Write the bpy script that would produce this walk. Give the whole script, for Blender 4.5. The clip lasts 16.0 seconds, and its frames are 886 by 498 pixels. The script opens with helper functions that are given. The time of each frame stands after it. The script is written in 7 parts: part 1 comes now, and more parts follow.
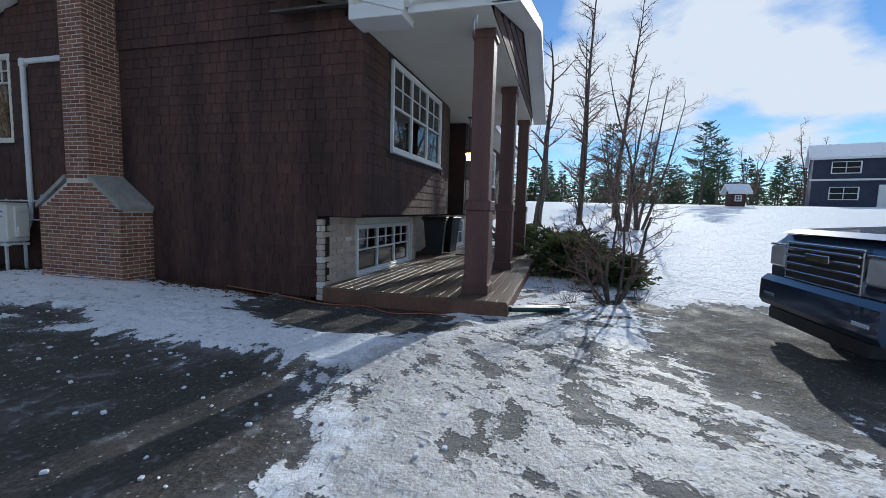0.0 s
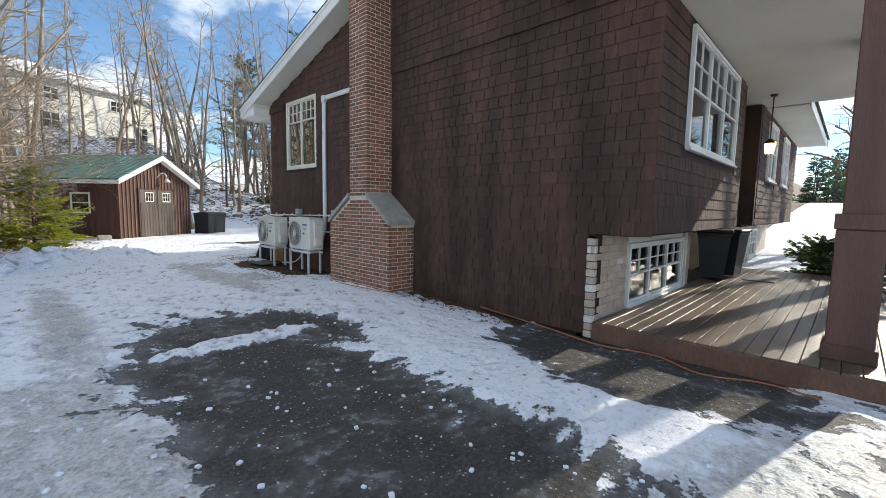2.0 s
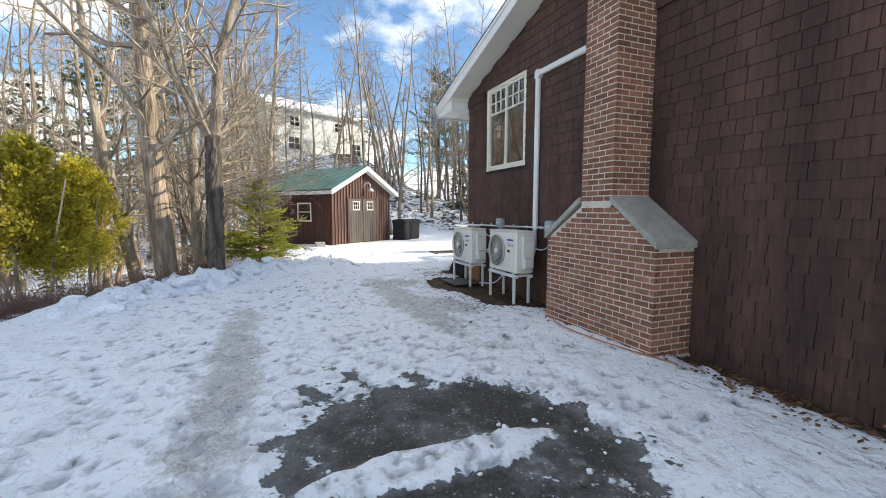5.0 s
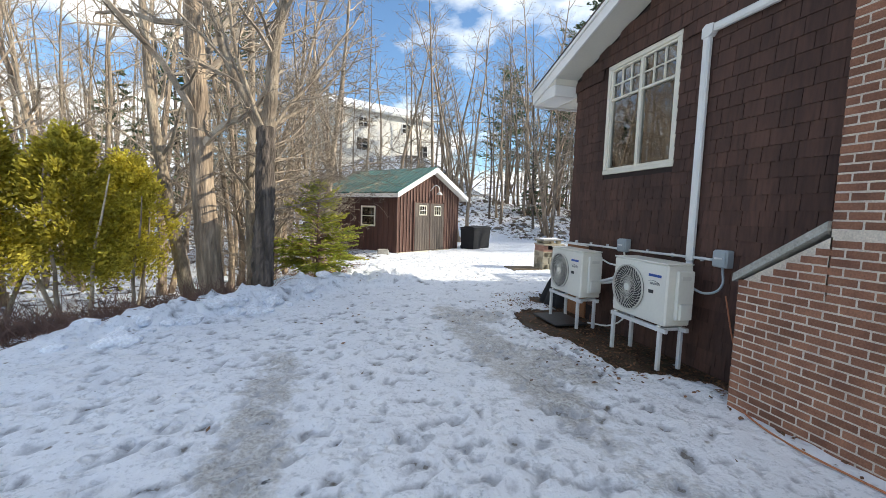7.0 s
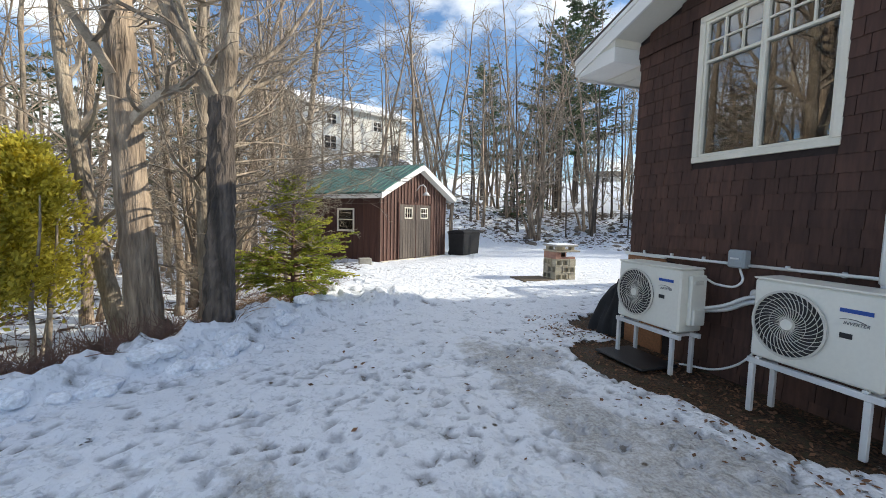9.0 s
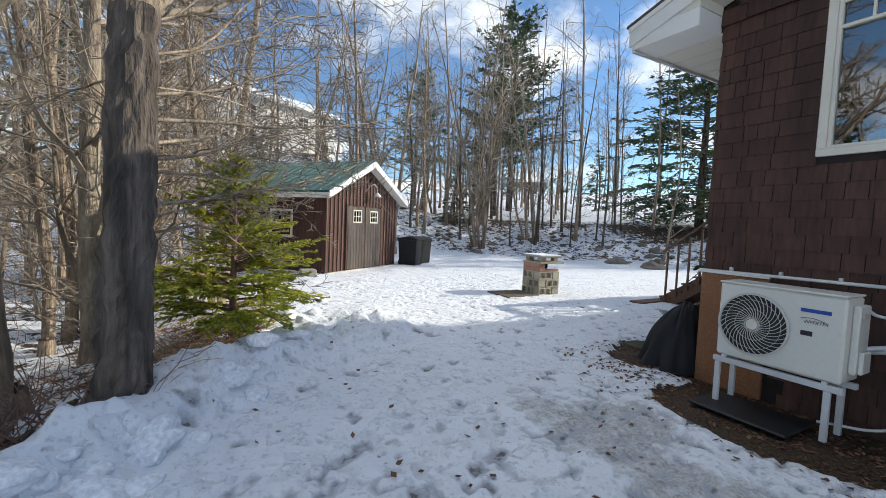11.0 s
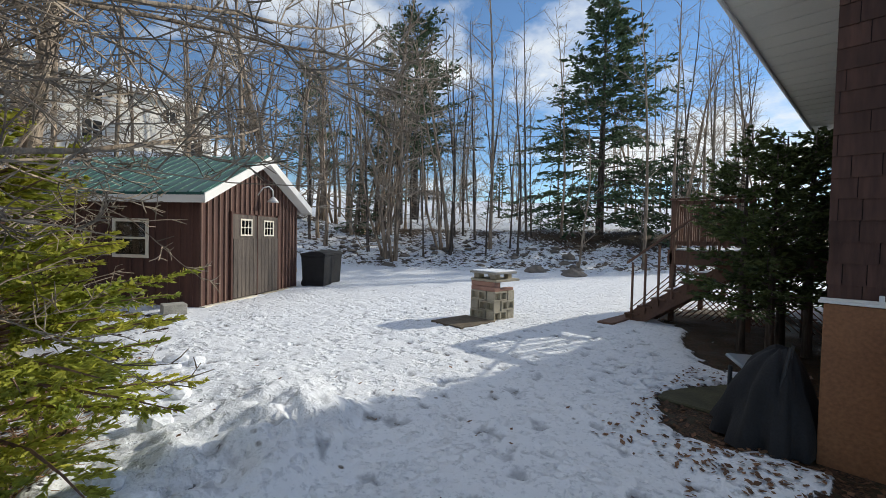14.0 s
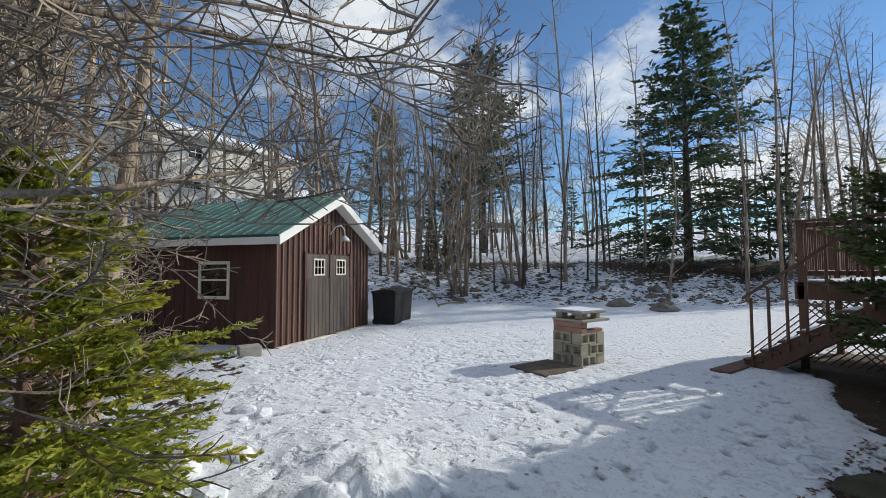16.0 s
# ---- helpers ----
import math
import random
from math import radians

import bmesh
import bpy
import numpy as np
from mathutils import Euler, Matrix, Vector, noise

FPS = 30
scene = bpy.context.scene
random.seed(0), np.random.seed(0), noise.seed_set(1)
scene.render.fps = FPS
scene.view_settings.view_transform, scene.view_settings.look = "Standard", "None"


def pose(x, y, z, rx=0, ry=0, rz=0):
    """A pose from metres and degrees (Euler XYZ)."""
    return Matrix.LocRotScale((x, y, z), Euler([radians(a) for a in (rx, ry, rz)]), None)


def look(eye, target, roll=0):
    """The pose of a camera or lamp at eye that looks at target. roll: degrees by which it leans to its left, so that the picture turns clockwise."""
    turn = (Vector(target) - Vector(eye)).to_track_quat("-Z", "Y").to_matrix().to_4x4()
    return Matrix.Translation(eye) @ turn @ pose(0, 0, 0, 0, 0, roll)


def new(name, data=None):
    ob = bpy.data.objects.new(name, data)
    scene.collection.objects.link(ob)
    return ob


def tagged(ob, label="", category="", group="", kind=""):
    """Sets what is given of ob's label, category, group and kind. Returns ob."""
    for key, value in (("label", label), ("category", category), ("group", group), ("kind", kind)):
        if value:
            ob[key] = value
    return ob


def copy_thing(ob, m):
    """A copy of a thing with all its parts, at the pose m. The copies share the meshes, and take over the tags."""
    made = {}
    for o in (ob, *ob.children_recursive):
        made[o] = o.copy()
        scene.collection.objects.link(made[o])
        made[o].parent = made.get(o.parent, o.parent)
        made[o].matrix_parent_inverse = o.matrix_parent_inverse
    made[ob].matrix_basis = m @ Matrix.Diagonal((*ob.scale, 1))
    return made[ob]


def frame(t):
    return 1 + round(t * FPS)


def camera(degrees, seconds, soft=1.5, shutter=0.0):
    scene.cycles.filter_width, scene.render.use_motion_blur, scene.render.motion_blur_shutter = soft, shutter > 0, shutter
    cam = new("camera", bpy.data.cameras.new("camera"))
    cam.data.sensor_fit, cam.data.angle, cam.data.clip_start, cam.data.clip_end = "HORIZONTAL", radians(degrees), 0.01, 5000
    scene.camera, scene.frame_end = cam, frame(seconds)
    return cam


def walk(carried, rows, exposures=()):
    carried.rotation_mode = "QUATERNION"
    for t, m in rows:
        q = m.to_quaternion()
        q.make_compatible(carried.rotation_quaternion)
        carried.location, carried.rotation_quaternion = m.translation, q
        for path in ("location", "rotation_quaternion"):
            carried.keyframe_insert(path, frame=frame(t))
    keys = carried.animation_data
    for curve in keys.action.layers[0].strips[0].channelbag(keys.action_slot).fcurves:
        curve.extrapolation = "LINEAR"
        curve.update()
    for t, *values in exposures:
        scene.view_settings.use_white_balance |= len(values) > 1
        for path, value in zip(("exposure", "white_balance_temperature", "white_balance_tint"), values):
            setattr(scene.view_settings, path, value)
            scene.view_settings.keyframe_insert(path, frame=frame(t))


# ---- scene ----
cam = camera(93.0, 16.0, soft=0.8)
EXPOSURE = [(0, -0.22, 5850.0), (0.8, 0.18, 6450.0), (2, 0.72, 6800.0), (5, 0.95, 6950.0), (8.5, 0.68, 6750.0), (12, 0.35, 6600.0), (14, 0.05, 6600.0), (16, -0.12, 6400.0)]
PATH = [
    (0, (-5.729, -3.058, 1.378), (-3.813, -2.516, 1.189), 1.7),
    (0.5, (-5.513, -2.748, 1.413), (-3.805, -1.731, 1.191), 1.2),
    (1, (-5.34, -2.459, 1.528), (-3.827, -1.169, 1.307), 0.6),
    (1.5, (-5.207, -2.104, 1.517), (-3.736, -0.764, 1.312), 0.6),
    (2, (-5.065, -1.773, 1.5), (-3.636, -0.387, 1.31), 1.0),
    (2.5, (-4.903, -1.385, 1.553), (-3.653, 0.165, 1.365), 0.8),
    (3, (-4.749, -0.99, 1.58), (-3.598, 0.635, 1.392), 0.6),
    (3.5, (-4.563, -0.585, 1.567), (-3.536, 1.121, 1.377), 0.5),
    (4, (-4.364, -0.178, 1.616), (-3.492, 1.612, 1.423), 0.2),
    (4.5, (-4.305, 0.224, 1.607), (-3.5, 2.045, 1.42), 0.2),
    (5, (-4.245, 0.641, 1.603), (-3.51, 2.492, 1.418), 0.1),
    (5.2, (-4.222, 0.838, 1.607), (-3.592, 2.726, 1.417), 0.3),
    (7.3, (-4.073, 3.055, 1.755), (-3.621, 4.995, 1.585), 1.4),
    (7.5, (-4.138, 3.293, 1.751), (-3.697, 5.237, 1.588), 1.0),
    (8, (-4.242, 3.809, 1.735), (-3.824, 5.758, 1.568), 1.0),
    (8.5, (-4.303, 4.329, 1.763), (-3.872, 6.274, 1.59), 0.8),
    (9, (-4.404, 4.831, 1.735), (-3.787, 6.727, 1.575), 1.3),
    (9.2, (-4.445, 5.032, 1.715), (-3.757, 6.904, 1.559), 1.7),
    (11.3, (-4.936, 7.29, 1.646), (-3.905, 9.0, 1.537), 1.9),
    (11.5, (-4.892, 7.484, 1.666), (-3.802, 9.157, 1.561), 1.4),
    (12, (-4.913, 7.923, 1.673), (-3.651, 9.472, 1.573), 0.7),
    (12.5, (-4.81, 8.417, 1.67), (-3.525, 9.947, 1.571), 0.8),
    (13, (-4.68, 8.767, 1.68), (-3.393, 10.295, 1.59), 0.8),
    (13.5, (-4.507, 9.07, 1.691), (-3.147, 10.535, 1.616), 0.9),
    (14, (-4.309, 9.376, 1.673), (-2.944, 10.836, 1.615), 1.3),
    (14.5, (-4.155, 9.619, 1.708), (-2.837, 11.123, 1.713), 1.2),
    (15, (-4.121, 9.732, 1.71), (-2.819, 11.25, 1.743), 0.3),
    (15.5, (-4.103, 9.83, 1.72), (-2.847, 11.385, 1.79), -0.2),
    (16, (-4.013, 9.891, 1.739), (-2.904, 11.553, 1.834), -0.1),
]
walk(cam, [(t, look(eye, target, roll)) for t, eye, target, roll in PATH], [(t, stops, kelvin, 6.5) for t, stops, kelvin in EXPOSURE])

# ---- world, sun ----
SUN = Vector((0.975, -0.224, 0.0)).normalized() * math.cos(radians(25)) + Vector((0, 0, math.sin(radians(25))))
world = bpy.data.worlds.new("sky")
scene.world = world
world.use_nodes = True
wn, wl = world.node_tree.nodes, world.node_tree.links
wn.clear()
w_out, w_bg = wn.new("ShaderNodeOutputWorld"), wn.new("ShaderNodeBackground")
w_sky = wn.new("ShaderNodeTexSky")
w_sky.sky_type, w_sky.sun_disc = "NISHITA", False
w_sky.sun_elevation, w_sky.sun_rotation = radians(25), radians(103)
w_sky.air_density, w_sky.dust_density, w_sky.ozone_density = 1.0, 0.0, 5.0
w_co = wn.new("ShaderNodeTexCoord")
w_sep, w_div, w_com = wn.new("ShaderNodeSeparateXYZ"), wn.new("ShaderNodeMath"), wn.new("ShaderNodeVectorMath")
w_add = wn.new("ShaderNodeMath")
w_add.operation, w_add.inputs[1].default_value = "ADD", 0.22
w_com.operation = "SCALE"
w_div.operation, w_div.inputs[0].default_value = "DIVIDE", 1.0
w_noise = wn.new("ShaderNodeTexNoise")
w_noise.inputs["Scale"].default_value, w_noise.inputs["Detail"].default_value = 1.15, 9.0
w_noise.inputs["Roughness"].default_value = 0.56
w_map = wn.new("ShaderNodeMapping")
w_map.inputs["Location"].default_value = (3.1, 1.7, 0.0)
w_ramp = wn.new("ShaderNodeValToRGB")
w_ramp.color_ramp.elements[0].position, w_ramp.color_ramp.elements[1].position = 0.50, 0.61
w_mix = wn.new("ShaderNodeMixRGB")
w_mix.inputs[2].default_value = (6.8, 7.0, 7.4, 1)
wl.new(w_co.outputs["Generated"], w_sep.inputs[0])
wl.new(w_sep.outputs[2], w_add.inputs[0])
wl.new(w_add.outputs[0], w_div.inputs[1])
wl.new(w_co.outputs["Generated"], w_com.inputs[0])
wl.new(w_div.outputs[0], w_com.inputs["Scale"])
wl.new(w_com.outputs[0], w_map.inputs[0])
wl.new(w_map.outputs[0], w_noise.inputs["Vector"])
w_last = w_noise.outputs["Fac"]
# cumulus banks: direction, half width in degrees, how much thicker the cloud is there
for bank, half, thick in (((0.926, -0.142, 0.35), 13, 0.17), ((0.88, -0.33, 0.33), 9, 0.15), ((0.875, -0.47, 0.19), 10, 0.14), ((0.50, 0.70, 0.50), 17, 0.10), ((0.76, 0.47, 0.36), 10, 0.12),
                          ((-0.5, 0.82, 0.25), 22, 0.07), ((0.90, 0.30, 0.20), 12, 0.08)):
    w_dot, w_rng, w_sum = wn.new("ShaderNodeVectorMath"), wn.new("ShaderNodeMapRange"), wn.new("ShaderNodeMath")
    w_dot.operation, w_rng.interpolation_type, w_sum.operation = "DOT_PRODUCT", "SMOOTHSTEP", "ADD"
    w_dot.inputs[1].default_value = Vector(bank).normalized()
    w_rng.inputs["From Min"].default_value, w_rng.inputs["From Max"].default_value = math.cos(radians(half)), 1.0
    w_rng.inputs["To Min"].default_value, w_rng.inputs["To Max"].default_value = 0.0, thick
    wl.new(w_co.outputs["Generated"], w_dot.inputs[0])
    wl.new(w_dot.outputs["Value"], w_rng.inputs["Value"])
    wl.new(w_last, w_sum.inputs[0])
    wl.new(w_rng.outputs["Result"], w_sum.inputs[1])
    w_last = w_sum.outputs[0]
wl.new(w_last, w_ramp.inputs[0])
wl.new(w_ramp.outputs[0], w_mix.inputs[0])
wl.new(w_sky.outputs[0], w_mix.inputs[1])
wl.new(w_mix.outputs[0], w_bg.inputs[0])
w_bg.inputs[1].default_value = 0.13
wl.new(w_bg.outputs[0], w_out.inputs[0])
sun = new("sun", bpy.data.lights.new("sun", "SUN"))
sun.data.energy, sun.data.angle, sun.data.color = 3.7, radians(0.6), (1.0, 0.93, 0.82)
sun.matrix_world = look(SUN * 60, (0, 0, 0))


# ---- materials ----
def mat(name, c1, c2=None, scale=4.0, fine=40.0, rough=0.8, metal=0.0, bump=0.25, rnd=0.12, stretch=(1, 1, 1), dist=0.02, island=0.0, coat=0.0, leaf=0.0, grain=None):
    """Two-colour mottling, fine grain, relief, and a change from object to object."""
    m = bpy.data.materials.new(name)
    m.use_nodes = True
    n, l = m.node_tree.nodes, m.node_tree.links
    b = n["Principled BSDF"]
    c2 = c2 or tuple(c * 0.7 for c in c1)
    grain = (0.12 if bump <= 0.1 else 0.9) if grain is None else grain
    co, mp = n.new("ShaderNodeNewGeometry"), n.new("ShaderNodeMapping")
    mp.inputs["Scale"].default_value = stretch
    l.new(co.outputs["Position"], mp.inputs[0])
    big, small = n.new("ShaderNodeTexNoise"), n.new("ShaderNodeTexNoise")
    big.inputs["Scale"].default_value, big.inputs["Detail"].default_value = scale, 5
    small.inputs["Scale"].default_value, small.inputs["Detail"].default_value = fine, 4
    l.new(mp.outputs[0], big.inputs["Vector"])
    l.new(mp.outputs[0], small.inputs["Vector"])
    ramp = n.new("ShaderNodeValToRGB")
    ramp.color_ramp.elements[0].position, ramp.color_ramp.elements[1].position = 0.35, 0.65
    ramp.color_ramp.elements[0].color, ramp.color_ramp.elements[1].color = (*c1, 1), (*c2, 1)
    l.new(big.outputs["Fac"], ramp.inputs[0])
    info = n.new("ShaderNodeObjectInfo")
    v = n.new("ShaderNodeMath")
    v.operation, v.inputs[1].default_value, v.inputs[2].default_value = "MULTIPLY_ADD", 2 * rnd, 1 - rnd
    l.new(info.outputs["Random"], v.inputs[0])
    v2 = n.new("ShaderNodeMath")
    v2.operation, v2.inputs[1].default_value, v2.inputs[2].default_value = "MULTIPLY_ADD", grain, 1 - grain / 2
    l.new(small.outputs["Fac"], v2.inputs[0])
    vm = n.new("ShaderNodeMath")
    vm.operation = "MULTIPLY"
    l.new(v.outputs[0], vm.inputs[0])
    l.new(v2.outputs[0], vm.inputs[1])
    last = vm
    if island:
        geo, vi, vk = n.new("ShaderNodeNewGeometry"), n.new("ShaderNodeMath"), n.new("ShaderNodeMath")
        vi.operation, vi.inputs[1].default_value, vi.inputs[2].default_value = "MULTIPLY_ADD", 2 * island, 1 - island
        vk.operation = "MULTIPLY"
        l.new(geo.outputs["Random Per Island"], vi.inputs[0])
        l.new(vi.outputs[0], vk.inputs[0])
        l.new(vm.outputs[0], vk.inputs[1])
        last = vk
    mul = n.new("ShaderNodeVectorMath")
    mul.operation = "SCALE"
    l.new(ramp.outputs[0], mul.inputs[0])
    l.new(last.outputs[0], mul.inputs["Scale"])
    l.new(mul.outputs[0], b.inputs["Base Color"])
    b.inputs["Roughness"].default_value, b.inputs["Metallic"].default_value = rough, metal
    b.inputs["Coat Weight"].default_value = coat
    if leaf:
        tl, mx = n.new("ShaderNodeBsdfTranslucent"), n.new("ShaderNodeMixShader")
        mx.inputs[0].default_value = leaf
        l.new(mul.outputs[0], tl.inputs[0])
        l.new(b.outputs[0], mx.inputs[1])
        l.new(tl.outputs[0], mx.inputs[2])
        l.new(mx.outputs[0], n["Material Output"].inputs[0])
    if bump:
        bp = n.new("ShaderNodeBump")
        bp.inputs["Strength"].default_value, bp.inputs["Distance"].default_value = bump, dist
        l.new(small.outputs["Fac"], bp.inputs["Height"])
        l.new(bp.outputs[0], b.inputs["Normal"])
    return m


def glass_mat(name, tint=(0.9, 0.95, 0.95), ior=1.8):
    m = bpy.data.materials.new(name)
    m.use_nodes = True
    n, l = m.node_tree.nodes, m.node_tree.links
    n.clear()
    out, mix, tr, gl, fr = (n.new(k) for k in ("ShaderNodeOutputMaterial", "ShaderNodeMixShader", "ShaderNodeBsdfTransparent", "ShaderNodeBsdfGlossy", "ShaderNodeFresnel"))
    fr.inputs[0].default_value = ior
    tr.inputs[0].default_value = (*[c * 0.75 for c in tint], 1)
    gl.inputs["Roughness"].default_value = 0.015
    l.new(fr.outputs[0], mix.inputs[0])
    l.new(tr.outputs[0], mix.inputs[1])
    l.new(gl.outputs[0], mix.inputs[2])
    l.new(mix.outputs[0], out.inputs[0])
    return m


def glow_mat(name, colour, strength):
    m = bpy.data.materials.new(name)
    m.use_nodes = True
    b = m.node_tree.nodes["Principled BSDF"]
    b.inputs["Base Color"].default_value = (*colour, 1)
    b.inputs["Emission Color"].default_value, b.inputs["Emission Strength"].default_value = (*colour, 1), strength
    return m


M_SHINGLE = mat("brown_shingle", (0.088, 0.042, 0.030), (0.042, 0.020, 0.015), 2.2, 26, 0.85, 0, 0.5, 0.14, (1, 1, 0.15), 0.01, 0.16, grain=1.2)
M_BACKER = mat("dark_backing", (0.03, 0.018, 0.016), (0.02, 0.012, 0.01), 3, 20, 0.9)
M_WHITE = mat("white_paint", (0.80, 0.79, 0.76), (0.72, 0.71, 0.68), 1.2, 60, 0.45, 0, 0.06, 0.03)
M_SOFFIT = mat("cream_soffit", (0.74, 0.71, 0.62), (0.66, 0.63, 0.55), 0.8, 30, 0.6, 0, 0.08, 0.02)
M_CREAM = mat("cream_window_trim", (0.78, 0.73, 0.62), (0.70, 0.65, 0.54), 2, 50, 0.5, 0, 0.06, 0.03)
M_BRICK = mat("red_brick", (0.30, 0.135, 0.08), (0.21, 0.092, 0.056), 5, 70, 0.88, 0, 0.5, 0.24, island=0.24)
M_MORTAR = mat("mortar", (0.62, 0.54, 0.45), (0.50, 0.42, 0.35), 4, 80, 0.95, 0, 0.5)
M_BEIGE = mat("beige_brick", (0.56, 0.45, 0.36), (0.48, 0.38, 0.30), 5, 60, 0.85, 0, 0.4, 0.12, island=0.12)
M_BEIGELIGHT = mat("pale_brick", (0.80, 0.76, 0.70), (0.7, 0.66, 0.6), 5, 60, 0.8, 0, 0.3, 0.05)
M_CONC = mat("concrete", (0.42, 0.40, 0.36), (0.32, 0.31, 0.27), 5, 55, 0.92, 0, 0.5, 0.08)
M_BLOCK = mat("concrete_block", (0.50, 0.45, 0.34), (0.40, 0.36, 0.28), 6, 60, 0.95, 0, 0.6, 0.12)
M_REDBLOCK = mat("pink_brick", (0.42, 0.24, 0.18), (0.34, 0.19, 0.15), 6, 60, 0.95, 0, 0.5, 0.1)
M_FOUND = mat("orange_brown_painted_concrete", (0.30, 0.135, 0.06), (0.23, 0.10, 0.045), 1.5, 40, 0.75, 0, 0.25, 0.03)
M_DECK = mat("weathered_deck_stain", (0.165, 0.11, 0.078), (0.09, 0.06, 0.043), 2.2, 45, 0.36, 0, 0.3, 0.14, (0.25, 3, 1))
M_DECKDARK = mat("brown_deck_trim", (0.17, 0.085, 0.05), (0.11, 0.055, 0.035), 2.2, 45, 0.65, 0, 0.3, 0.1, (1, 1, 0.4))
M_POST = mat("red_brown_stained_post", (0.135, 0.062, 0.045), (0.085, 0.04, 0.031), 1.5, 40, 0.6, 0, 0.25, 0.08, (3, 3, 0.25))
M_ROOF = mat("dark_roof_shingle", (0.10, 0.085, 0.07), (0.06, 0.05, 0.045), 3, 60, 0.95)
M_GREENROOF = mat("green_metal_roof", (0.014, 0.105, 0.09), (0.01, 0.07, 0.064), 1.5, 30, 0.38, 0.25, 0.05, 0.1)
# Shed boards in two tones: sun on the battens and shade are coloured in.
M_SHEDWOOD = mat("weathered_sunlit_red_brown_boards", (0.215, 0.125, 0.095), (0.12, 0.072, 0.056), 2.5, 45, 0.85, 0, 0.4, 0.2, (4, 4, 0.22))
M_SHEDDARK = mat("dark_and_shaded_brown_boards", (0.10, 0.045, 0.034), (0.065, 0.03, 0.024), 2.5, 45, 0.85, 0, 0.3, 0.12, (4, 4, 0.3))
M_DOORWOOD = mat("grey_brown_weathered_door", (0.13, 0.105, 0.088), (0.055, 0.044, 0.038), 2.5, 45, 0.85, 0, 0.4, 0.12, (4, 4, 0.2))
M_AC = mat("ivory_enamel", (0.74, 0.72, 0.65), (0.70, 0.68, 0.61), 1, 30, 0.38, 0, 0.02, 0.02)
M_ACGRILL = mat("ivory_plastic_grille", (0.62, 0.60, 0.54), (0.56, 0.54, 0.49), 2, 40, 0.5, 0, 0.02)
M_BLACK = mat("black_plastic", (0.018, 0.018, 0.02), (0.012, 0.012, 0.013), 4, 60, 0.5, 0, 0.1)
# Near-black for black goods, and painted in for shade inside rooms.
M_DARK = mat("black_and_shade", (0.02, 0.02, 0.022), (0.014, 0.014, 0.015), 4, 60, 0.9)
M_STEEL = mat("white_coated_steel", (0.72, 0.72, 0.72), (0.6, 0.6, 0.6), 3, 50, 0.45, 0.1, 0.05, 0.04)
M_GREY = mat("grey_plastic", (0.38, 0.42, 0.44), (0.32, 0.35, 0.37), 3, 50, 0.5, 0, 0.05)
M_BLUE = mat("blue_print", (0.012, 0.07, 0.32), (0.012, 0.06, 0.28), 3, 50, 0.4, 0, 0)
M_PRINT = mat("grey_print", (0.10, 0.10, 0.11), (0.08, 0.08, 0.09), 3, 50, 0.4, 0, 0)
M_BARK = mat("grey_brown_bark", (0.45, 0.345, 0.25), (0.16, 0.118, 0.085), 9, 26, 0.95, 0, 1.0, 0.12, (1, 1, 0.14), 0.06, grain=1.3)
M_BARKDARK = mat("dark_shaggy_and_shaded_bark", (0.17, 0.135, 0.11), (0.055, 0.044, 0.036), 10, 24, 0.95, 0, 1.0, 0.08, (1, 1, 0.14), 0.07, grain=1.3)
M_BARKPALE = mat("pale_and_sunlit_bark", (0.38, 0.31, 0.23), (0.19, 0.145, 0.105), 7, 34, 0.9, 0, 0.8, 0.18, (1, 1, 0.3), 0.04, grain=1.2)
M_TWIG = mat("grey_brown_twigs", (0.42, 0.35, 0.27), (0.22, 0.17, 0.125), 3, 40, 0.85, 0, 0.2, 0.2, island=0.4)
M_REDTWIG = mat("reddish_twigs", (0.23, 0.13, 0.10), (0.15, 0.09, 0.07), 5, 40, 0.85, 0, 0.2, 0.15)
M_SPRUCE = mat("blue_green_needles", (0.085, 0.125, 0.065), (0.05, 0.08, 0.042), 1.5, 20, 0.75, 0, 0, 0.2, island=0.4, leaf=0.35)
M_YOUNG = mat("yellow_green_needles", (0.46, 0.44, 0.07), (0.24, 0.29, 0.05), 2.2, 20, 0.7, 0, 0, 0.15, island=0.4, leaf=0.5)
M_CEDAR = mat("olive_yellow_cedar_sprays", (0.64, 0.55, 0.09), (0.42, 0.38, 0.06), 1.4, 14, 0.75, 0, 0, 0.15, island=0.4, leaf=0.6)
M_HEMLOCK = mat("dark_green_needles", (0.12, 0.15, 0.05), (0.07, 0.095, 0.035), 2, 14, 0.75, 0, 0, 0.15, island=0.35, leaf=0.35)
M_ROCK = mat("grey_brown_stone", (0.24, 0.20, 0.16), (0.14, 0.12, 0.10), 3, 25, 0.92, 0, 0.6, 0.2)
M_LEAF = mat("dead_leaves", (0.20, 0.10, 0.05), (0.11, 0.06, 0.035), 8, 30, 0.9, 0, 0.1, 0.2, island=0.45)
M_SNOWCHUNK = mat("old_snow", (0.86, 0.88, 0.92), (0.74, 0.77, 0.82), 4, 30, 0.75, 0, 0.35, 0.03)
M_TRUCK = mat("dark_blue_car_paint", (0.010, 0.030, 0.075), (0.008, 0.024, 0.062), 1, 30, 0.28, 0.4, 0, 0.02, coat=1.0)
M_CHROME = mat("chrome", (0.62, 0.62, 0.64), (0.55, 0.55, 0.57), 1, 30, 0.18, 1.0, 0)
M_LENS = mat("clear_lamp_lens", (0.55, 0.56, 0.58), (0.42, 0.43, 0.45), 3, 20, 0.12, 0.2, 0, coat=1.0)
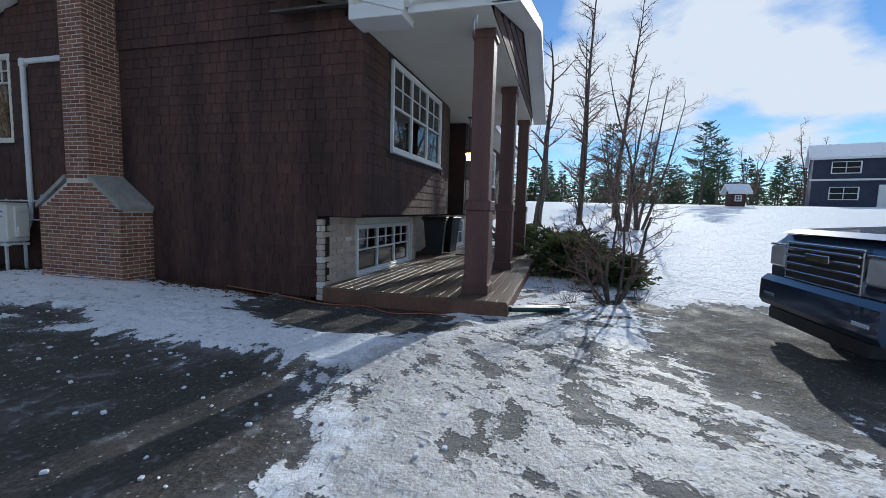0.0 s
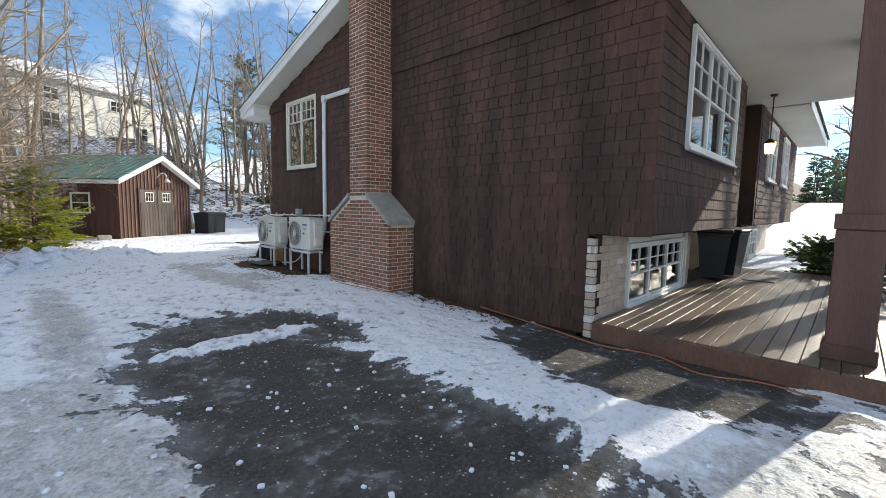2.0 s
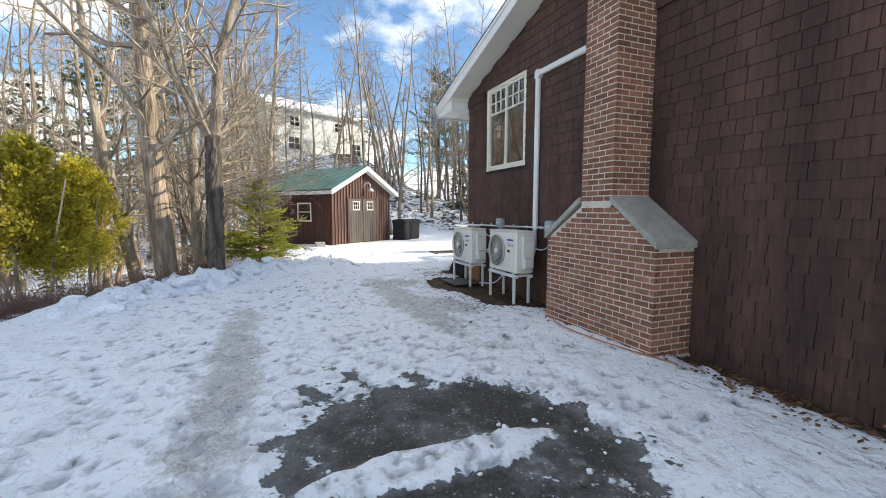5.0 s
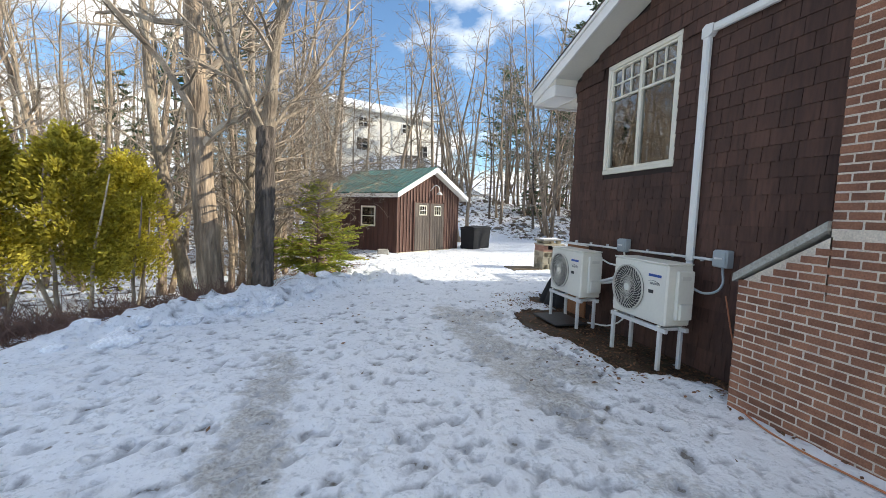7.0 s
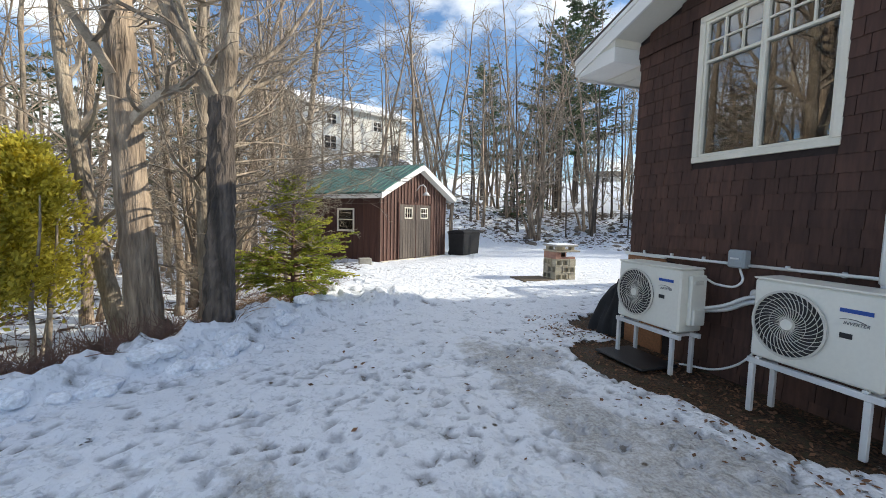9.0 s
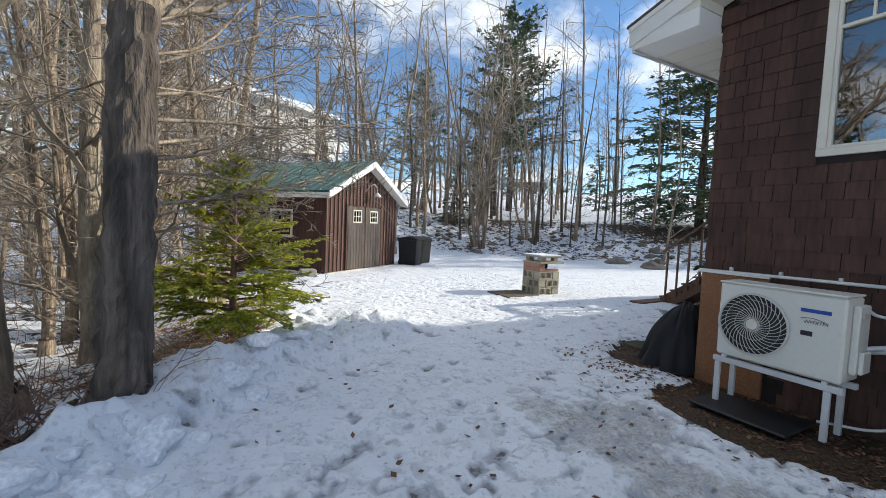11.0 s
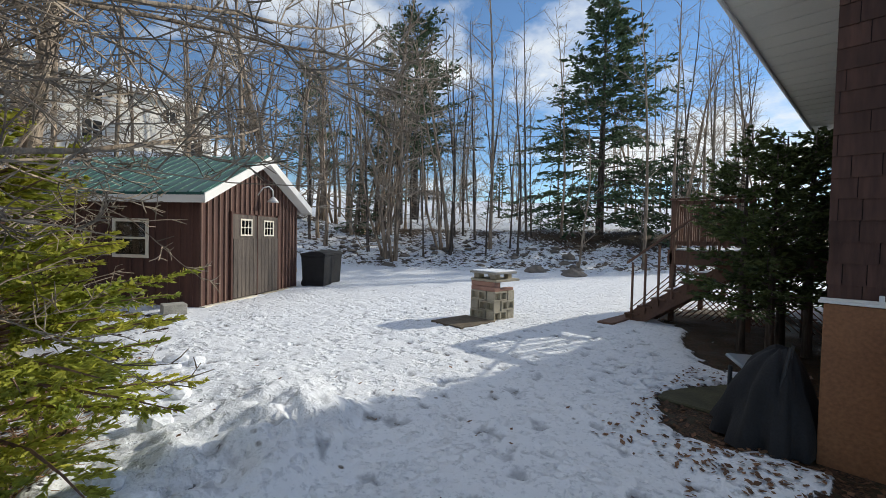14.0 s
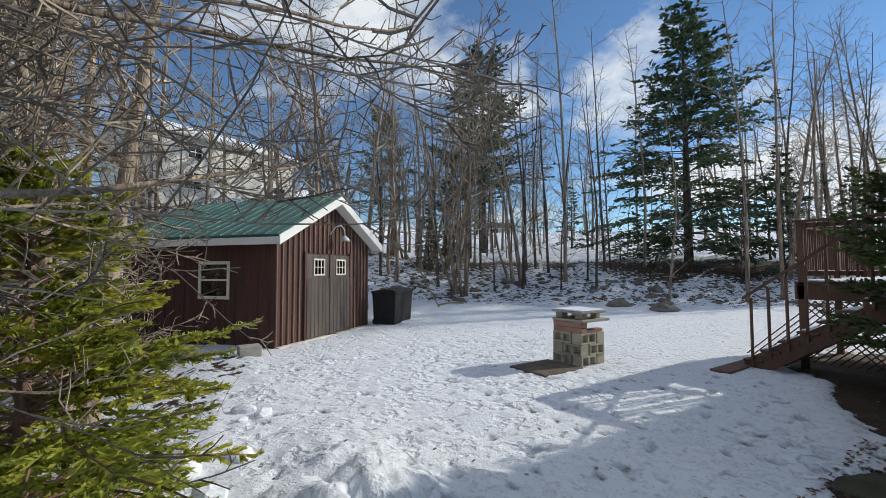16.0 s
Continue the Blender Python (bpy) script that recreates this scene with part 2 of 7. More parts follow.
M_NAVY = mat("navy_siding", (0.045, 0.05, 0.085), (0.035, 0.04, 0.07), 1, 20, 0.8, 0, 0.1)
M_HOUSEWHITE = mat("white_siding", (0.80, 0.77, 0.70), (0.72, 0.69, 0.63), 1, 20, 0.7, 0, 0.1)
M_CORD = mat("orange_cord", (0.42, 0.16, 0.07), (0.36, 0.13, 0.06), 4, 30, 0.6, 0, 0)
M_HOSE = mat("dark_green_plastic", (0.015, 0.06, 0.05), (0.012, 0.045, 0.04), 4, 30, 0.45, 0, 0)
M_ICE = mat("clear_ice", (0.75, 0.8, 0.85), (0.7, 0.76, 0.82), 4, 30, 0.08, 0, 0.1)
M_RED = mat("red_cloth", (0.5, 0.04, 0.04), (0.42, 0.03, 0.03), 4, 30, 0.8, 0, 0)
M_STRAW = mat("dry_straw", (0.50, 0.31, 0.17), (0.32, 0.19, 0.10), 6, 40, 0.85, 0, 0, 0.1, island=0.35)
M_MUD = mat("muddy_concrete", (0.16, 0.125, 0.085), (0.10, 0.078, 0.052), 5, 45, 0.85, 0, 0.5, 0.05)
M_GLASS = glass_mat("window_glass", (0.7, 0.74, 0.76))
M_COATED = glass_mat("coated_window_glass", ior=3.0)
M_LAMP = glow_mat("lit_lamp_glass", (1.0, 0.62, 0.2), 9.0)


# ---- mesh helpers ----
class Geo:
    """Vertices and faces that become one mesh."""

    def __init__(self):
        self.v, self.f = [], []

    def add(self, v, f):
        k = len(self.v)
        self.v.extend(v)
        self.f.extend([tuple(i + k for i in q) for q in f])
        return self

    def box(self, x0, x1, y0, y1, z0, z1):
        v = [(x, y, z) for x in (x0, x1) for y in (y0, y1) for z in (z0, z1)]
        return self.add(v, [(0, 1, 3, 2), (4, 6, 7, 5), (0, 4, 5, 1), (2, 3, 7, 6), (0, 2, 6, 4), (1, 5, 7, 3)])

    def cbox(self, x0, x1, y0, y1, z0, z1, c=0.01, m=None):
        """A box with chamfered edges."""
        lo, hi = (x0, y0, z0), (x1, y1, z1)
        mid = Vector([(a + b) / 2 for a, b in zip(lo, hi)])
        idx, v, f = {}, [], []
        for s in [(a, b, d) for a in (0, 1) for b in (0, 1) for d in (0, 1)]:
            for k in range(3):
                p = [(hi[i] if s[i] else lo[i]) + (0 if i == k else (-c if s[i] else c)) for i in range(3)]
                idx[s, k] = len(v)
                v.append(Vector(p))

        def face(ids):
            n = (v[ids[1]] - v[ids[0]]).cross(v[ids[2]] - v[ids[0]])
            centre = sum((v[i] for i in ids), Vector()) / len(ids)
            f.append(tuple(ids) if n.dot(centre - mid) > 0 else tuple(reversed(ids)))

        def sign(k, sk, l, sl, sm):
            s = [sm, sm, sm]
            s[k], s[l] = sk, sl
            return tuple(s)
        for k in range(3):
            a, b = [i for i in range(3) if i != k]
            for sk in (0, 1):
                ring = []
                for sa, sb in ((0, 0), (1, 0), (1, 1), (0, 1)):
                    s = [0, 0, 0]
                    s[k], s[a], s[b] = sk, sa, sb
                    ring.append(idx[tuple(s), k])
                face(ring)
        for k, l in ((0, 1), (0, 2), (1, 2)):
            for sk in (0, 1):
                for sl in (0, 1):
                    c1, c2 = sign(k, sk, l, sl, 0), sign(k, sk, l, sl, 1)
                    face([idx[c1, k], idx[c2, k], idx[c2, l], idx[c1, l]])
        for s in [(a, b, d) for a in (0, 1) for b in (0, 1) for d in (0, 1)]:
            face([idx[s, 0], idx[s, 1], idx[s, 2]])
        if m is not None:
            v = [m @ p for p in v]
        return self.add([tuple(p) for p in v], f)

    def tube(self, pts, radii, n=6, cap=True, rough=0.0, rng=None):
        pts = [Vector(p) for p in pts]
        k0, side = len(self.v), None
        for i, p in enumerate(pts):
            d = (pts[min(i + 1, len(pts) - 1)] - pts[max(i - 1, 0)])
            d = d.normalized() if d.length > 1e-9 else Vector((0, 0, 1))
            if side is None:
                side = d.orthogonal().normalized()
            side = (side - d * side.dot(d))
            side = side.normalized() if side.length > 1e-6 else d.orthogonal().normalized()
            up = d.cross(side)
            r = radii[i] if isinstance(radii, (list, tuple)) else radii
            for j in range(n):
                a = 2 * math.pi * j / n
                q = r * (1 + (rng.uniform(-rough, rough) if rough else 0))
                self.v.append(tuple(p + side * (math.cos(a) * q) + up * (math.sin(a) * q)))
        for i in range(len(pts) - 1):
            for j in range(n):
                a, b = k0 + i * n + j, k0 + i * n + (j + 1) % n
                self.f.append((a, b, b + n, a + n))
        if cap:
            self.f.append(tuple(reversed(range(k0, k0 + n))))
            self.f.append(tuple(range(k0 + (len(pts) - 1) * n, k0 + len(pts) * n)))
        return self

    def prism(self, poly, axis, a, b):
        """A convex or plain polygon of two coordinates drawn out along an axis from a to b."""
        def put(u, w, h):
            return {"x": (h, u, w), "y": (u, h, w), "z": (u, w, h)}[axis]
        n = len(poly)
        area = sum(poly[i][0] * poly[(i + 1) % n][1] - poly[(i + 1) % n][0] * poly[i][1] for i in range(n))
        turn = (area > 0) ^ (axis == "y")
        v = [put(*p, a) for p in poly] + [put(*p, b) for p in poly]
        f = [tuple(range(n - 1, -1, -1)), tuple(range(n, 2 * n))] + [(i, (i + 1) % n, (i + 1) % n + n, i + n) for i in range(n)]
        return self.add(v, f if turn else [tuple(reversed(q)) for q in f])

    def disc(self, c, axis, r, h, n=24):
        c, axis = Vector(c), Vector(axis)
        return self.tube([c, c + axis * h], r, n)

    def move(self, m):
        self.v = [tuple(m @ Vector(p)) for p in self.v]
        return self

    def mesh(self, name, material, smooth=False):
        me = bpy.data.meshes.new(name)
        me.from_pydata(self.v, [], self.f)
        me.materials.append(material)
        if smooth:
            me.polygons.foreach_set("use_smooth", [True] * len(me.polygons))
        me.update()
        return me


def part(name, geo, material, parent, label="", smooth=False):
    me = geo if isinstance(geo, bpy.types.Mesh) else geo.mesh(name, material, smooth)
    ob = new(name, me)
    ob.parent = parent
    return tagged(ob, label)


def thing(name, label, category, m=None, group="", kind=""):
    ob = new(name)
    ob.empty_display_size = 0.1
    ob.matrix_basis = m if m is not None else Matrix()
    return tagged(ob, label, category, group, kind)


def solid(name, geo, material, label, category, kind="structure", smooth=False, group=""):
    return tagged(new(name, geo.mesh(name, material, smooth)), label, category, group, kind)


def smooth(a, b, x):
    t = min(1.0, max(0.0, (x - a) / (b - a)))
    return t * t * (3 - 2 * t)


def nz(x, y, s, k=0.0):
    return noise.noise(Vector((x * s + k, y * s - k, k)))


# ---- ground ----
BANK = [(-60, -30), (-12, -2), (-9.2, 5.2), (-7.6, 8.1), (-6.9, 9.1), (-6.0, 9.8), (-5.2, 10.5), (-4.5, 12.0), (-3.2, 15.6), (-2.4, 18.2), (-3.4, 24), (-2, 60)]


def bank_side(x, y):
    """Signed distance from the edge of the cleared yard; negative in the woods."""
    best, sgn = 1e9, 1
    for (ax, ay), (bx, by) in zip(BANK, BANK[1:]):
        dx, dy = bx - ax, by - ay
        t = min(1, max(0, ((x - ax) * dx + (y - ay) * dy) / (dx * dx + dy * dy)))
        d = math.hypot(x - ax - t * dx, y - ay - t * dy)
        if d < best:
            best, sgn = d, 1 if (x - ax) * dy - (y - ay) * dx > 0 else -1
    return best * sgn


def gz(x, y):
    """Height of the bare ground."""
    z = -0.12 * (1 - smooth(0.5, 4.5, y))
    s = bank_side(x, y) if -45 < x < 8 and -20 < y < 45 else (60 if x > -30 else -60)
    if s < 0:
        z -= 0.75 * smooth(0, 4.5, -s) - 0.012 * max(0, -s - 8) - 0.10 * nz(x, y, 0.35)
    u = (x + y) * 0.7071
    if y > 8:
        z += 2.2 * smooth(23.5, 33, u) + 1.0 * smooth(33, 42, u) + 0.13 * min(max(0, u - 42), 42)
        if u > 24:
            z += 0.22 * nz(x, y, 0.55, 3) * smooth(24, 26, u)
        if x < 12:
            z += 5.2 * smooth(25, 46, y) * smooth(12, 2, x)
    if x > 0 and y < 8:
        z += 2.9 * smooth(10, 62, math.hypot(x + 5.7, y + 3)) * smooth(8, 2, y)
    return z


def blob(x, y, cx, cy, rx, ry, rot=0.0):
    c, s = math.cos(rot), math.sin(rot)
    dx, dy = x - cx, y - cy
    return 1 - math.hypot((dx * c + dy * s) / rx, (-dx * s + dy * c) / ry)


def snow_at(x, y):
    """0 bare, 1 full snow, and the share of ice, leaf litter and asphalt."""
    v, ice, litter = 1.0, 0.0, 0.0
    rim = 0.55 * nz(x, y, 0.9, 7) + 0.35 * nz(x, y, 2.6, 2)
    for b in (blob(x, y, -3.4, 1.2, 0.98, 2.75, 0.12), blob(x, y, -3.9, -0.5, 1.1, 1.35, 0.2), blob(x, y, -2.65, 3.3, 0.5, 1.1, 0.5), blob(x, y, -0.55, -0.25, 0.9, 1.7, -0.1),
              blob(x, y, -0.3, -5.95, 2.35, 1.9, 0.1)):
        v = min(v, 1.0 - smooth(-0.5, 0.42, b + 0.4 * rim))
    v = min(v, 1 - 0.40 * smooth(0.0, 0.35, blob(x, y, -0.6, -3.6, 4.6, 2.7, 0.1) + 0.35 * rim))
    v = max(v, 0.9 * smooth(0.0, 0.4, blob(x, y, -3.3, 3.05, 1.15, 0.24, 0.05)))
    for b in (blob(x, y, -4.7, 5.0, 0.5, 4.2) - 0.12, blob(x, y, -4.9, 0.6, 0.9, 2.8) + 0.1, blob(x, y, -2.2, 7.6, 0.5, 3.6, 0.05), blob(x, y, -2.6, -3.0, 2.9, 1.9, 0.2) + 0.25, blob(x, y, -2.0, 9.2, 0.9, 0.5), blob(x, y, -1.6, 6.9, 0.6, 0.9)):
        ice = max(ice, smooth(-0.1, 0.6, b + 0.5 * rim))
    house = max(-x, 0) if -0.15 < y < 9.9 else 9
    if 1.4 < y < 10 and x > -1.6:
        edge = 0.32 + 0.12 * rim + (0.75 if 6.2 < y < 9.6 else 0) * smooth(6.1, 6.9, y)
        if -x < edge:
            v, litter = min(v, smooth(edge - 0.12, edge, -x)), max(litter, smooth(edge + 0.05, edge - 0.15, -x))
    for cx, cy, rx, ry in ((0.55, 10.35, 1.15, 0.7), (3.9, 10.8, 2.0, 1.2), (-0.75, 8.7, 0.6, 1.2), (6.3, 11.4, 2.2, 1.9), (-7.9, 10.0, 1.7, 0.75)):
        b = blob(x, y, cx, cy, rx, ry) + 0.3 * rim
        v, litter = min(v, 1 - smooth(-0.05, 0.3, b)), max(litter, smooth(-0.05, 0.25, b))
    s = bank_side(x, y) if -45 < x < 8 and 0 < y < 45 else 9
    if s < 0.1:
        k = smooth(0.1, -0.5, s) * (0.36 + 0.5 * rim + 0.35 * max(0, blob(x, y, -4.7, 13.0, 1.6, 1.9)))
        v, litter = min(v, 1 - max(0, min(0.85, k))), max(litter, smooth(0, 0.5, k))
    u = (x + y) * 0.7071
    if y > 8 and u > 23.5:
        k = smooth(23.0, 24.6, u) * (0.42 + 0.18 * rim) * smooth(32.5, 30.5, u) + (0.62 + 0.5 * rim) * smooth(30.5, 31.5, u) * smooth(35, 33, u) + smooth(33, 35, u) * (0.22 + 0.5 * rim) + 1.2 * max(0, blob(x, y, 21.8, 21.4, 6.0, 2.4, -0.75))
        v, litter = min(v, 1 - max(0, min(0.9, k))), max(litter, smooth(0.1, 0.3, k))
    if blob(x, y, 1.6, -3.6, 2.2, 1.3) > 0:
        k = blob(x, y, 1.6, -3.6, 2.2, 1.3) * (0.9 + rim)
        v, litter = min(v, 1 - 0.6 * k), max(litter, k)
    return v, ice, litter


RIDGE = [(-9.0, 6.4), (-7.6, 8.4), (-6.7, 9.4), (-5.4, 10.45), (-4.7, 11.35), (-3.5, 11.95), (-2.4, 12.55), (-1.7, 13.4)]


def ridge_side(x, y):
    best, sgn = 1e9, 1
    if not (-11 < x < 1 and 4 < y < 16):
        return best, sgn
    for (ax, ay), (bx, by) in zip(RIDGE, RIDGE[1:]):
        dx, dy = bx - ax, by - ay
        t = min(1, max(0, ((x - ax) * dx + (y - ay) * dy) / (dx * dx + dy * dy)))
        d = math.hypot(x - ax - t * dx, y - ay - t * dy)
        if d < best:
            best, sgn = d, 1 if (x - ax) * dy - (y - ay) * dx > 0 else -1
    return best, sgn


PRINTS = []
prng = random.Random(5)
for k in range(1200):
    x, y = prng.uniform(-6.5, 3.5), prng.uniform(2.6, 18.5)
    PRINTS.append((x, y, prng.uniform(0, math.pi), prng.uniform(0.04, 0.085), prng.uniform(0.07, 0.15), prng.uniform(0.014, 0.034)))
for k in range(800):
    x, y = prng.uniform(-6.8, -1.0), prng.uniform(2.8, 9.8)
    PRINTS.append((x, y, prng.uniform(0, math.pi), prng.uniform(0.04, 0.07), prng.uniform(0.05, 0.11), prng.uniform(0.018, 0.036)))
PCELL = {}
for p in PRINTS:
    for i in (-1, 0, 1):
        for j in (-1, 0, 1):
            PCELL.setdefault((int(p[0] // 0.4) + i, int(p[1] // 0.4) + j), []).append(p)


def trodden(x, y):
    """How far a spot lies inside a foot or thaw mark, for wet thin snow and coloured-in hollow shade."""
    best = 0.0
    if -7 < x < 4 and 2 < y < 19:
        for px, py, a, rx, ry, d in PCELL.get((int(x // 0.4), int(y // 0.4)), ()):
            best = max(best, smooth(-0.05, 0.6, blob(x, y, px, py, rx, ry, a)) * min(1, d / 0.034))
    return best


def ground_height(x, y, v):
    z = gz(x, y)
    t = smooth(0.25, 0.75, v)
    near = -14 < x < 12 and -9 < y < 22
    u = (x + y) * 0.7071
    if y > 8 and 23.5 < u < 34:
        z += 0.16 * nz(x, y, 2.1, 8) * smooth(23.5, 25, u)
    z += t * (0.055 + (0.026 * nz(x, y, 1.3, 4) + 0.020 * nz(x, y, 4.2, 9) + 0.010 * nz(x, y, 9.5, 6) if near else 0))
    if near:
        d, side = ridge_side(x, y)
        if d < 2.4 and y > 7:
            lump = 0.85 + 0.5 * nz(x, y, 1.2, 12) + 0.5 * nz(x, y, 3.6, 5) + 0.25 * nz(x, y, 9, 1)
            fall = math.exp(-(d / 0.2) ** 2) if side > 0 else math.exp(-(d / 1.0) ** 2)
            z += 0.34 * fall * max(lump, 0.1) * t * smooth(7, 9.0, y) * smooth(-1.9, -3.0, x) * (0.25 + 0.75 * smooth(-7.9, -6.4, x))
        for px, py, a, rx, ry, d in PCELL.get((int(x // 0.4), int(y // 0.4)), ()):
            q = blob(x, y, px, py, rx, ry, a)
            if q > -0.35:
                z -= d * t * smooth(-0.1, 0.55, q) - 0.25 * d * t * smooth(-0.35, -0.1, q) * (1 - smooth(-0.1, 0.1, q))
    return z


def axis_steps(lo, hi, step, far):
    vals = [lo + step * i for i in range(int((hi - lo) / step) + 1)]
    d, a = step, vals[0]
    left = []
    while a > -far:
        d = min(d * 1.16, 60)
        a -= d
        left.append(a)
    d, a = step, vals[-1]
    right = []
    while a < far:
        d = min(d * 1.16, 60)
        a += d
        right.append(a)
    return left[::-1] + vals + right


def build_ground():
    xs, ys = axis_steps(-8.0, 3.0, 0.065, 900), axis_steps(-5.0, 17.5, 0.065, 900)
    nx, ny = len(xs), len(ys)
    v, sn, ic, li, tr = [], [], [], [], []
    for y in ys:
        for x in xs:
            a, b, c = snow_at(x, y)
            v.append((x, y, ground_height(x, y, a)))
            sn.append(a), ic.append(b), li.append(c), tr.append(trodden(x, y))
    f = [(j * nx + i, j * nx + i + 1, (j + 1) * nx + i + 1, (j + 1) * nx + i) for j in range(ny - 1) for i in range(nx - 1)]
    me = bpy.data.meshes.new("ground")
    me.from_pydata(v, [], f)
    for name, vals in (("snow", sn), ("ice", ic), ("litter", li), ("trodden", tr)):
        me.attributes.new(name, "FLOAT", "POINT").data.foreach_set("value", vals)
    me.polygons.foreach_set("use_smooth", [True] * len(me.polygons))
    m = bpy.data.materials.new("snow_and_asphalt")
    m.use_nodes = True
    n, l = m.node_tree.nodes, m.node_tree.links
    b = n["Principled BSDF"]
    co = n.new("ShaderNodeTexCoord")

    def tex(scale, detail=5.0, rough=0.55):
        t = n.new("ShaderNodeTexNoise")
        t.inputs["Scale"].default_value, t.inputs["Detail"].default_value, t.inputs["Roughness"].default_value = scale, detail, rough
        l.new(co.outputs["Object"], t.inputs["Vector"])
        return t.outputs["Fac"]

    def mth(op, a, bb, c=None):
        k = n.new("ShaderNodeMath")
        k.operation = op
        for i, val in enumerate((a, bb, c)):
            if val is None:
                continue
            if isinstance(val, (int, float)):
                k.inputs[i].default_value = val
            else:
                l.new(val, k.inputs[i])
        return k.outputs[0]

    def ramp(fac, p0, p1, c0=(0, 0, 0), c1=(1, 1, 1)):
        r = n.new("ShaderNodeValToRGB")
        r.color_ramp.elements[0].position, r.color_ramp.elements[1].position = p0, p1
        r.color_ramp.elements[0].color, r.color_ramp.elements[1].color = (*c0, 1), (*c1, 1)
        l.new(fac, r.inputs[0])
        return r.outputs[0]

    def mixc(fac, a, bb):
        k = n.new("ShaderNodeMixRGB")
        for i, val in enumerate((fac, a, bb)):
            if isinstance(val, tuple):
                k.inputs[i].default_value = (*val, 1)
            else:
                l.new(val, k.inputs[i])
        return k.outputs[0]

    def attr(name):
        k = n.new("ShaderNodeAttribute")
        k.attribute_name = name
        return k.outputs["Fac"]
    n1, n2, n3, n4, n5 = tex(2.2), tex(9.0), tex(38.0), tex(160.0, 3), tex(4.6, 4)
    edge = mth("ADD", mth("MULTIPLY_ADD", n1, 0.9, -0.45), mth("MULTIPLY_ADD", n5, 1.5, -0.75))
    edge = mth("ADD", edge, mth("ADD", mth("MULTIPLY_ADD", n2, 0.9, -0.45), mth("MULTIPLY_ADD", n3, 0.45, -0.225)))
    mask = ramp(mth("ADD", attr("snow"), edge), 0.44, 0.52)
    # snow: clean, with dirty thawed ice where it was driven on
    snow = mixc(ramp(n1, 0.35, 0.7), (0.86, 0.885, 0.93), (0.80, 0.825, 0.87))
    icy = ramp(mth("ADD", attr("ice"), mth("MULTIPLY_ADD", n2, 1.8, -0.95)), 0.35, 0.95)
    snow = mixc(icy, snow, mixc(ramp(n3, 0.4, 0.6), (0.40, 0.39, 0.38), (0.60, 0.595, 0.58)))
    specks = n.new("ShaderNodeTexVoronoi")
    specks.inputs["Scale"].default_value = 7.0
    l.new(co.outputs["Object"], specks.inputs["Vector"])
    dirt = mth("MULTIPLY", ramp(specks.outputs["Distance"], 0.1, 0.2, (1, 1, 1), (0, 0, 0)), ramp(n1, 0.56, 0.64))
    pits = n.new("ShaderNodeTexVoronoi")
    pits.inputs["Scale"].default_value = 8.0
    l.new(co.outputs["Object"], pits.inputs["Vector"])
    dent = ramp(mth("ADD", pits.outputs["Distance"], mth("ADD", mth("MULTIPLY_ADD", n3, 0.3, -0.15), mth("MULTIPLY_ADD", n1, 2.4, -1.2))), 0.06, 0.42)
    # Marks darken for wet thin snow and for shade their relief barely gives.
    snow = mixc(ramp(mth("ADD", attr("trodden"), mth("MULTIPLY_ADD", n2, 1.4, -0.7)), 0.25, 0.75), snow, (0.44, 0.46, 0.50))
    snow = mixc(ramp(mth("ADD", attr("trodden"), mth("MULTIPLY_ADD", n2, 2.2, -1.1)), 0.9, 1.2), snow, (0.2, 0.19, 0.18))
    crust = tex(24.0, 3)
    snow = mixc(mth("MULTIPLY", ramp(mth("ADD", crust, mth("MULTIPLY_ADD", n2, 0.5, -0.25)), 0.56, 0.68), 0.55), snow, (0.50, 0.53, 0.58))
    snow = mixc(dirt, snow, (0.11, 0.085, 0.06))
    # asphalt with pale grit
    grit = n.new("ShaderNodeTexVoronoi")
    grit.inputs["Scale"].default_value = 19.0
    l.new(co.outputs["Object"], grit.inputs["Vector"])
    stone = mth("MULTIPLY", ramp(grit.outputs["Distance"], 0.12, 0.2, (1, 1, 1), (0, 0, 0)), ramp(n2, 0.4, 0.55))
    asph = mixc(ramp(n1, 0.38, 0.62), (0.034, 0.032, 0.030), (0.07, 0.063, 0.057))
    asph = mixc(ramp(n3, 0.45, 0.62), asph, (0.078, 0.073, 0.067))
    asph = mixc(ramp(mth("ADD", n2, mth("MULTIPLY_ADD", n1, 0.6, -0.3)), 0.6, 0.72), asph, (0.16, 0.16, 0.163))
    frost = mth("ADD", attr("snow"), mth("ADD", mth("MULTIPLY_ADD", n1, 1.3, -0.65), mth("MULTIPLY_ADD", n2, 0.9, -0.45)))
    asph = mixc(mth("MULTIPLY", ramp(frost, 0.06, 0.55), 0.32), asph, (0.36, 0.37, 0.385))
    asph = mixc(stone, asph, (0.40, 0.39, 0.37))
    leaf = mixc(ramp(n3, 0.42, 0.62), (0.022, 0.015, 0.011), (0.12, 0.066, 0.034))
    leaf = mixc(ramp(n2, 0.5, 0.62), leaf, (0.05, 0.042, 0.022))
    bare = mixc(ramp(attr("litter"), 0.2, 0.5), asph, leaf)
    l.new(mixc(mask, bare, snow), b.inputs["Base Color"])
    wet = mixc(mask, ramp(n1, 0.35, 0.6, (0.62,) * 3, (0.95,) * 3), mixc(icy, (0.75, 0.75, 0.75), (0.5, 0.5, 0.5)))
    l.new(wet, b.inputs["Roughness"])
    b.inputs["Specular IOR Level"].default_value = 0.3
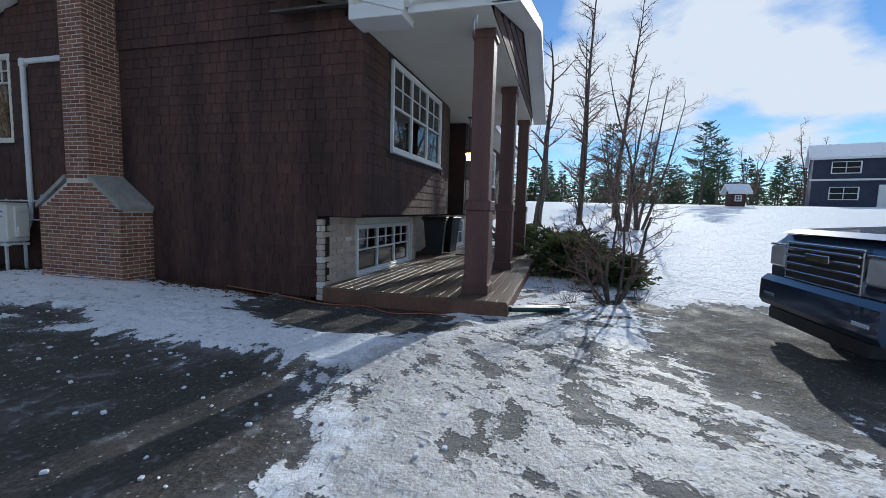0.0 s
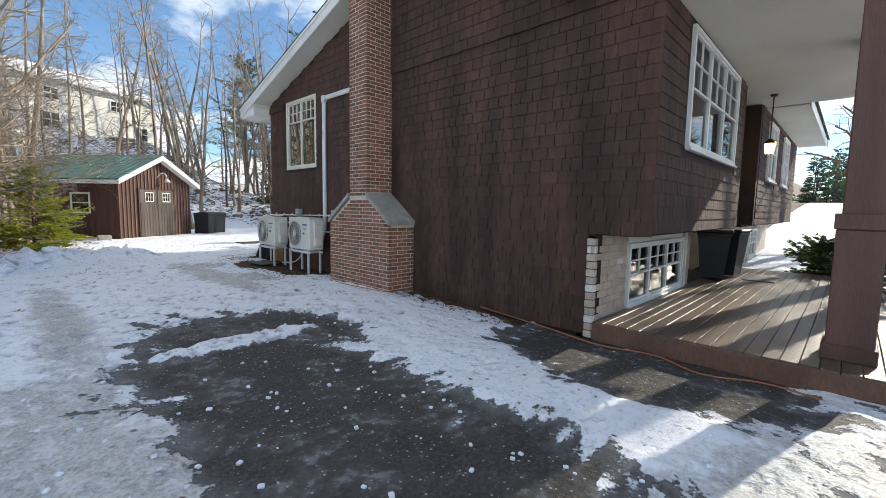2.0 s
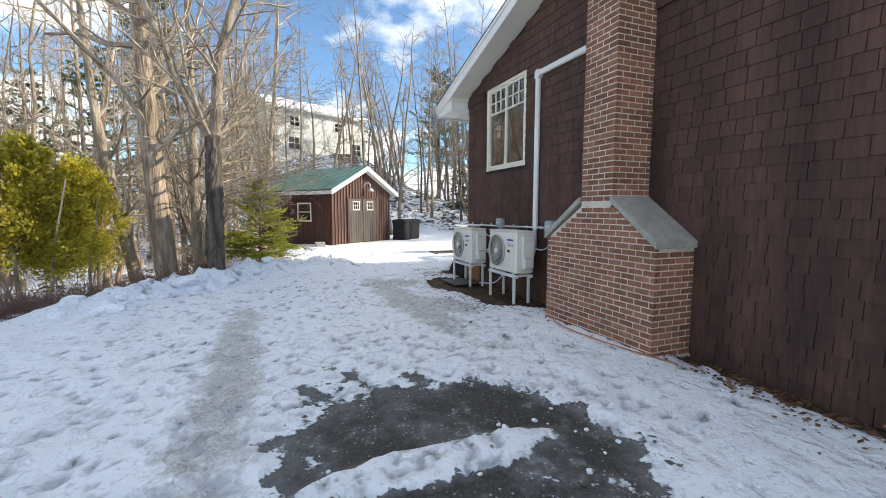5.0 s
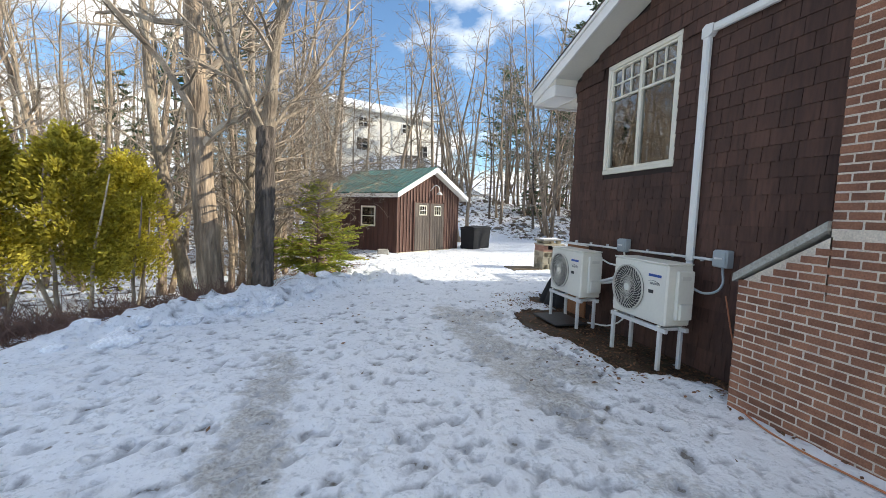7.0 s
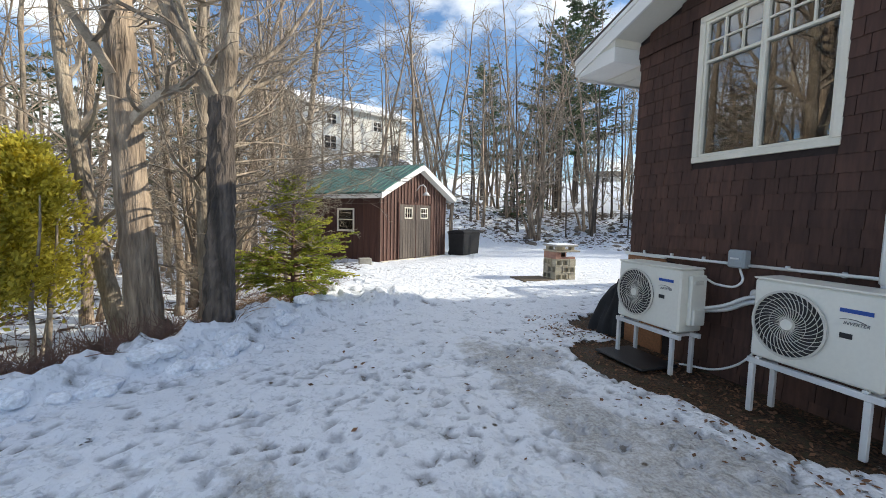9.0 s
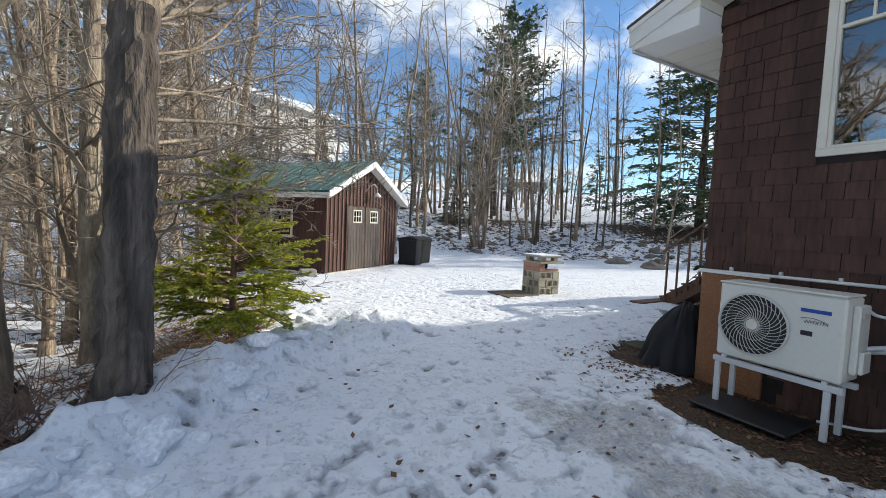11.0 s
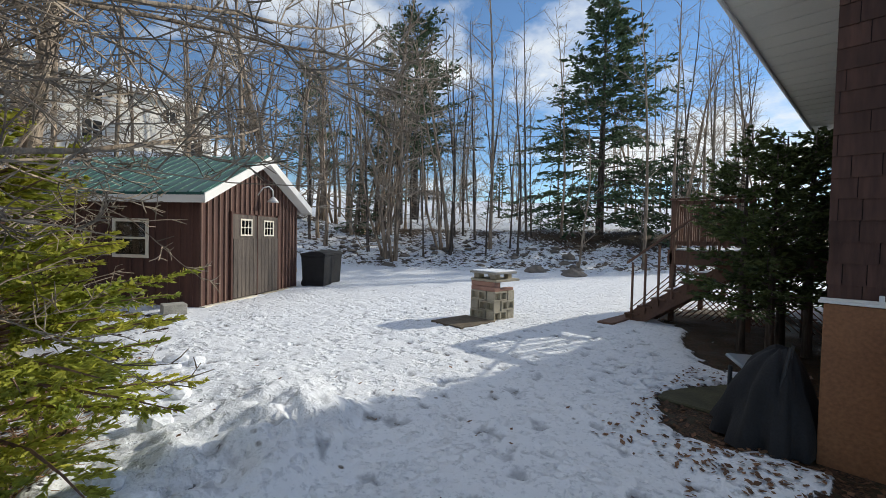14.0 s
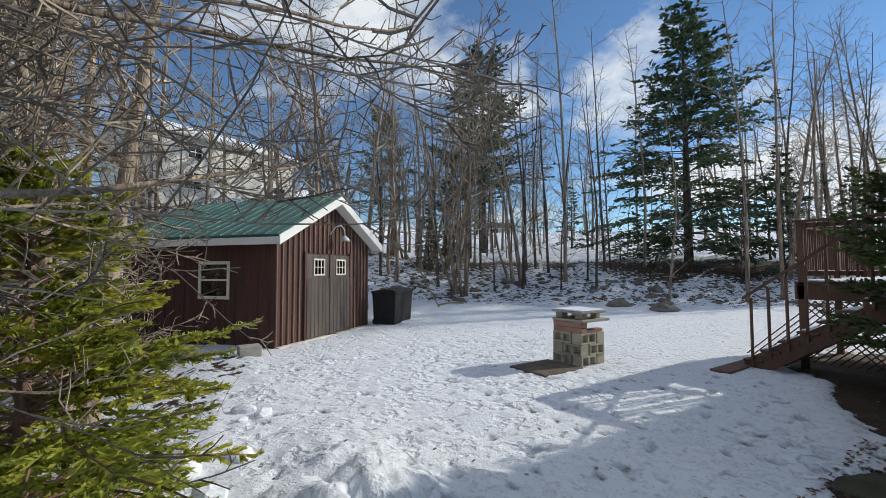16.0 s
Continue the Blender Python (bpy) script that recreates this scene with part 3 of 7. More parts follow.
    h = mth("ADD", mth("ADD", mth("MULTIPLY", mask, 0.9), mth("MULTIPLY", mth("MULTIPLY", dent, mask), 0.5)), mth("ADD", mth("MULTIPLY", n2, 0.5), mth("ADD", mth("MULTIPLY", n3, 0.22), mth("MULTIPLY", n4, 0.07))))
    bp = n.new("ShaderNodeBump")
    bp.inputs["Strength"].default_value, bp.inputs["Distance"].default_value = 0.9, 0.055
    l.new(h, bp.inputs["Height"])
    l.new(bp.outputs[0], b.inputs["Normal"])
    me.materials.append(m)
    return tagged(new("ground", me), "snow-covered yard with thawed asphalt patches and leaf litter", "ground", "", "structure")


build_ground()


def on_ground(x, y):
    return ground_height(x, y, snow_at(x, y)[0])

# ---- house ----
RIDGE_Y, RIDGE_Z, PITCH = 4.8, 5.86, 0.302


def roof_z(y):
    return RIDGE_Z - PITCH * abs(y - RIDGE_Y)


def wall_top(y):
    return roof_z(y) - 0.22


def gable_strip(g, y0, y1, z0, z1=None, x0=0.012, x1=0.2):
    if z1 is not None:
        g.box(x0, x1, y0, y1, z0, z1)
    else:
        g.prism([(y0, z0), (y1, z0), (y1, wall_top(y1)), (y0, wall_top(y0))], "x", x0, x1)


def build_walls():
    g = Geo()
    gable_strip(g, -0.138, 0.5, 1.26)
    for a, b in ((0.5, 4.8), (4.8, 7.36), (8.73, 9.708)):
        gable_strip(g, a, b, -0.35)
    gable_strip(g, 7.36, 8.73, -0.35, 2.48)
    gable_strip(g, 7.36, 8.73, 4.04)
    gable = solid("wall_west", g, M_BACKER, "dark brown shingled gable wall of the house", "wall")
    g = Geo()
    # upper front wall with a hole for the triple window, then the entry recess and the far block
    y0, y1, t = -0.138, 0.06, 3.93
    for a, b, c, d in ((0.2, 1.1, 1.26, t), (3.95, 4.72, 1.26, t), (1.1, 3.95, 1.26, 2.38), (1.1, 3.95, 3.86, t)):
        g.box(a, b, y0, y1, c, d)
    for a, b, c, d in ((6.9, 8.0, 1.26, t), (9.4, 10.9, 1.26, t), (12.2, 14.6, 1.26, t), (8.0, 9.4, 1.26, 2.38), (8.0, 9.4, 3.75, t), (10.9, 12.2, 1.26, 2.38), (10.9, 12.2, 3.75, t)):
        g.box(a, b, y0, y1, c, d)
    g.box(4.72, 4.9, -0.138, 1.3, 1.26, t).box(6.72, 6.9, -0.138, 1.3, 1.26, t).box(4.9, 6.72, 1.12, 1.3, 2.3, t)
    g.box(0.2, 4.9, 0.06, 0.9, 1.2, 1.26).box(6.72, 14.6, 0.06, 0.9, 1.2, 1.26)
    front = solid("wall_front", g, M_BACKER, "dark brown shingled front wall overhanging a brick basement", "wall")
    g = Geo()
    for a, b, c, d in ((0.012, 1.08, -0.3, 1.2), (3.75, 4.3, -0.3, 1.2), (1.08, 3.75, -0.3, 0.14), (1.08, 3.75, 1.04, 1.2), (6.9, 8.0, -0.3, 1.2), (9.4, 10.9, -0.3, 1.2), (12.2, 14.6, -0.3, 1.2), (8.0, 9.4, -.3, .14), (8.0, 9.4, 1.04, 1.2), (10.9, 12.2, -.3, .14), (10.9, 12.2, 1.04, 1.2)):
        g.box(a, b, 0.512, 0.7, c, d)
    g.box(4.12, 4.3, 0.7, 1.3, -0.3, 1.2).box(6.9, 7.08, 0.7, 1.3, -0.3, 1.2).box(4.3, 4.45, 1.12, 1.3, -0.3, 2.3).box(5.55, 6.9, 1.12, 1.3, -0.3, 2.3)
    low = solid("wall_basement", g, M_MORTAR, "beige brick basement wall under the overhang", "wall")
    g = Geo()
    g.box(0.2, 14.6, 9.52, 9.708, -0.35, 3.85).box(14.4, 14.6, 0.7, 9.52, -0.35, 3.9).box(14.4, 14.6, -0.138, 0.7, 1.26, 3.9)
    g.prism([(-0.1, 3.9), (9.7, 3.9), (4.8, 5.4)], "x", 14.42, 14.6)
    solid("wall_rear", g, M_SHINGLE, "dark brown rear and end walls of the house", "wall")
    # Near-black colour stands for the lack of light indoors.
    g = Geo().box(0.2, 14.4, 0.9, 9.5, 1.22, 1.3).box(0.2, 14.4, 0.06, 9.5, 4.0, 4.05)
    solid("floor_inside", g, M_DARK, "inner floor and ceiling coloured near-black for an unlit room", "floor")
    return gable, front, low


wall_west, wall_front, wall_base = build_walls()


def build_roof():
    roof = thing("roof", "low-pitched roof with white fascia, soffits and a gabled porch", "roof", kind="structure")
    g = Geo()
    for s, e in ((1, 10.55), (-1, -0.95)):
        ze = roof_z(e)
        g.prism([(RIDGE_Y, RIDGE_Z + 0.03), (e + 0.03 * s, ze + 0.03), (e + 0.03 * s, ze), (RIDGE_Y, RIDGE_Z)], "x", -0.49, 15.05)
    part("roof_covering", g, M_ROOF, roof, "dark asphalt shingles")
    for s, e in ((1, 10.55), (-1, -0.95)):
        ze = roof_z(e)
        for x in (-0.47, 15.0):
            g = Geo().prism([(RIDGE_Y, RIDGE_Z - 0.003), (e, ze - 0.003), (e, ze - 0.23), (RIDGE_Y, RIDGE_Z - 0.23)], "x", x, x + 0.03)
            part("rake_board", g, M_WHITE, roof)
            g = Geo().prism([(RIDGE_Y, RIDGE_Z - 0.005), (e, ze - 0.005), (e, ze - 0.06), (RIDGE_Y, RIDGE_Z - 0.06)], "x", x - 0.022 if x < 0 else x + 0.03, x if x < 0 else x + 0.052)
            part("rake_trim", g, M_WHITE, roof)
        g = Geo().prism([(RIDGE_Y, RIDGE_Z - 0.19), (e - 0.8 * s, roof_z(e - 0.8 * s) - 0.19), (e - 0.8 * s, roof_z(e - 0.8 * s) - 0.21), (RIDGE_Y, RIDGE_Z - 0.21)], "x", -0.44, 0.0)
        part("rake_soffit", g, M_SOFFIT, roof, "cream rake soffit")
        y0, y1 = (9.72, 10.52) if s > 0 else (-0.92, -0.15)
        g = Geo().cbox(-0.44, -0.002, y0, y1, 3.86, 4.06, 0.008)
        part("eave_return", g, M_WHITE, roof)
        g = Geo().prism([(y0, 4.062), (y1, 4.062), (y1, roof_z(y1) - 0.01), (y0, roof_z(y0) - 0.01)], "x", -0.436, -0.004)
        part("eave_infill", g, M_SOFFIT, roof)
    g = Geo().box(0.0, 14.99, 9.71, 10.5, 3.86, 3.885)
    for i in range(48):
        g.box(0.02 + i * 0.31, 0.03 + i * 0.31, 9.72, 10.49, 3.855, 3.86)
    part("rear_soffit", g, M_SOFFIT, roof, "white vented rear soffit")
    part("rear_fascia", Geo().cbox(-0.44, 14.99, 10.50, 10.53, 3.83, 4.11, 0.006), M_WHITE, roof)
    part("front_soffit", Geo().box(7.32, 14.99, -0.9, -0.14, 3.93, 3.955), M_SOFFIT, roof)
    part("front_fascia", Geo().cbox(7.35, 14.99, -0.93, -0.90, 3.9, 4.1, 0.006), M_WHITE, roof)
    # porch
    xa, xb, yf, xr, ez = -0.3, 7.3, -2.42, 3.5, 4.14
    pz = ez + (xr - xa) * 0.30
    for a, b in ((xa, xr), (xb, xr)):
        g = Geo().prism([(a, ez), (b, pz), (b, pz + 0.03), (a, ez + 0.03)], "y", yf, 1.2)
        part("porch_roof", g, M_ROOF, roof)
        g = Geo().prism([(a, ez - 0.003), (b, pz - 0.003), (b, pz - 0.2), (a, ez - 0.2)], "y", yf, yf + 0.03)
        part("porch_rake", g, M_WHITE, roof)
        g = Geo().prism([(a, ez - 0.17), (b, pz - 0.17), (b, pz - 0.19), (a, ez - 0.19)], "y", yf + 0.03, -2.06)
        part("porch_rake_soffit", g, M_WHITE, roof)
    g = Geo().box(-0.27, 7.28, -2.03, -0.14, 3.95, 3.972).box(4.72, 6.9, -0.14, 1.12, 3.95, 3.972)
    part("porch_ceiling", g, M_SOFFIT, roof, "cream painted porch ceiling")
    g = Geo().prism([(-0.1, 3.96), (7.1, 3.96), (xr, pz - 0.2)], "y", -2.03, -1.98)
    part("pediment", g, M_SHINGLE, roof, "brown shingled pediment over the posts")
    for r in range(4):
        z = 3.96 + r * 0.235
        half = 3.6 * (1 - r * 0.235 / (pz - 0.2 - 3.96)) - 0.12
        if half > 0.3:
            n = int(half * 2 / 0.3)
            g = Geo()
            for i in range(n):
                x = xr - half + i * 0.3
                g.prism([(-2.03, z + 0.24), (-2.034, z + 0.24), (-2.048, z), (-2.03, z)], "x", x + 0.004, x + 0.296)
            part("pediment_shingles", g, M_SHINGLE, roof)
    part("porch_fascia", Geo().cbox(-0.3, -0.27, -2.40, -0.94, 3.93, 4.12, 0.006), M_WHITE, roof)
    g = Geo().prism([(-0.41, 4.13), (-0.30, 4.13), (-0.30, 4.03), (-0.37, 4.03), (-0.41, 4.07)], "y", -2.38, -0.93)
    part("gutter", g, M_WHITE, roof, "white eaves gutter")
    g = Geo().prism([(-0.42, 4.14), (-0.36, 4.14), (-0.36, 3.98), (-0.42, 4.02)], "y", -1.02, -0.93)
    part("gutter_end", g, M_WHITE, roof)
    return roof


build_roof()

icicles = random.Random(3)
for k in range(3):
    x, y, h = -0.02 + 0.05 * k, -1.82 + 0.03 * k, (0.15, 0.09, 0.2)[k]
    g = Geo().tube([(x, y, 3.95), (x, y, 3.95 - h * 0.5), (x, y, 3.95 - h)], [0.014, 0.009, 0.001], 6)
    solid("icicle", g, M_ICE, "small clear icicle hanging from the porch eave", "icicle", kind="", smooth=True, group="icicles on the porch eave")


def window(name, label, x, y, z, w, h, face, cols, split=0.5, trim=0.052, material=M_WHITE, grid=(2, 2), upper=True):
    """A framed window in local coordinates: u along the wall, w up, set at its lower left corner; face turns it to its wall."""
    ob = thing(name, label, "window", pose(x, y, z, 0, 0, face), kind="structure")
    fr = Geo()
    fr.cbox(0, w, -0.045, 0.06, 0, trim, 0.006).cbox(0, w, -0.04, 0.06, h - trim, h, 0.006)
    fr.cbox(0, trim, -0.04, 0.06, trim, h - trim, 0.006).cbox(w - trim, w, -0.04, 0.06, trim, h - trim, 0.006)
    part("window_frame", fr, material, ob)
    if material is M_WHITE:
        part("sill", Geo().cbox(-0.03, w + 0.03, -0.075, 0.0, -0.04, 0.0, 0.006), material, ob)
    cw = (w - 2 * trim) / cols
    for c in range(cols):
        a, b = trim + c * cw, trim + (c + 1) * cw
        sash = Geo()
        s = 0.03
        zs = trim + (h - 2 * trim) * split
        sash.cbox(a, a + s, -0.02, 0.04, trim, h - trim, 0.004).cbox(b - s, b, -0.02, 0.04, trim, h - trim, 0.004)
        sash.cbox(a + s, b - s, -0.02, 0.04, trim, trim + s, 0.004).cbox(a + s, b - s, -0.02, 0.04, h - trim - s, h - trim, 0.004)
        sash.cbox(a + s, b - s, -0.025, 0.04, zs - s / 2, zs + s / 2, 0.004)
        p = part("sash", sash, material, ob)
        mun = Geo()
        u0, u1, z0, z1 = a + s, b - s, zs + s / 2, h - trim - s
        for i in range(1, grid[0]):
            u = u0 + (u1 - u0) * i / grid[0]
            mun.box(u - 0.009, u + 0.009, -0.008, 0.016, z0, z1)
        for i in range(1, grid[1]):
            q = z0 + (z1 - z0) * i / grid[1]
            mun.box(u0, u1, -0.0075, 0.0155, q - 0.009, q + 0.009)
        part("muntin", mun, material, p)
        pane = part("pane", Geo().box(a + 0.01, b - 0.01, 0.018, 0.024, trim + 0.01, h - trim - 0.01), M_COATED if material is M_CREAM else M_GLASS, ob)
    # Near-black sheet behind the panes paints in the room's shade.
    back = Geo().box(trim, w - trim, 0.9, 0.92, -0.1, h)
    part("room_shade", back, M_DARK, ob, "near-black sheet painted as the dim room behind the panes")
    return ob


window("window_1", "cream two-sash window with a leaf-grid top reflecting bare trees", 0.03, 8.79, 2.42, 1.49, 1.68, -90, 2, 0.70, 0.07, M_CREAM, (3, 2))
window("window_2", "white triple window with grids in the upper sashes", 1.07, -0.15, 2.35, 2.92, 1.52, 0, 3, 0.5)
window("window_3", "white low basement window of three sashes", 1.08, 0.5, 0.13, 2.68, 0.92, 0, 3, 0.5)
window("window_4", "white double window of the far front wall", 8.0, -0.15, 2.35, 1.4, 1.42, 0, 2, 0.5)
window("window_5", "white double window of the far front wall", 10.9, -0.15, 2.35, 1.3, 1.42, 0, 2, 0.5)
window("window_6", "white basement window of the far block", 8.0, 0.5, 0.13, 1.4, 0.92, 0, 2, 0.5)
window("window_7", "white basement window of the far block", 10.9, 0.5, 0.13, 1.3, 0.92, 0, 2, 0.5)
part("header_panel", Geo().cbox(1.09, 3.75, 0.49, 0.53, 1.06, 1.24, 0.006), M_SOFFIT, wall_base, "cream header panel")
part("corner_trim", Geo().cbox(3.80, 3.88, 0.44, 0.55, 0.12, 1.24, 0.006), M_CREAM, wall_base)

door = thing("door_1", "white panelled entry door in the porch recess", "door", pose(4.45, 1.12, 0.13), kind="structure")
part("door_frame", Geo().cbox(0, 0.09, -0.03, 0.1, 0, 2.15, 0.006).cbox(1.01, 1.1, -0.03, 0.1, 0, 2.15, 0.006).cbox(0.09, 1.01, -0.03, 0.1, 2.06, 2.15, 0.006), M_WHITE, door)
leaf = part("door_leaf", Geo().cbox(0.09, 1.01, 0.02, 0.06, 0, 2.06, 0.004), M_WHITE, door)
for u in (0.2, 0.6):
    for z, h in ((0.2, 0.7), (1.05, 0.8)):
        part("door_panel", Geo().cbox(u, u + 0.3, 0.008, 0.03, z, z + h, 0.008), M_WHITE, leaf)
part("door_handle", Geo().tube([(0.94, -0.06, 1.0), (0.94, 0.02, 1.0)], [0.028, 0.012], 10), M_CHROME, leaf)

# deck of the porch
deck = thing("porch_deck", "low brown stained plank porch with wet worn boards", "porch", kind="structure")
part("edge_board", Geo().cbox(-0.03, 0.0, -2.36, 0.48, -0.12, 0.10, 0.006), M_DECKDARK, deck)
part("edge_board", Geo().cbox(-0.03, 8.0, -2.39, -2.36, -0.12, 0.10, 0.006), M_DECKDARK, deck)
part("deck_frame", Geo().box(0.01, 8.0, -2.35, 0.5, -0.2, 0.09).box(4.31, 6.88, 0.5, 1.1, -0.2, 0.09), M_DECKDARK, deck)
board = Geo().cbox(-0.02, 8.0, 0.0, 0.136, 0.094, 0.122, 0.004).mesh("deck_board", M_DECK)
for i in range(20):
    ob = part("deck_board", board, M_DECK, deck)
    ob.matrix_basis = pose(0, -2.37 + i * 0.1425, 0)


def porch_post():
    ob = thing("porch_post", "square red-brown stained porch post with a boxed lower half", "post", group="porch posts")
    part("shaft", Geo().cbox(-0.145, 0.145, -0.145, 0.145, 1.38, 3.95, 0.012), M_POST, ob)
    part("lower_box", Geo().cbox(-0.175, 0.175, -0.175, 0.175, 0.0, 1.25, 0.01), M_POST, ob)
    part("band", Geo().cbox(-0.19, 0.19, -0.19, 0.19, 1.25, 1.40, 0.008), M_POST, ob)
    part("base_trim", Geo().cbox(-0.2, 0.2, -0.2, 0.2, 0.0, 0.15, 0.008), M_POST, ob)
    part("capital", Geo().cbox(-0.17, 0.17, -0.17, 0.17, 3.70, 3.82, 0.008), M_POST, ob)
    return ob


post = porch_post()
post.matrix_basis = pose(0.56, -1.84, 0.122)
copy_thing(post, pose(3.45, -1.84, 0.122))
copy_thing(post, pose(6.75, -1.84, 0.122))

# pendant lamp
lamp = thing("pendant_lamp", "dark metal porch lantern, lit warm yellow", "lamp", pose(6.0, -0.42, 0))
part("rod", Geo().tube([(0, 0, 3.95), (0, 0, 3.05)], 0.012, 6), M_BLACK, lamp)
part("canopy", Geo().tube([(0, 0, 3.95), (0, 0, 3.91)], [0.07, 0.05], 12), M_BLACK, lamp)
part("hood", Geo().tube([(0, 0, 3.06), (0, 0, 2.96)], [0.03, 0.14], 12), M_BLACK, lamp)
part("lamp_glass", Geo().tube([(0, 0, 2.955), (0, 0, 2.76)], [0.10, 0.07], 12), M_LAMP, lamp, "glowing amber glass")


def wheelie_bin(label, m):
    ob = thing("wheeled_bin", label, "bin", m, group="bins on the porch")
    body = Geo()
    lo, hi, h = 0.21, 0.29, 0.98
    v = [(sx * r, sy * r, z) for r, z in ((lo, 0.05), (hi, h)) for sx, sy in ((-1, -1), (1, -1), (1, 1), (-1, 1))]
    body.add(v, [(3, 2, 1, 0), (4, 5, 6, 7)] + [(i, (i + 1) % 4, (i + 1) % 4 + 4, i + 4) for i in range(4)])
    body.cbox(-0.31, 0.31, -0.31, 0.31, 0.93, 0.98, 0.01)
    part("body", body, M_BLACK, ob)
    part("lid", Geo().cbox(-0.32, 0.32, -0.33, 0.33, 0.985, 1.05, 0.02), M_BLACK, ob)
    for s in (-1, 1):
        part("wheel", Geo().disc((s * 0.20, 0.25, 0.1), (0.05 * s, 0, 0), 0.1, 1, 14), M_BLACK, ob)
    part("handle", Geo().tube([(-0.22, 0.36, 0.98), (0.22, 0.36, 0.98)], 0.018, 6), M_BLACK, ob)
    return ob


wheelie_bin("black plastic wheeled bin standing by the entry", pose(5.25, 0.28, 0.122, 0, 0, 10))
wheelie_bin("black plastic wheeled bin beside another on the deck", pose(5.95, 0.15, 0.122, 0, 0, -8))
solid("door_mat", Geo().cbox(5.6, 6.5, -0.75, -0.2, 0.123, 0.14, 0.004), M_BLACK, "dark flat doormat on the porch boards", "mat", kind="")

# ---- chimney ----
CH = dict(x=-0.573, y0=3.876, y1=5.76, ya=4.52, yb=5.06, z1=1.2, zs=1.68, top=7.2)
chimney = thing("chimney", "red brick outside chimney with a wide base and concrete shoulders", "chimney", kind="structure")
core = Geo().box(CH["x"] + 0.0045, 0.0, CH["y0"] + 0.0045, CH["y1"] - 0.0045, -0.2, CH["z1"])
core.box(CH["x"] + 0.0045, 0.0, CH["ya"] + 0.0045, CH["yb"] - 0.0045, CH["z1"], CH["top"])
core.prism([(CH["y0"] + 0.0045, CH["z1"]), (CH["ya"] + 0.02, CH["z1"]), (CH["ya"] + 0.02, CH["zs"] - 0.02)], "x", CH["x"] + 0.0045, 0.0)
core.prism([(CH["y1"] - 0.0045, CH["z1"]), (CH["yb"] - 0.02, CH["zs"] - 0.02), (CH["yb"] - 0.02, CH["z1"])], "x", CH["x"] + 0.0045, 0.0)
part("mortar_core", core, M_MORTAR, chimney)
for s, ya, yb in ((-1, CH["y0"] - 0.03, CH["ya"] - 0.002), (1, CH["y1"] + 0.03, CH["yb"] + 0.002)):
    g = Geo().prism([(ya, CH["z1"]), (yb, CH["zs"] + 0.02), (yb, CH["zs"] + 0.09), (ya, CH["z1"] + 0.075)], "x", CH["x"] - 0.035, -0.002)
    part("shoulder_cap", g, M_CONC, chimney, "sloping grey concrete cap")
part("footing", Geo().cbox(CH["x"] - 0.03, -0.01, CH["y0"] - 0.03, CH["y1"] + 0.03, -0.25, 0.02, 0.01), M_CONC, chimney, "rough concrete footing")

# ---- line-set cover, conduit, boxes ----
duct = thing("line_set_cover", "white plastic pipe cover running up the wall to the chimney", "pipe")
part("vertical_run", Geo().cbox(-0.075, -0.004, 6.825, 6.925, 1.25, 3.86, 0.02), M_WHITE, duct)
part("elbow", Geo().prism([(6.82, 3.82), (6.93, 3.82), (6.93, 3.93), (6.885, 3.965), (6.785, 3.95), (6.785, 3.85)], "x", -0.08, -0.004), M_WHITE, duct)
part("top_run", Geo().cbox(-0.075, -0.004, 5.06, 6.795, 3.855, 3.95, 0.02), M_WHITE, duct)
part("lower_pipe", Geo().tube([(-0.04, 6.875, 1.26), (-0.05, 6.86, 1.0), (-0.2, 6.72, 0.8), (-0.3, 6.6, 0.72)], 0.04, 8), M_STEEL, duct, "wrapped copper pipe end", True)
conduit = thing("conduit", "thin white electrical conduit clipped along the wall", "conduit")
part("tube", Geo().tube([(-0.03, 9.74, 1.265), (-0.03, 8.16, 1.285)], 0.016, 8).tube([(-0.03, 7.98, 1.285), (-0.03, 6.52, 1.31)], 0.016, 8), M_WHITE, conduit, "", True)
for i in range(7):
    part("clip", Geo().cbox(-0.04, -0.005, 6.7 + i * 0.45, 6.73 + i * 0.45, 1.275, 1.325, 0.004), M_STEEL, conduit)
for y, z in ((7.98, 1.25), (6.32, 1.24)):
    ob = thing("disconnect_box", "grey outdoor electrical disconnect box on the wall", "electric box", pose(-0.004, y, z), group="disconnect boxes")
    part("body", Geo().cbox(-0.1, 0, 0, 0.18, 0, 0.19, 0.012), M_GREY, ob)
    part("cover", Geo().cbox(-0.118, -0.102, 0.01, 0.17, 0.01, 0.18, 0.008), M_GREY, ob)
    part("hasp", Geo().cbox(-0.127, -0.119, 0.04, 0.14, 0.09, 0.11, 0.003), M_STEEL, ob)


def cable(name, label, pts, r, material):
    cu = bpy.data.curves.new(name, "CURVE")
    cu.dimensions, cu.bevel_depth, cu.bevel_resolution = "3D", r, 2
    sp = cu.splines.new("BEZIER")
    sp.bezier_points.add(len(pts) - 1)
    for b, p in zip(sp.bezier_points, pts):
        b.co, b.handle_left_type, b.handle_right_type = p, "AUTO", "AUTO"
    cu.materials.append(material)
    return tagged(new(name, cu), label, "cable")


cable("power_cable", "white flexible cable drooping to an outdoor unit", [(-0.06, 8.05, 1.25), (-0.1, 8.0, 1.1), (-0.15, 8.2, 1.05), (-0.28, 8.27, 1.12)], 0.013, M_WHITE)
cable("power_cable", "grey flexible cable drooping to an outdoor unit", [(-0.06, 6.4, 1.24), (-0.12, 6.36, 1.02), (-0.2, 6.45, 0.95), (-0.3, 6.57, 1.0)], 0.013, M_GREY)
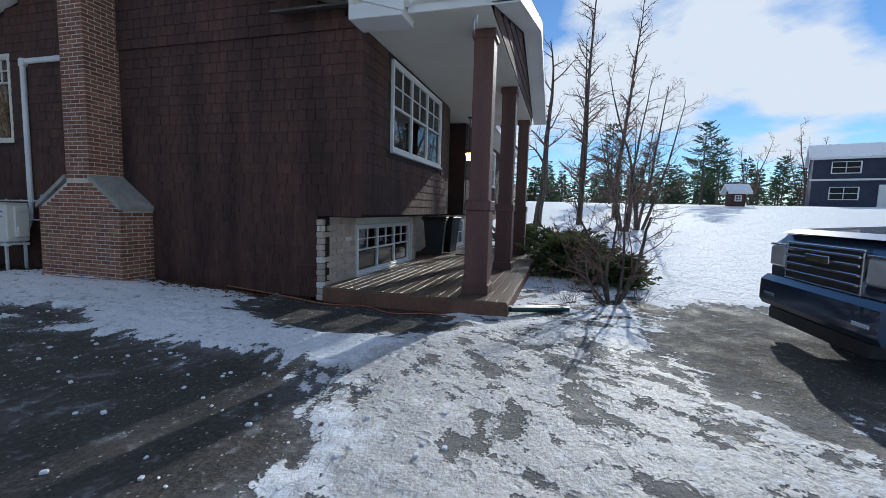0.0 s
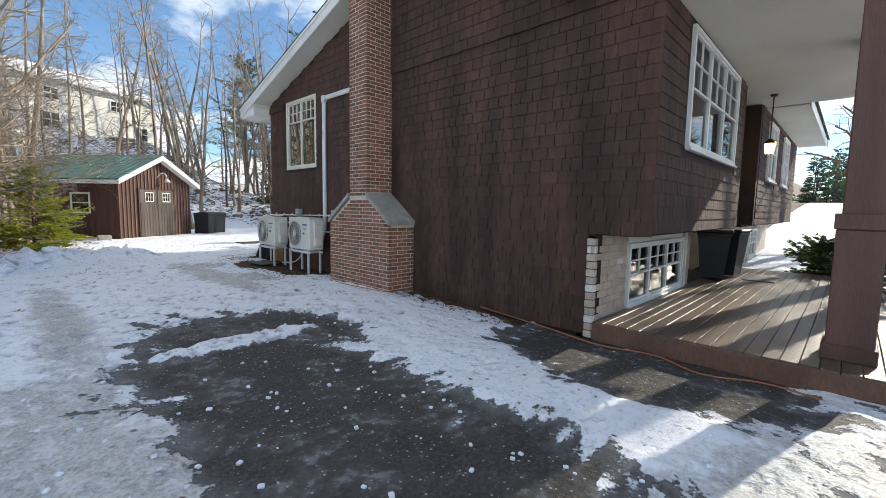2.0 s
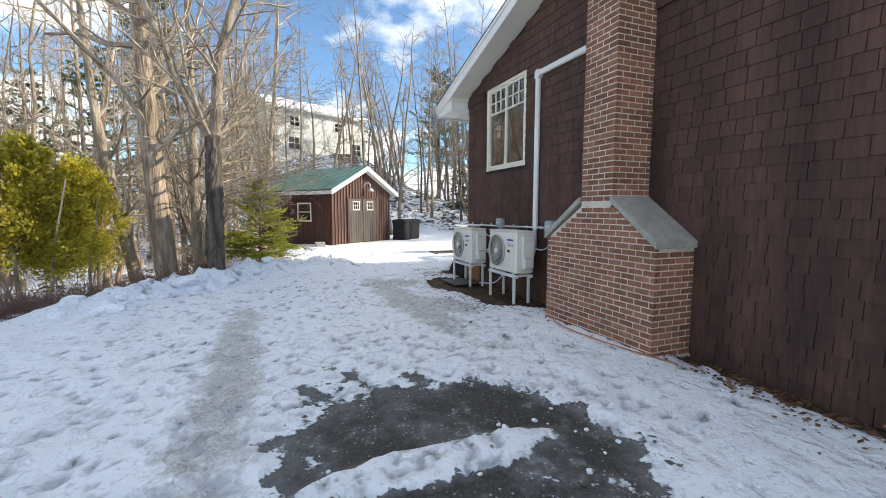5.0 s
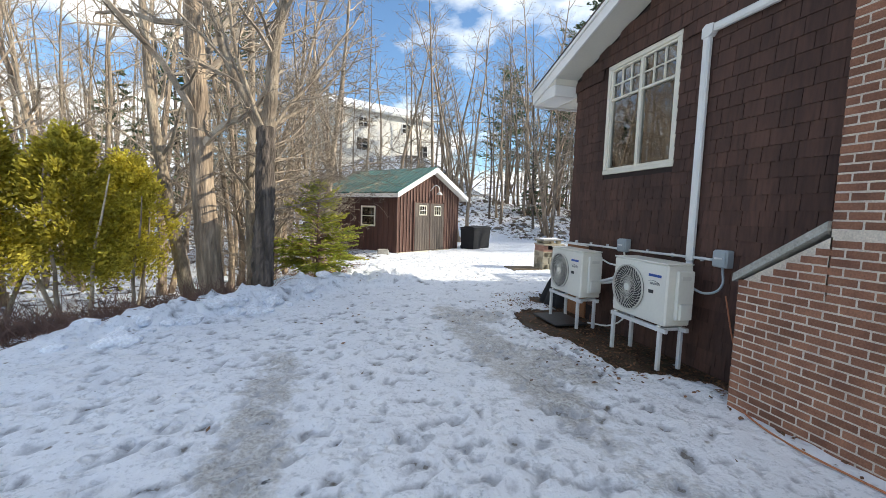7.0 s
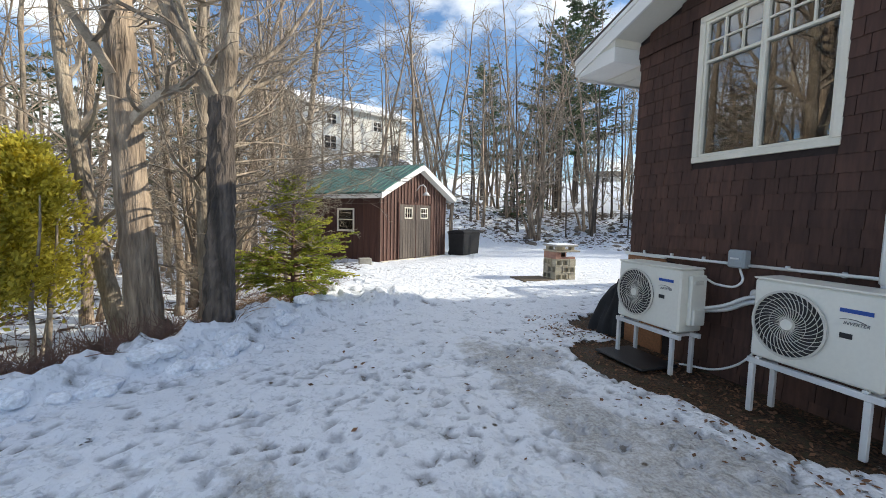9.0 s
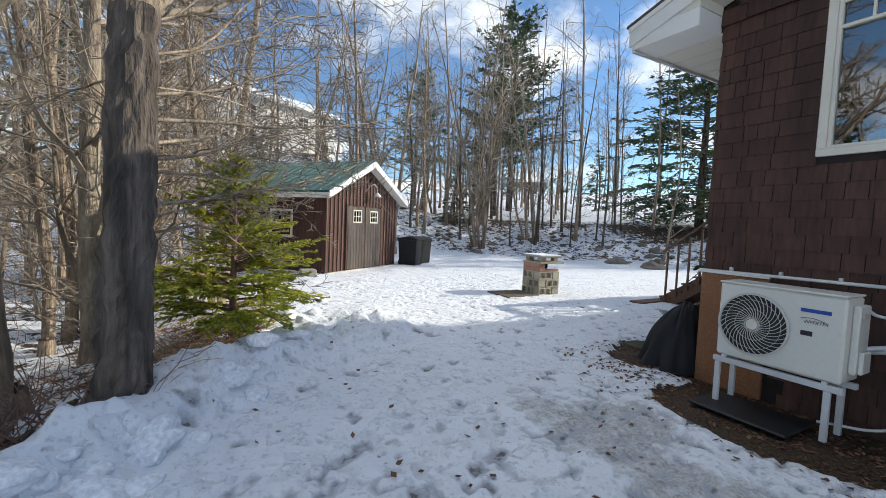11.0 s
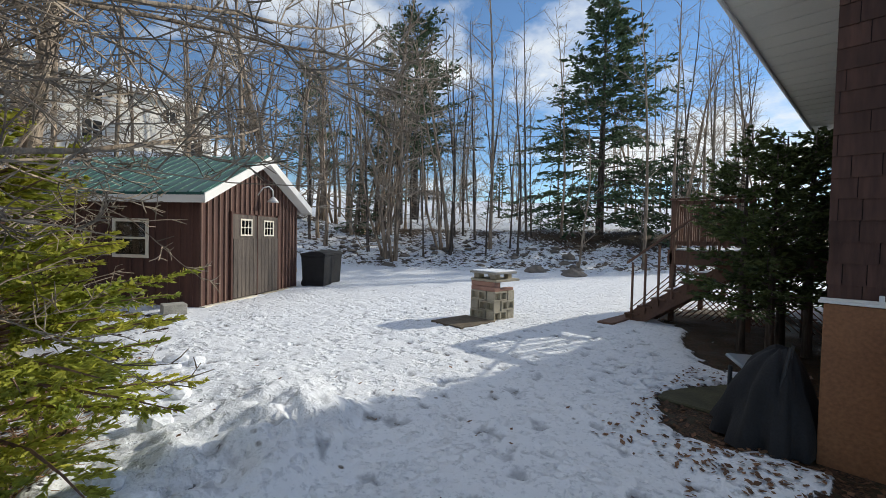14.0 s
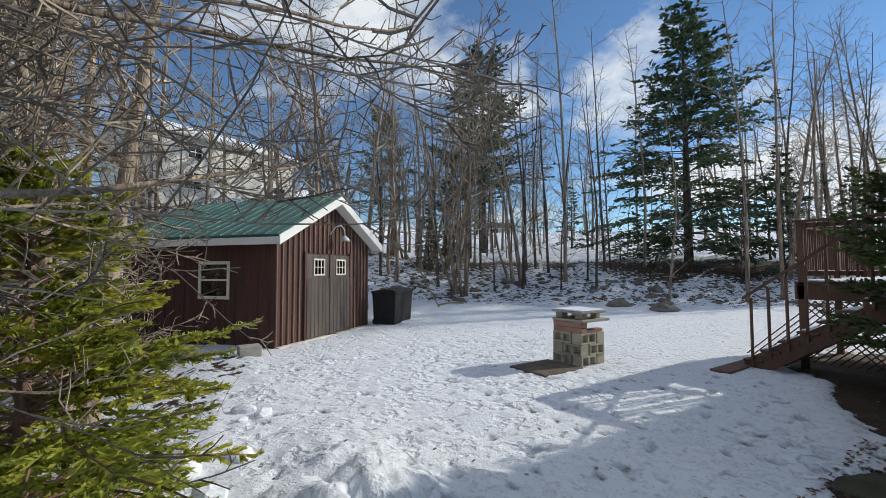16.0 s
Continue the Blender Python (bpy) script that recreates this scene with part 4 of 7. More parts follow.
cable("refrigerant_hose", "white insulated pipes curving to the outdoor unit", [(-0.08, 7.55, 0.98), (-0.14, 7.85, 0.93), (-0.2, 8.05, 0.82), (-0.25, 8.27, 0.76)], 0.026, M_STEEL)
cable("refrigerant_hose", "white insulated pipes curving to the outdoor unit", [(-0.08, 7.55, 1.02), (-0.16, 7.85, 0.98), (-0.24, 8.05, 0.86), (-0.3, 8.27, 0.78)], 0.02, M_STEEL)
cable("drain_hose", "pale drain hose looping down to the ground", [(-0.1, 7.6, 0.95), (-0.12, 7.75, 0.5), (-0.14, 8.1, 0.15), (-0.3, 8.5, 0.08)], 0.012, M_WHITE)
cable("extension_cord", "orange extension cord lying at the foot of the wall", [(-0.1, 6.3, 0.95), (-0.12, 6.15, 0.5), (-0.1, 6.0, 0.1), (-0.35, 5.85, 0.07), (-0.68, 5.4, 0.07), (-0.72, 4.4, 0.07), (-0.5, 3.6, 0.05)], 0.008, M_CORD)
cable("extension_cord", "orange extension cord lying along the porch edge", [(-0.12, 2.2, 0.02), (-0.14, 1.0, -0.06), (-0.2, 0.3, -0.1), (-0.1, -0.3, -0.1), (-0.3, -0.8, -0.11), (-0.12, -1.3, -0.11), (-0.3, -2.0, -0.11)], 0.009, M_CORD)
part("sleeve", Geo().tube([(-0.05, 7.9, 1.0), (-0.05, 7.5, 1.02)], 0.05, 10), M_WHITE, duct, "", True)


# ---- heat pumps ----
def heat_pump(label, m, w=0.93, h=0.69):
    """Front at local y = 0 facing -y; x along the front."""
    ob = thing("heat_pump", label, "air conditioner", m, group="outdoor units by the wall")
    d = 0.34
    part("casing", Geo().cbox(0, w, 0, d, 0, h, 0.018), M_AC, ob)
    part("top_plate", Geo().cbox(-0.006, w + 0.006, -0.008, d, h + 0.001, h + 0.018, 0.006), M_AC, ob)
    cx, cz, r = 0.30, h * 0.5, 0.275
    # Flat black disc on the casing paints the shade behind the grille.
    shade_disc = Geo()
    n = 48
    shade_disc.tube([(cx, -0.003, cz), (cx, -0.001, cz)], r, n)
    part("fan_opening", shade_disc, M_BLACK, ob, "flat black disc for the shade behind the grille")
    gr = Geo()
    for i in (0, 3, 6, 8):
        q = 0.06 + (r - 0.06) * i / 8
        pts = [(cx + q * math.cos(a), -0.022, cz + q * math.sin(a)) for a in [2 * math.pi * k / 40 for k in range(41)]]
        gr.tube(pts, 0.0022 if i < 8 else 0.012, 4, False)
    for i in range(34):
        a0 = 2 * math.pi * i / 34
        pts = []
        for k in range(9):
            q = 0.05 + (r - 0.05) * k / 8
            a = a0 + 0.9 * k / 8
            pts.append((cx + q * math.cos(a), -0.026, cz + q * math.sin(a)))
        gr.tube(pts, 0.0034, 4, False)
    part("fan_grille", gr, M_ACGRILL, ob, "swirled ivory wire grille")
    part("hub", Geo().tube([(cx, -0.008, cz), (cx, -0.034, cz)], [0.05, 0.045], 20), M_AC, ob)
    part("logo_bar", Geo().box(0.64, 0.64 + 0.20, -0.004, 0.001, h - 0.155, h - 0.125), M_BLUE, ob, "blue maker's mark as a plain bar")
    fnt = bpy.data.curves.new("inverter_text", "FONT")
    fnt.body, fnt.size, fnt.extrude, fnt.shear = "INVERTER", 0.036, 0.0008, 0.3
    fnt.materials.append(M_PRINT)
    txt = new("lettering", fnt)
    txt.parent, txt.matrix_basis = ob, pose(0.665, -0.003, h - 0.245, 90, 0, 0)
    sw = Geo().tube([(0.645 + 0.16 * k / 8, -0.003, h - 0.235 + 0.035 * math.sin(math.pi * (0.25 + 0.6 * k / 8))) for k in range(9)], 0.003, 4)
    part("swoosh", sw, M_PRINT, ob)
    part("badge", Geo().cbox(0.65, 0.73, -0.005, 0.001, h - 0.35, h - 0.31, 0.002), M_BLACK, ob, "small dark badge")
    part("side_cover", Geo().cbox(w + 0.001, w + 0.05, 0.1, d - 0.02, 0.08, h - 0.06, 0.012), M_AC, ob)
    part("grip", Geo().cbox(w + 0.051, w + 0.062, 0.14, d - 0.08, h - 0.16, h - 0.12, 0.004), M_ACGRILL, ob)
    part("valve_cover", Geo().cbox(w + 0.051, w + 0.085, 0.12, d - 0.06, 0.09, 0.27, 0.01), M_AC, ob)
    return ob


def unit_stand(label, m, w=0.93, leg=0.5):
    ob = thing("unit_stand", label, "stand", m, group="white steel stands")
    for y in (0.02, 0.30):
        part("rail", Geo().cbox(-0.02, w + 0.02, y - 0.022, y + 0.022, leg - 0.05, leg, 0.004), M_STEEL, ob)
        for x in (0.0, w - 0.1):
            part("leg", Geo().cbox(x, x + 0.045, y - 0.02, y + 0.02, 0, leg - 0.051, 0.004), M_STEEL, ob)
    for x in (0.05, w - 0.12):
        part("crossbar", Geo().cbox(x, x + 0.04, 0.043, 0.277, leg - 0.045, leg - 0.005, 0.004), M_STEEL, ob)
        for y in (0.02, 0.30):
            part("rubber_pad", Geo().cbox(x + 0.002, x + 0.038, y - 0.018, y + 0.018, leg + 0.001, leg + 0.022, 0.003), M_WHITE, ob)
    return ob


for yl, z in ((9.21, 0.52), (7.505, 0.55)):
    base = 0.03
    unit_stand("white steel stand for an outdoor unit on leaf litter", pose(-0.6, yl, base, 0, 0, -90), leg=z - base - 0.024)
    heat_pump("ivory outdoor heat pump unit with a round swirled grille", pose(-0.6, yl, z, 0, 0, -90))
part("painted_pier", Geo().cbox(-0.02, 0.2, 9.06, 9.72, -0.3, 1.235, 0.006), M_FOUND, wall_west, "orange-brown painted concrete corner")
part("painted_return", Geo().cbox(0.2, 14.6, 9.71, 9.728, -0.3, 1.235, 0.004), M_FOUND, wall_west, "orange-brown painted concrete foundation")
part("sill_flashing", Geo().cbox(-0.05, -0.001, 9.05, 9.75, 1.24, 1.262, 0.004), M_WHITE, wall_west)

# ---- block oven ----
stack = thing("block_stack", "outdoor oven stacked from hollow concrete blocks and bricks", "oven", pose(2.0, 14.63, on_ground(2.3, 15.0) - 0.03))
krng = random.Random(8)


def block(l, cells=2):
    g = Geo()
    w, h = 0.2, 0.19
    c = 0.004
    g.cbox(0, l, 0, w, 0, 0.03, c).cbox(0, l, 0, w, h - 0.03, h, c)
    g.cbox(0, 0.035, 0, w, 0.03, h - 0.03, c).cbox(l - 0.035, l, 0, w, 0.03, h - 0.03, c).cbox(l / 2 - 0.018, l / 2 + 0.018, 0, w, 0.03, h - 0.03, c)
    g.box(0.03, l - 0.03, 0.09, 0.11, 0.028, h - 0.028)
    return g.mesh("block", M_BLOCK)


bm = block(0.4)
for r in range(3):
    for i in range(4):
        o = part("concrete_block", bm, M_BLOCK, stack)
        j = krng.uniform(-0.012, 0.012)
        o.matrix_basis = (pose(j, j, r * 0.195), pose(0.4 + j, 0.2 + j, r * 0.195, 0, 0, 90) @ pose(-0.2, -0.23, 0), pose(0.23 + j, 0.44, r * 0.195), pose(0.2, 0.23 + j, r * 0.195, 0, 0, 90))[i] if r % 2 == 0 else \
            (pose(0.23 + j, j, r * 0.195), pose(0.2 + j, 0.0, r * 0.195, 0, 0, 90), pose(j, 0.44, r * 0.195), pose(0.63, 0.23 + j, r * 0.195, 0, 0, 90))[i]
for i, (z, mt) in enumerate(((0.585, M_REDBLOCK), (0.68, M_REDBLOCK))):
    part("side_slab", Geo().cbox(0.0, 0.16, 0.0, 0.62, z, z + 0.09, 0.006), mt, stack)
    part("rear_slab", Geo().cbox(0.16, 0.64, 0.46, 0.62, z, z + 0.09, 0.006), mt, stack)
part("front_slab", Geo().cbox(0.165, 0.62, 0.02, 0.14, 0.585, 0.64, 0.006), M_REDBLOCK, stack)
part("shelf_slab", Geo().cbox(-0.03, 0.72, -0.06, 0.62, 0.775, 0.82, 0.008), M_BLOCK, stack)
for y in (0.02, 0.45):
    part("support", Geo().cbox(0.04, 0.2, y, y + 0.14, 0.825, 0.92, 0.006), M_BLOCK, stack)
    part("support", Geo().cbox(0.5, 0.62, y + 0.05, y + 0.17, 0.825, 0.92, 0.006), M_BLOCK, stack)
part("top_slab", Geo().cbox(-0.03, 0.66, -0.04, 0.64, 0.925, 0.965, 0.008), M_CONC, stack)
part("snow_cap", Geo().cbox(-0.02, 0.64, -0.03, 0.62, 0.966, 0.985, 0.009), M_SNOWCHUNK, stack, "thin snow on top")
# Near-black box fills the hollow middle of the blocks.
part("soot_core", Geo().box(0.2, 0.42, 0.2, 0.42, 0.0, 0.75), M_DARK, stack)
solid("ground_slab", Geo().cbox(1.0, 1.95, 14.55, 15.35, on_ground(1.5, 15) - 0.06, on_ground(1.5, 15) + 0.015, 0.01), M_MUD, "muddy concrete slab beside the block oven", "slab", kind="")

# ---- deck at the rear ----
FZ = 1.5
rdeck = thing("rear_deck", "brown wooden rear deck with a picket railing and lattice skirt", "deck", kind="structure")
dx0, dx1, dy1 = 5.3, 9.4, 12.65
part("deck_floor", Geo().cbox(dx0, dx1, 9.73, dy1, FZ - 0.05, FZ, 0.006), M_DECKDARK, rdeck)
part("snow_cover", Geo().cbox(dx0 + 0.05, dx1 - 0.05, 9.8, dy1 - 0.04, FZ + 0.001, FZ + 0.035, 0.012), M_SNOWCHUNK, rdeck, "snow left on the boards")
part("rim_joist", Geo().cbox(dx0, dx1, dy1 - 0.04, dy1, FZ - 0.3, FZ - 0.052, 0.005), M_DECKDARK, rdeck)
part("rim_joist", Geo().cbox(dx0, dx0 + 0.04, 9.73, dy1 - 0.05, FZ - 0.3, FZ - 0.052, 0.005), M_DECKDARK, rdeck)
for x, y in ((dx0 + 0.05, dy1 - 0.1), (dx1 - 0.05, dy1 - 0.1), (dx0 + 0.05, 11.2), ((dx0 + dx1) / 2, dy1 - 0.1)):
    part("deck_post", Geo().cbox(x - 0.05, x + 0.05, y - 0.05, y + 0.05, -0.1, FZ + 1.05, 0.005), M_DECKDARK, rdeck)
part("rail_cap", Geo().cbox(dx0 - 0.02, dx1, dy1 - 0.14, dy1 + 0.0, FZ + 1.051, FZ + 1.09, 0.006), M_DECKDARK, rdeck)
part("rail_cap", Geo().cbox(dx0 - 0.02, dx0 + 0.12, 11.1, dy1 - 0.145, FZ + 1.051, FZ + 1.09, 0.006), M_DECKDARK, rdeck)
for z in (0.12, 0.95):
    part("rail_bar", Geo().cbox(dx0 + 0.05, dx1, dy1 - 0.115, dy1 - 0.08, FZ + z, FZ + z + 0.08, 0.004), M_DECKDARK, rdeck)
    part("rail_bar", Geo().cbox(dx0 + 0.03, dx0 + 0.065, 11.15, dy1 - 0.12, FZ + z, FZ + z + 0.08, 0.004), M_DECKDARK, rdeck)
pick = Geo().cbox(-0.018, 0.018, -0.018, 0.018, FZ + 0.1, FZ + 1.04, 0.004).mesh("picket", M_DECKDARK)
for i in range(30):
    part("picket", pick, M_DECKDARK, rdeck).matrix_basis = pose(dx0 + 0.16 + i * 0.135, dy1 - 0.05, 0)
for i in range(10):
    part("picket", pick, M_DECKDARK, rdeck).matrix_basis = pose(dx0 + 0.01, 11.3 + i * 0.13, 0)
lat = Geo()
for i in range(34):
    for s in (-1, 1):
        a = 9.8 + i * 0.11
        z0, z1 = 0.12, FZ - 0.32
        b = a + s * (z1 - z0)
        if not (9.75 < b < dy1):
            continue
        lat.prism([(a - 0.014, z0), (a + 0.014, z0), (b + 0.014, z1), (b - 0.014, z1)], "x", dx0 + 0.045 + (0.008 if s > 0 else 0), dx0 + 0.052 + (0.008 if s > 0 else 0))
part("lattice", lat, M_DECKDARK, rdeck, "diagonal lattice skirt")
stairs = thing("deck_stairs", "brown wooden stairs with open risers and thin rail posts", "stairs", kind="structure")
nst, rise, run, sy = 8, FZ / 8 - 0.004, 0.25, 13.1
for x in (4.4, 5.2):
    g = Geo().prism([(sy, 0.02), (sy - 0.3, 0.0), (sy - nst * run + 0.05, FZ - 0.32), (sy - nst * run + 0.05, FZ - 0.03), (sy + 0.02, 0.16)], "x", x, x + 0.045)
    part("stringer", g, M_DECKDARK, stairs)
for i in range(nst - 1):
    y, z = sy - i * run, 0.16 + i * rise
    part("tread", Geo().cbox(4.36, 5.28, y - 0.26, y + 0.02, z, z + 0.035, 0.005), M_DECKDARK, stairs)
    part("snow_strip", Geo().cbox(4.5, 5.2, y - 0.2, y, z + 0.036, z + 0.055, 0.008), M_SNOWCHUNK, stairs)
    if i % 2 == 0 or i < 4:
        part("rail_post", Geo().cbox(4.36, 4.395, y - 0.14, y - 0.10, z - 0.12, z + 1.08, 0.004), M_DECKDARK, stairs)
part("handrail", Geo().prism([(sy + 0.0, 1.2), (sy + 0.0, 1.25), (sy - 1.75, 1.25 + 1.32), (sy - 1.75, 1.2 + 1.32)], "x", 4.35, 4.41), M_DECKDARK, stairs, "sloping handrail")
part("landing_board", Geo().cbox(3.55, 4.9, 13.0, 13.3, 0.02, 0.09, 0.01), M_DECKDARK, stairs)

# rear lantern, covered chair and table by the corner
lan = thing("eave_lantern", "small dark lantern under the rear eave", "lamp", pose(4.9, 9.95, 3.86))
part("cage", Geo().cbox(-0.09, 0.09, -0.09, 0.09, -0.24, -0.04, 0.01), M_BLACK, lan)
part("mount", Geo().tube([(0, 0, -0.04), (0, 0, 0)], 0.05, 10), M_BLACK, lan)


def covered_bundle():
    """A crumpled black cover over things leaning in the corner: rings of a steep uneven tent with folds."""
    ob = thing("covered_chairs", "black crumpled cover over folded chairs leaning at the corner", "chair cover", pose(0.22, 9.98, 0.03))
    rings, sides, g = 14, 72, Geo()
    for i in range(rings + 1):
        t = i / rings
        for j in range(sides):
            a = 2 * math.pi * j / sides
            ca, sa = math.cos(a), math.sin(a)
            fold = 1 + (0.10 * math.sin(a * 9 + 2.2 * t) + 0.05 * math.sin(a * 17 - 3 * t)) * (0.3 + 0.7 * t) + 0.16 * noise.noise(Vector((ca * 2, sa * 2, t * 3)))
            rx, ry = 0.06 + 0.46 * t ** 0.8, 0.05 + (0.42 if sa > 0 else 0.22) * t ** 0.8
            z = 0.76 * (1 - t ** 1.5) + 0.05 * noise.noise(Vector((ca * 3, sa * 3, 5 + t * 4))) * (1 - t)
            g.v.append((rx * ca * fold, ry * sa * fold, max(z, 0.0)))
    for i in range(rings):
        for j in range(sides):
            p, q = i * sides + j, i * sides + (j + 1) % sides
            g.f.append((p, p + sides, q + sides, q))
    g.f.append(tuple(range(sides)))
    part("cover", g, M_DARK, ob, "crumpled black sheet", True)
    for x in (-0.3, -0.18):
        part("chair_rail", Geo().tube([(x, 0.05, 0.02), (x + 0.04, -0.03, 0.5), (x + 0.08, -0.08, 0.82)], 0.014, 6), M_BLACK, ob)
    return ob


covered_bundle()
tb = thing("tipped_table", "dark tipped table with a pale panel leaning by the wall", "table", pose(0.6, 9.98, 0.07, 0, 0, -8))
part("tabletop", Geo().cbox(-0.42, 0.42, -0.015, 0.015, 0.0, 0.32, 0.008, pose(0, 0.1, 0.34, -58, 10, 0)), M_GREY, tb)
for x in (-0.38, 0.38):
    part("leg", Geo().tube([(x, 0.12, 0.36), (x, 0.05, 0.0)], 0.018, 6), M_BLACK, tb)
    part("leg", Geo().tube([(x, 0.33, 0.48), (x, 0.33, 0.0)], 0.018, 6), M_BLACK, tb)
solid("ground_board", Geo().cbox(-0.85, -0.3, 8.5, 9.3, 0.03, 0.06, 0.012), M_BLACK, "flat dark board lying under an outdoor unit", "board", kind="")
solid("moss_slab", Geo().cbox(0.4, 1.7, 10.2, 11.1, on_ground(1.0, 10.6) - 0.05, on_ground(1.0, 10.6) + 0.03, 0.015, pose(0, 0, 0)), mat("mossy_board", (0.09, 0.085, 0.045), (0.06, 0.055, 0.03), 4, 40, 0.9), "mossy olive slab on bare ground", "slab", kind="")

# ---- shed ----
SW, SD, SH, SAP = 4.05, 4.6, 2.55, 3.55
shed = thing("shed", "weathered board-and-batten garden shed with a green metal roof", "shed", pose(-2.0, 19.4, 0.02, 0, 0, 37.8))
# local: x along the front from its left end, y into the shed
# Wall darker than its front battens, which are coloured as if sunlit.
part("front_wall", Geo().prism([(0, 0), (SW, 0), (SW, SH), (SW / 2, SAP), (0, SH)], "y", 0.0, 0.1), M_SHEDDARK, shed)
part("side_wall", Geo().box(0, 0.1, 0.1, SD, 0, SH), M_SHEDDARK, shed, "side wall in brown darkened for its shade")
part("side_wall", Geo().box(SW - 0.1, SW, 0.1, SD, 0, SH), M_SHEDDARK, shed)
part("rear_wall", Geo().prism([(0.1, 0), (SW - 0.1, 0), (SW - 0.1, SH), (SW / 2, SAP - 0.05), (0.1, SH)], "y", SD - 0.1, SD), M_SHEDDARK, shed)
srng = random.Random(4)
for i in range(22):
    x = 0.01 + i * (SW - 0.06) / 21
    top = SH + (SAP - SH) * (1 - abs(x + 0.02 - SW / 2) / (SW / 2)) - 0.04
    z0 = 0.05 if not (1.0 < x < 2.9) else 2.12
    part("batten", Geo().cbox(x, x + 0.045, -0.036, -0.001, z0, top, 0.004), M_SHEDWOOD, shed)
# Side battens take the darker tone, as the side away from the sun.
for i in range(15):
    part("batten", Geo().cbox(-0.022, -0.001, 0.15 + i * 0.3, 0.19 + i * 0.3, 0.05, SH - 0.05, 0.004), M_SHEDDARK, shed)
for i, x in enumerate((1.02, 1.99)):
    d = part("shed_door", Geo().cbox(x, x + 0.94, -0.05, -0.005, 0.06, 2.08, 0.006), M_DOORWOOD, shed, "grey weathered plank door")
    for k in range(6):
        part("plank", Geo().cbox(x + 0.01 + k * 0.155, x + 0.158 + k * 0.155, -0.066, -0.051, 0.08, 1.5, 0.003), M_DOORWOOD, d)
    u = x + 0.26
    part("light_frame", Geo().cbox(u, u + 0.46, -0.075, -0.052, 1.56, 1.6, 0.004).cbox(u, u + 0.46, -0.075, -0.052, 1.94, 1.98, 0.004).cbox(u, u + 0.04, -0.075, -0.052, 1.6, 1.94, 0.004).cbox(u + 0.42, u + 0.46, -0.075, -0.052, 1.6, 1.94, 0.004).box(u + 0.15, u + 0.17, -0.074, -0.06, 1.6, 1.94).box(u + 0.29, u + 0.31, -0.074, -0.06, 1.6, 1.94).box(u + 0.04, u + 0.42, -0.0735, -0.0605, 1.76, 1.78), M_CREAM, d)
    part("pane", Geo().box(u + 0.02, u + 0.44, -0.06, -0.054, 1.58, 1.96), M_GLASS, d)
part("door_post", Geo().cbox(0.95, 1.01, -0.06, -0.001, 0.03, 2.14, 0.004).cbox(2.94, 3.0, -0.06, -0.001, 0.03, 2.14, 0.004).cbox(1.96, 1.99, -0.07, -0.001, 0.03, 2.1, 0.004), M_SHEDDARK, shed)
part("sill_plank", Geo().cbox(0.0, 1.9, -0.14, -0.002, -0.02, 0.05, 0.006), M_CREAM, shed, "pale timber at the foot of the wall")
part("sill_plank", Geo().cbox(2.2, 4.0, -0.12, -0.002, -0.02, 0.05, 0.006), M_BLOCK, shed)
neck = part("lamp_neck", Geo().tube([(2.02, -0.02, 2.62), (2.06, -0.16, 2.82), (2.16, -0.26, 2.86), (2.26, -0.3, 2.76), (2.28, -0.3, 2.6)], 0.018, 8), M_STEEL, shed, "pale gooseneck of a barn lamp", True)
part("lamp_shade", Geo().tube([(2.28, -0.3, 2.6), (2.28, -0.3, 2.54), (2.28, -0.3, 2.46)], [0.03, 0.09, 0.15], 14), M_STEEL, neck, "pale bell shade", True)
ov, fo, th = 0.3, 0.34, (SAP - SH) / (SW / 2)
for s in (0, 1):
    def X(u):
        return u if s == 0 else SW - u
    e = (X(-ov), SH - ov * th)
    r = (SW / 2, SAP + 0.02)
    p = part("roof_panel", Geo().prism([e, r, (r[0], r[1] + 0.05), (e[0], e[1] + 0.05)], "y", -fo, SD + 0.3), M_GREENROOF, shed, "green ribbed metal roofing")
    ribs = Geo()
    for k in range(18):
        y = -fo + 0.05 + k * (SD + 0.5) / 17
        ribs.prism([(e[0], e[1] + 0.05), (r[0], r[1] + 0.05), (r[0], r[1] + 0.075), (e[0], e[1] + 0.075)], "y", y, y + 0.03)
    part("rib", ribs, M_GREENROOF, p)
    part("rake_board", Geo().prism([(e[0], e[1] + 0.03), (r[0], r[1] + 0.03), (r[0], r[1] - 0.17), (e[0], e[1] - 0.17)], "y", -fo - 0.03, -fo - 0.001), M_WHITE, shed, "white rake board")
    part("rake_soffit", Geo().prism([(e[0], e[1] - 0.12), (r[0], r[1] - 0.12), (r[0], r[1] - 0.14), (e[0], e[1] - 0.14)], "y", -fo, -0.03), M_WHITE, shed)
    part("eave_board", Geo().cbox(*sorted((e[0], e[0] + (0.03 if s == 0 else -0.03))), -fo, SD + 0.3, e[1] - 0.16, e[1] - 0.004, 0.004), M_WHITE, shed)
win = part("shed_window", Geo().cbox(-0.05, -0.023, 1.2, 2.1, 1.05, 1.12, 0.004).cbox(-0.05, -0.023, 1.2, 2.1, 1.83, 1.9, 0.004).cbox(-0.05, -0.023, 1.2, 1.27, 1.12, 1.83, 0.004).cbox(-0.05, -0.023, 2.03, 2.1, 1.12, 1.83, 0.004).box(-0.045, -0.025, 1.27, 2.03, 1.46, 1.5), M_CREAM, shed, "cream side window")
part("pane", Geo().box(-0.03, -0.024, 1.25, 2.05, 1.1, 1.85), M_GLASS, win)
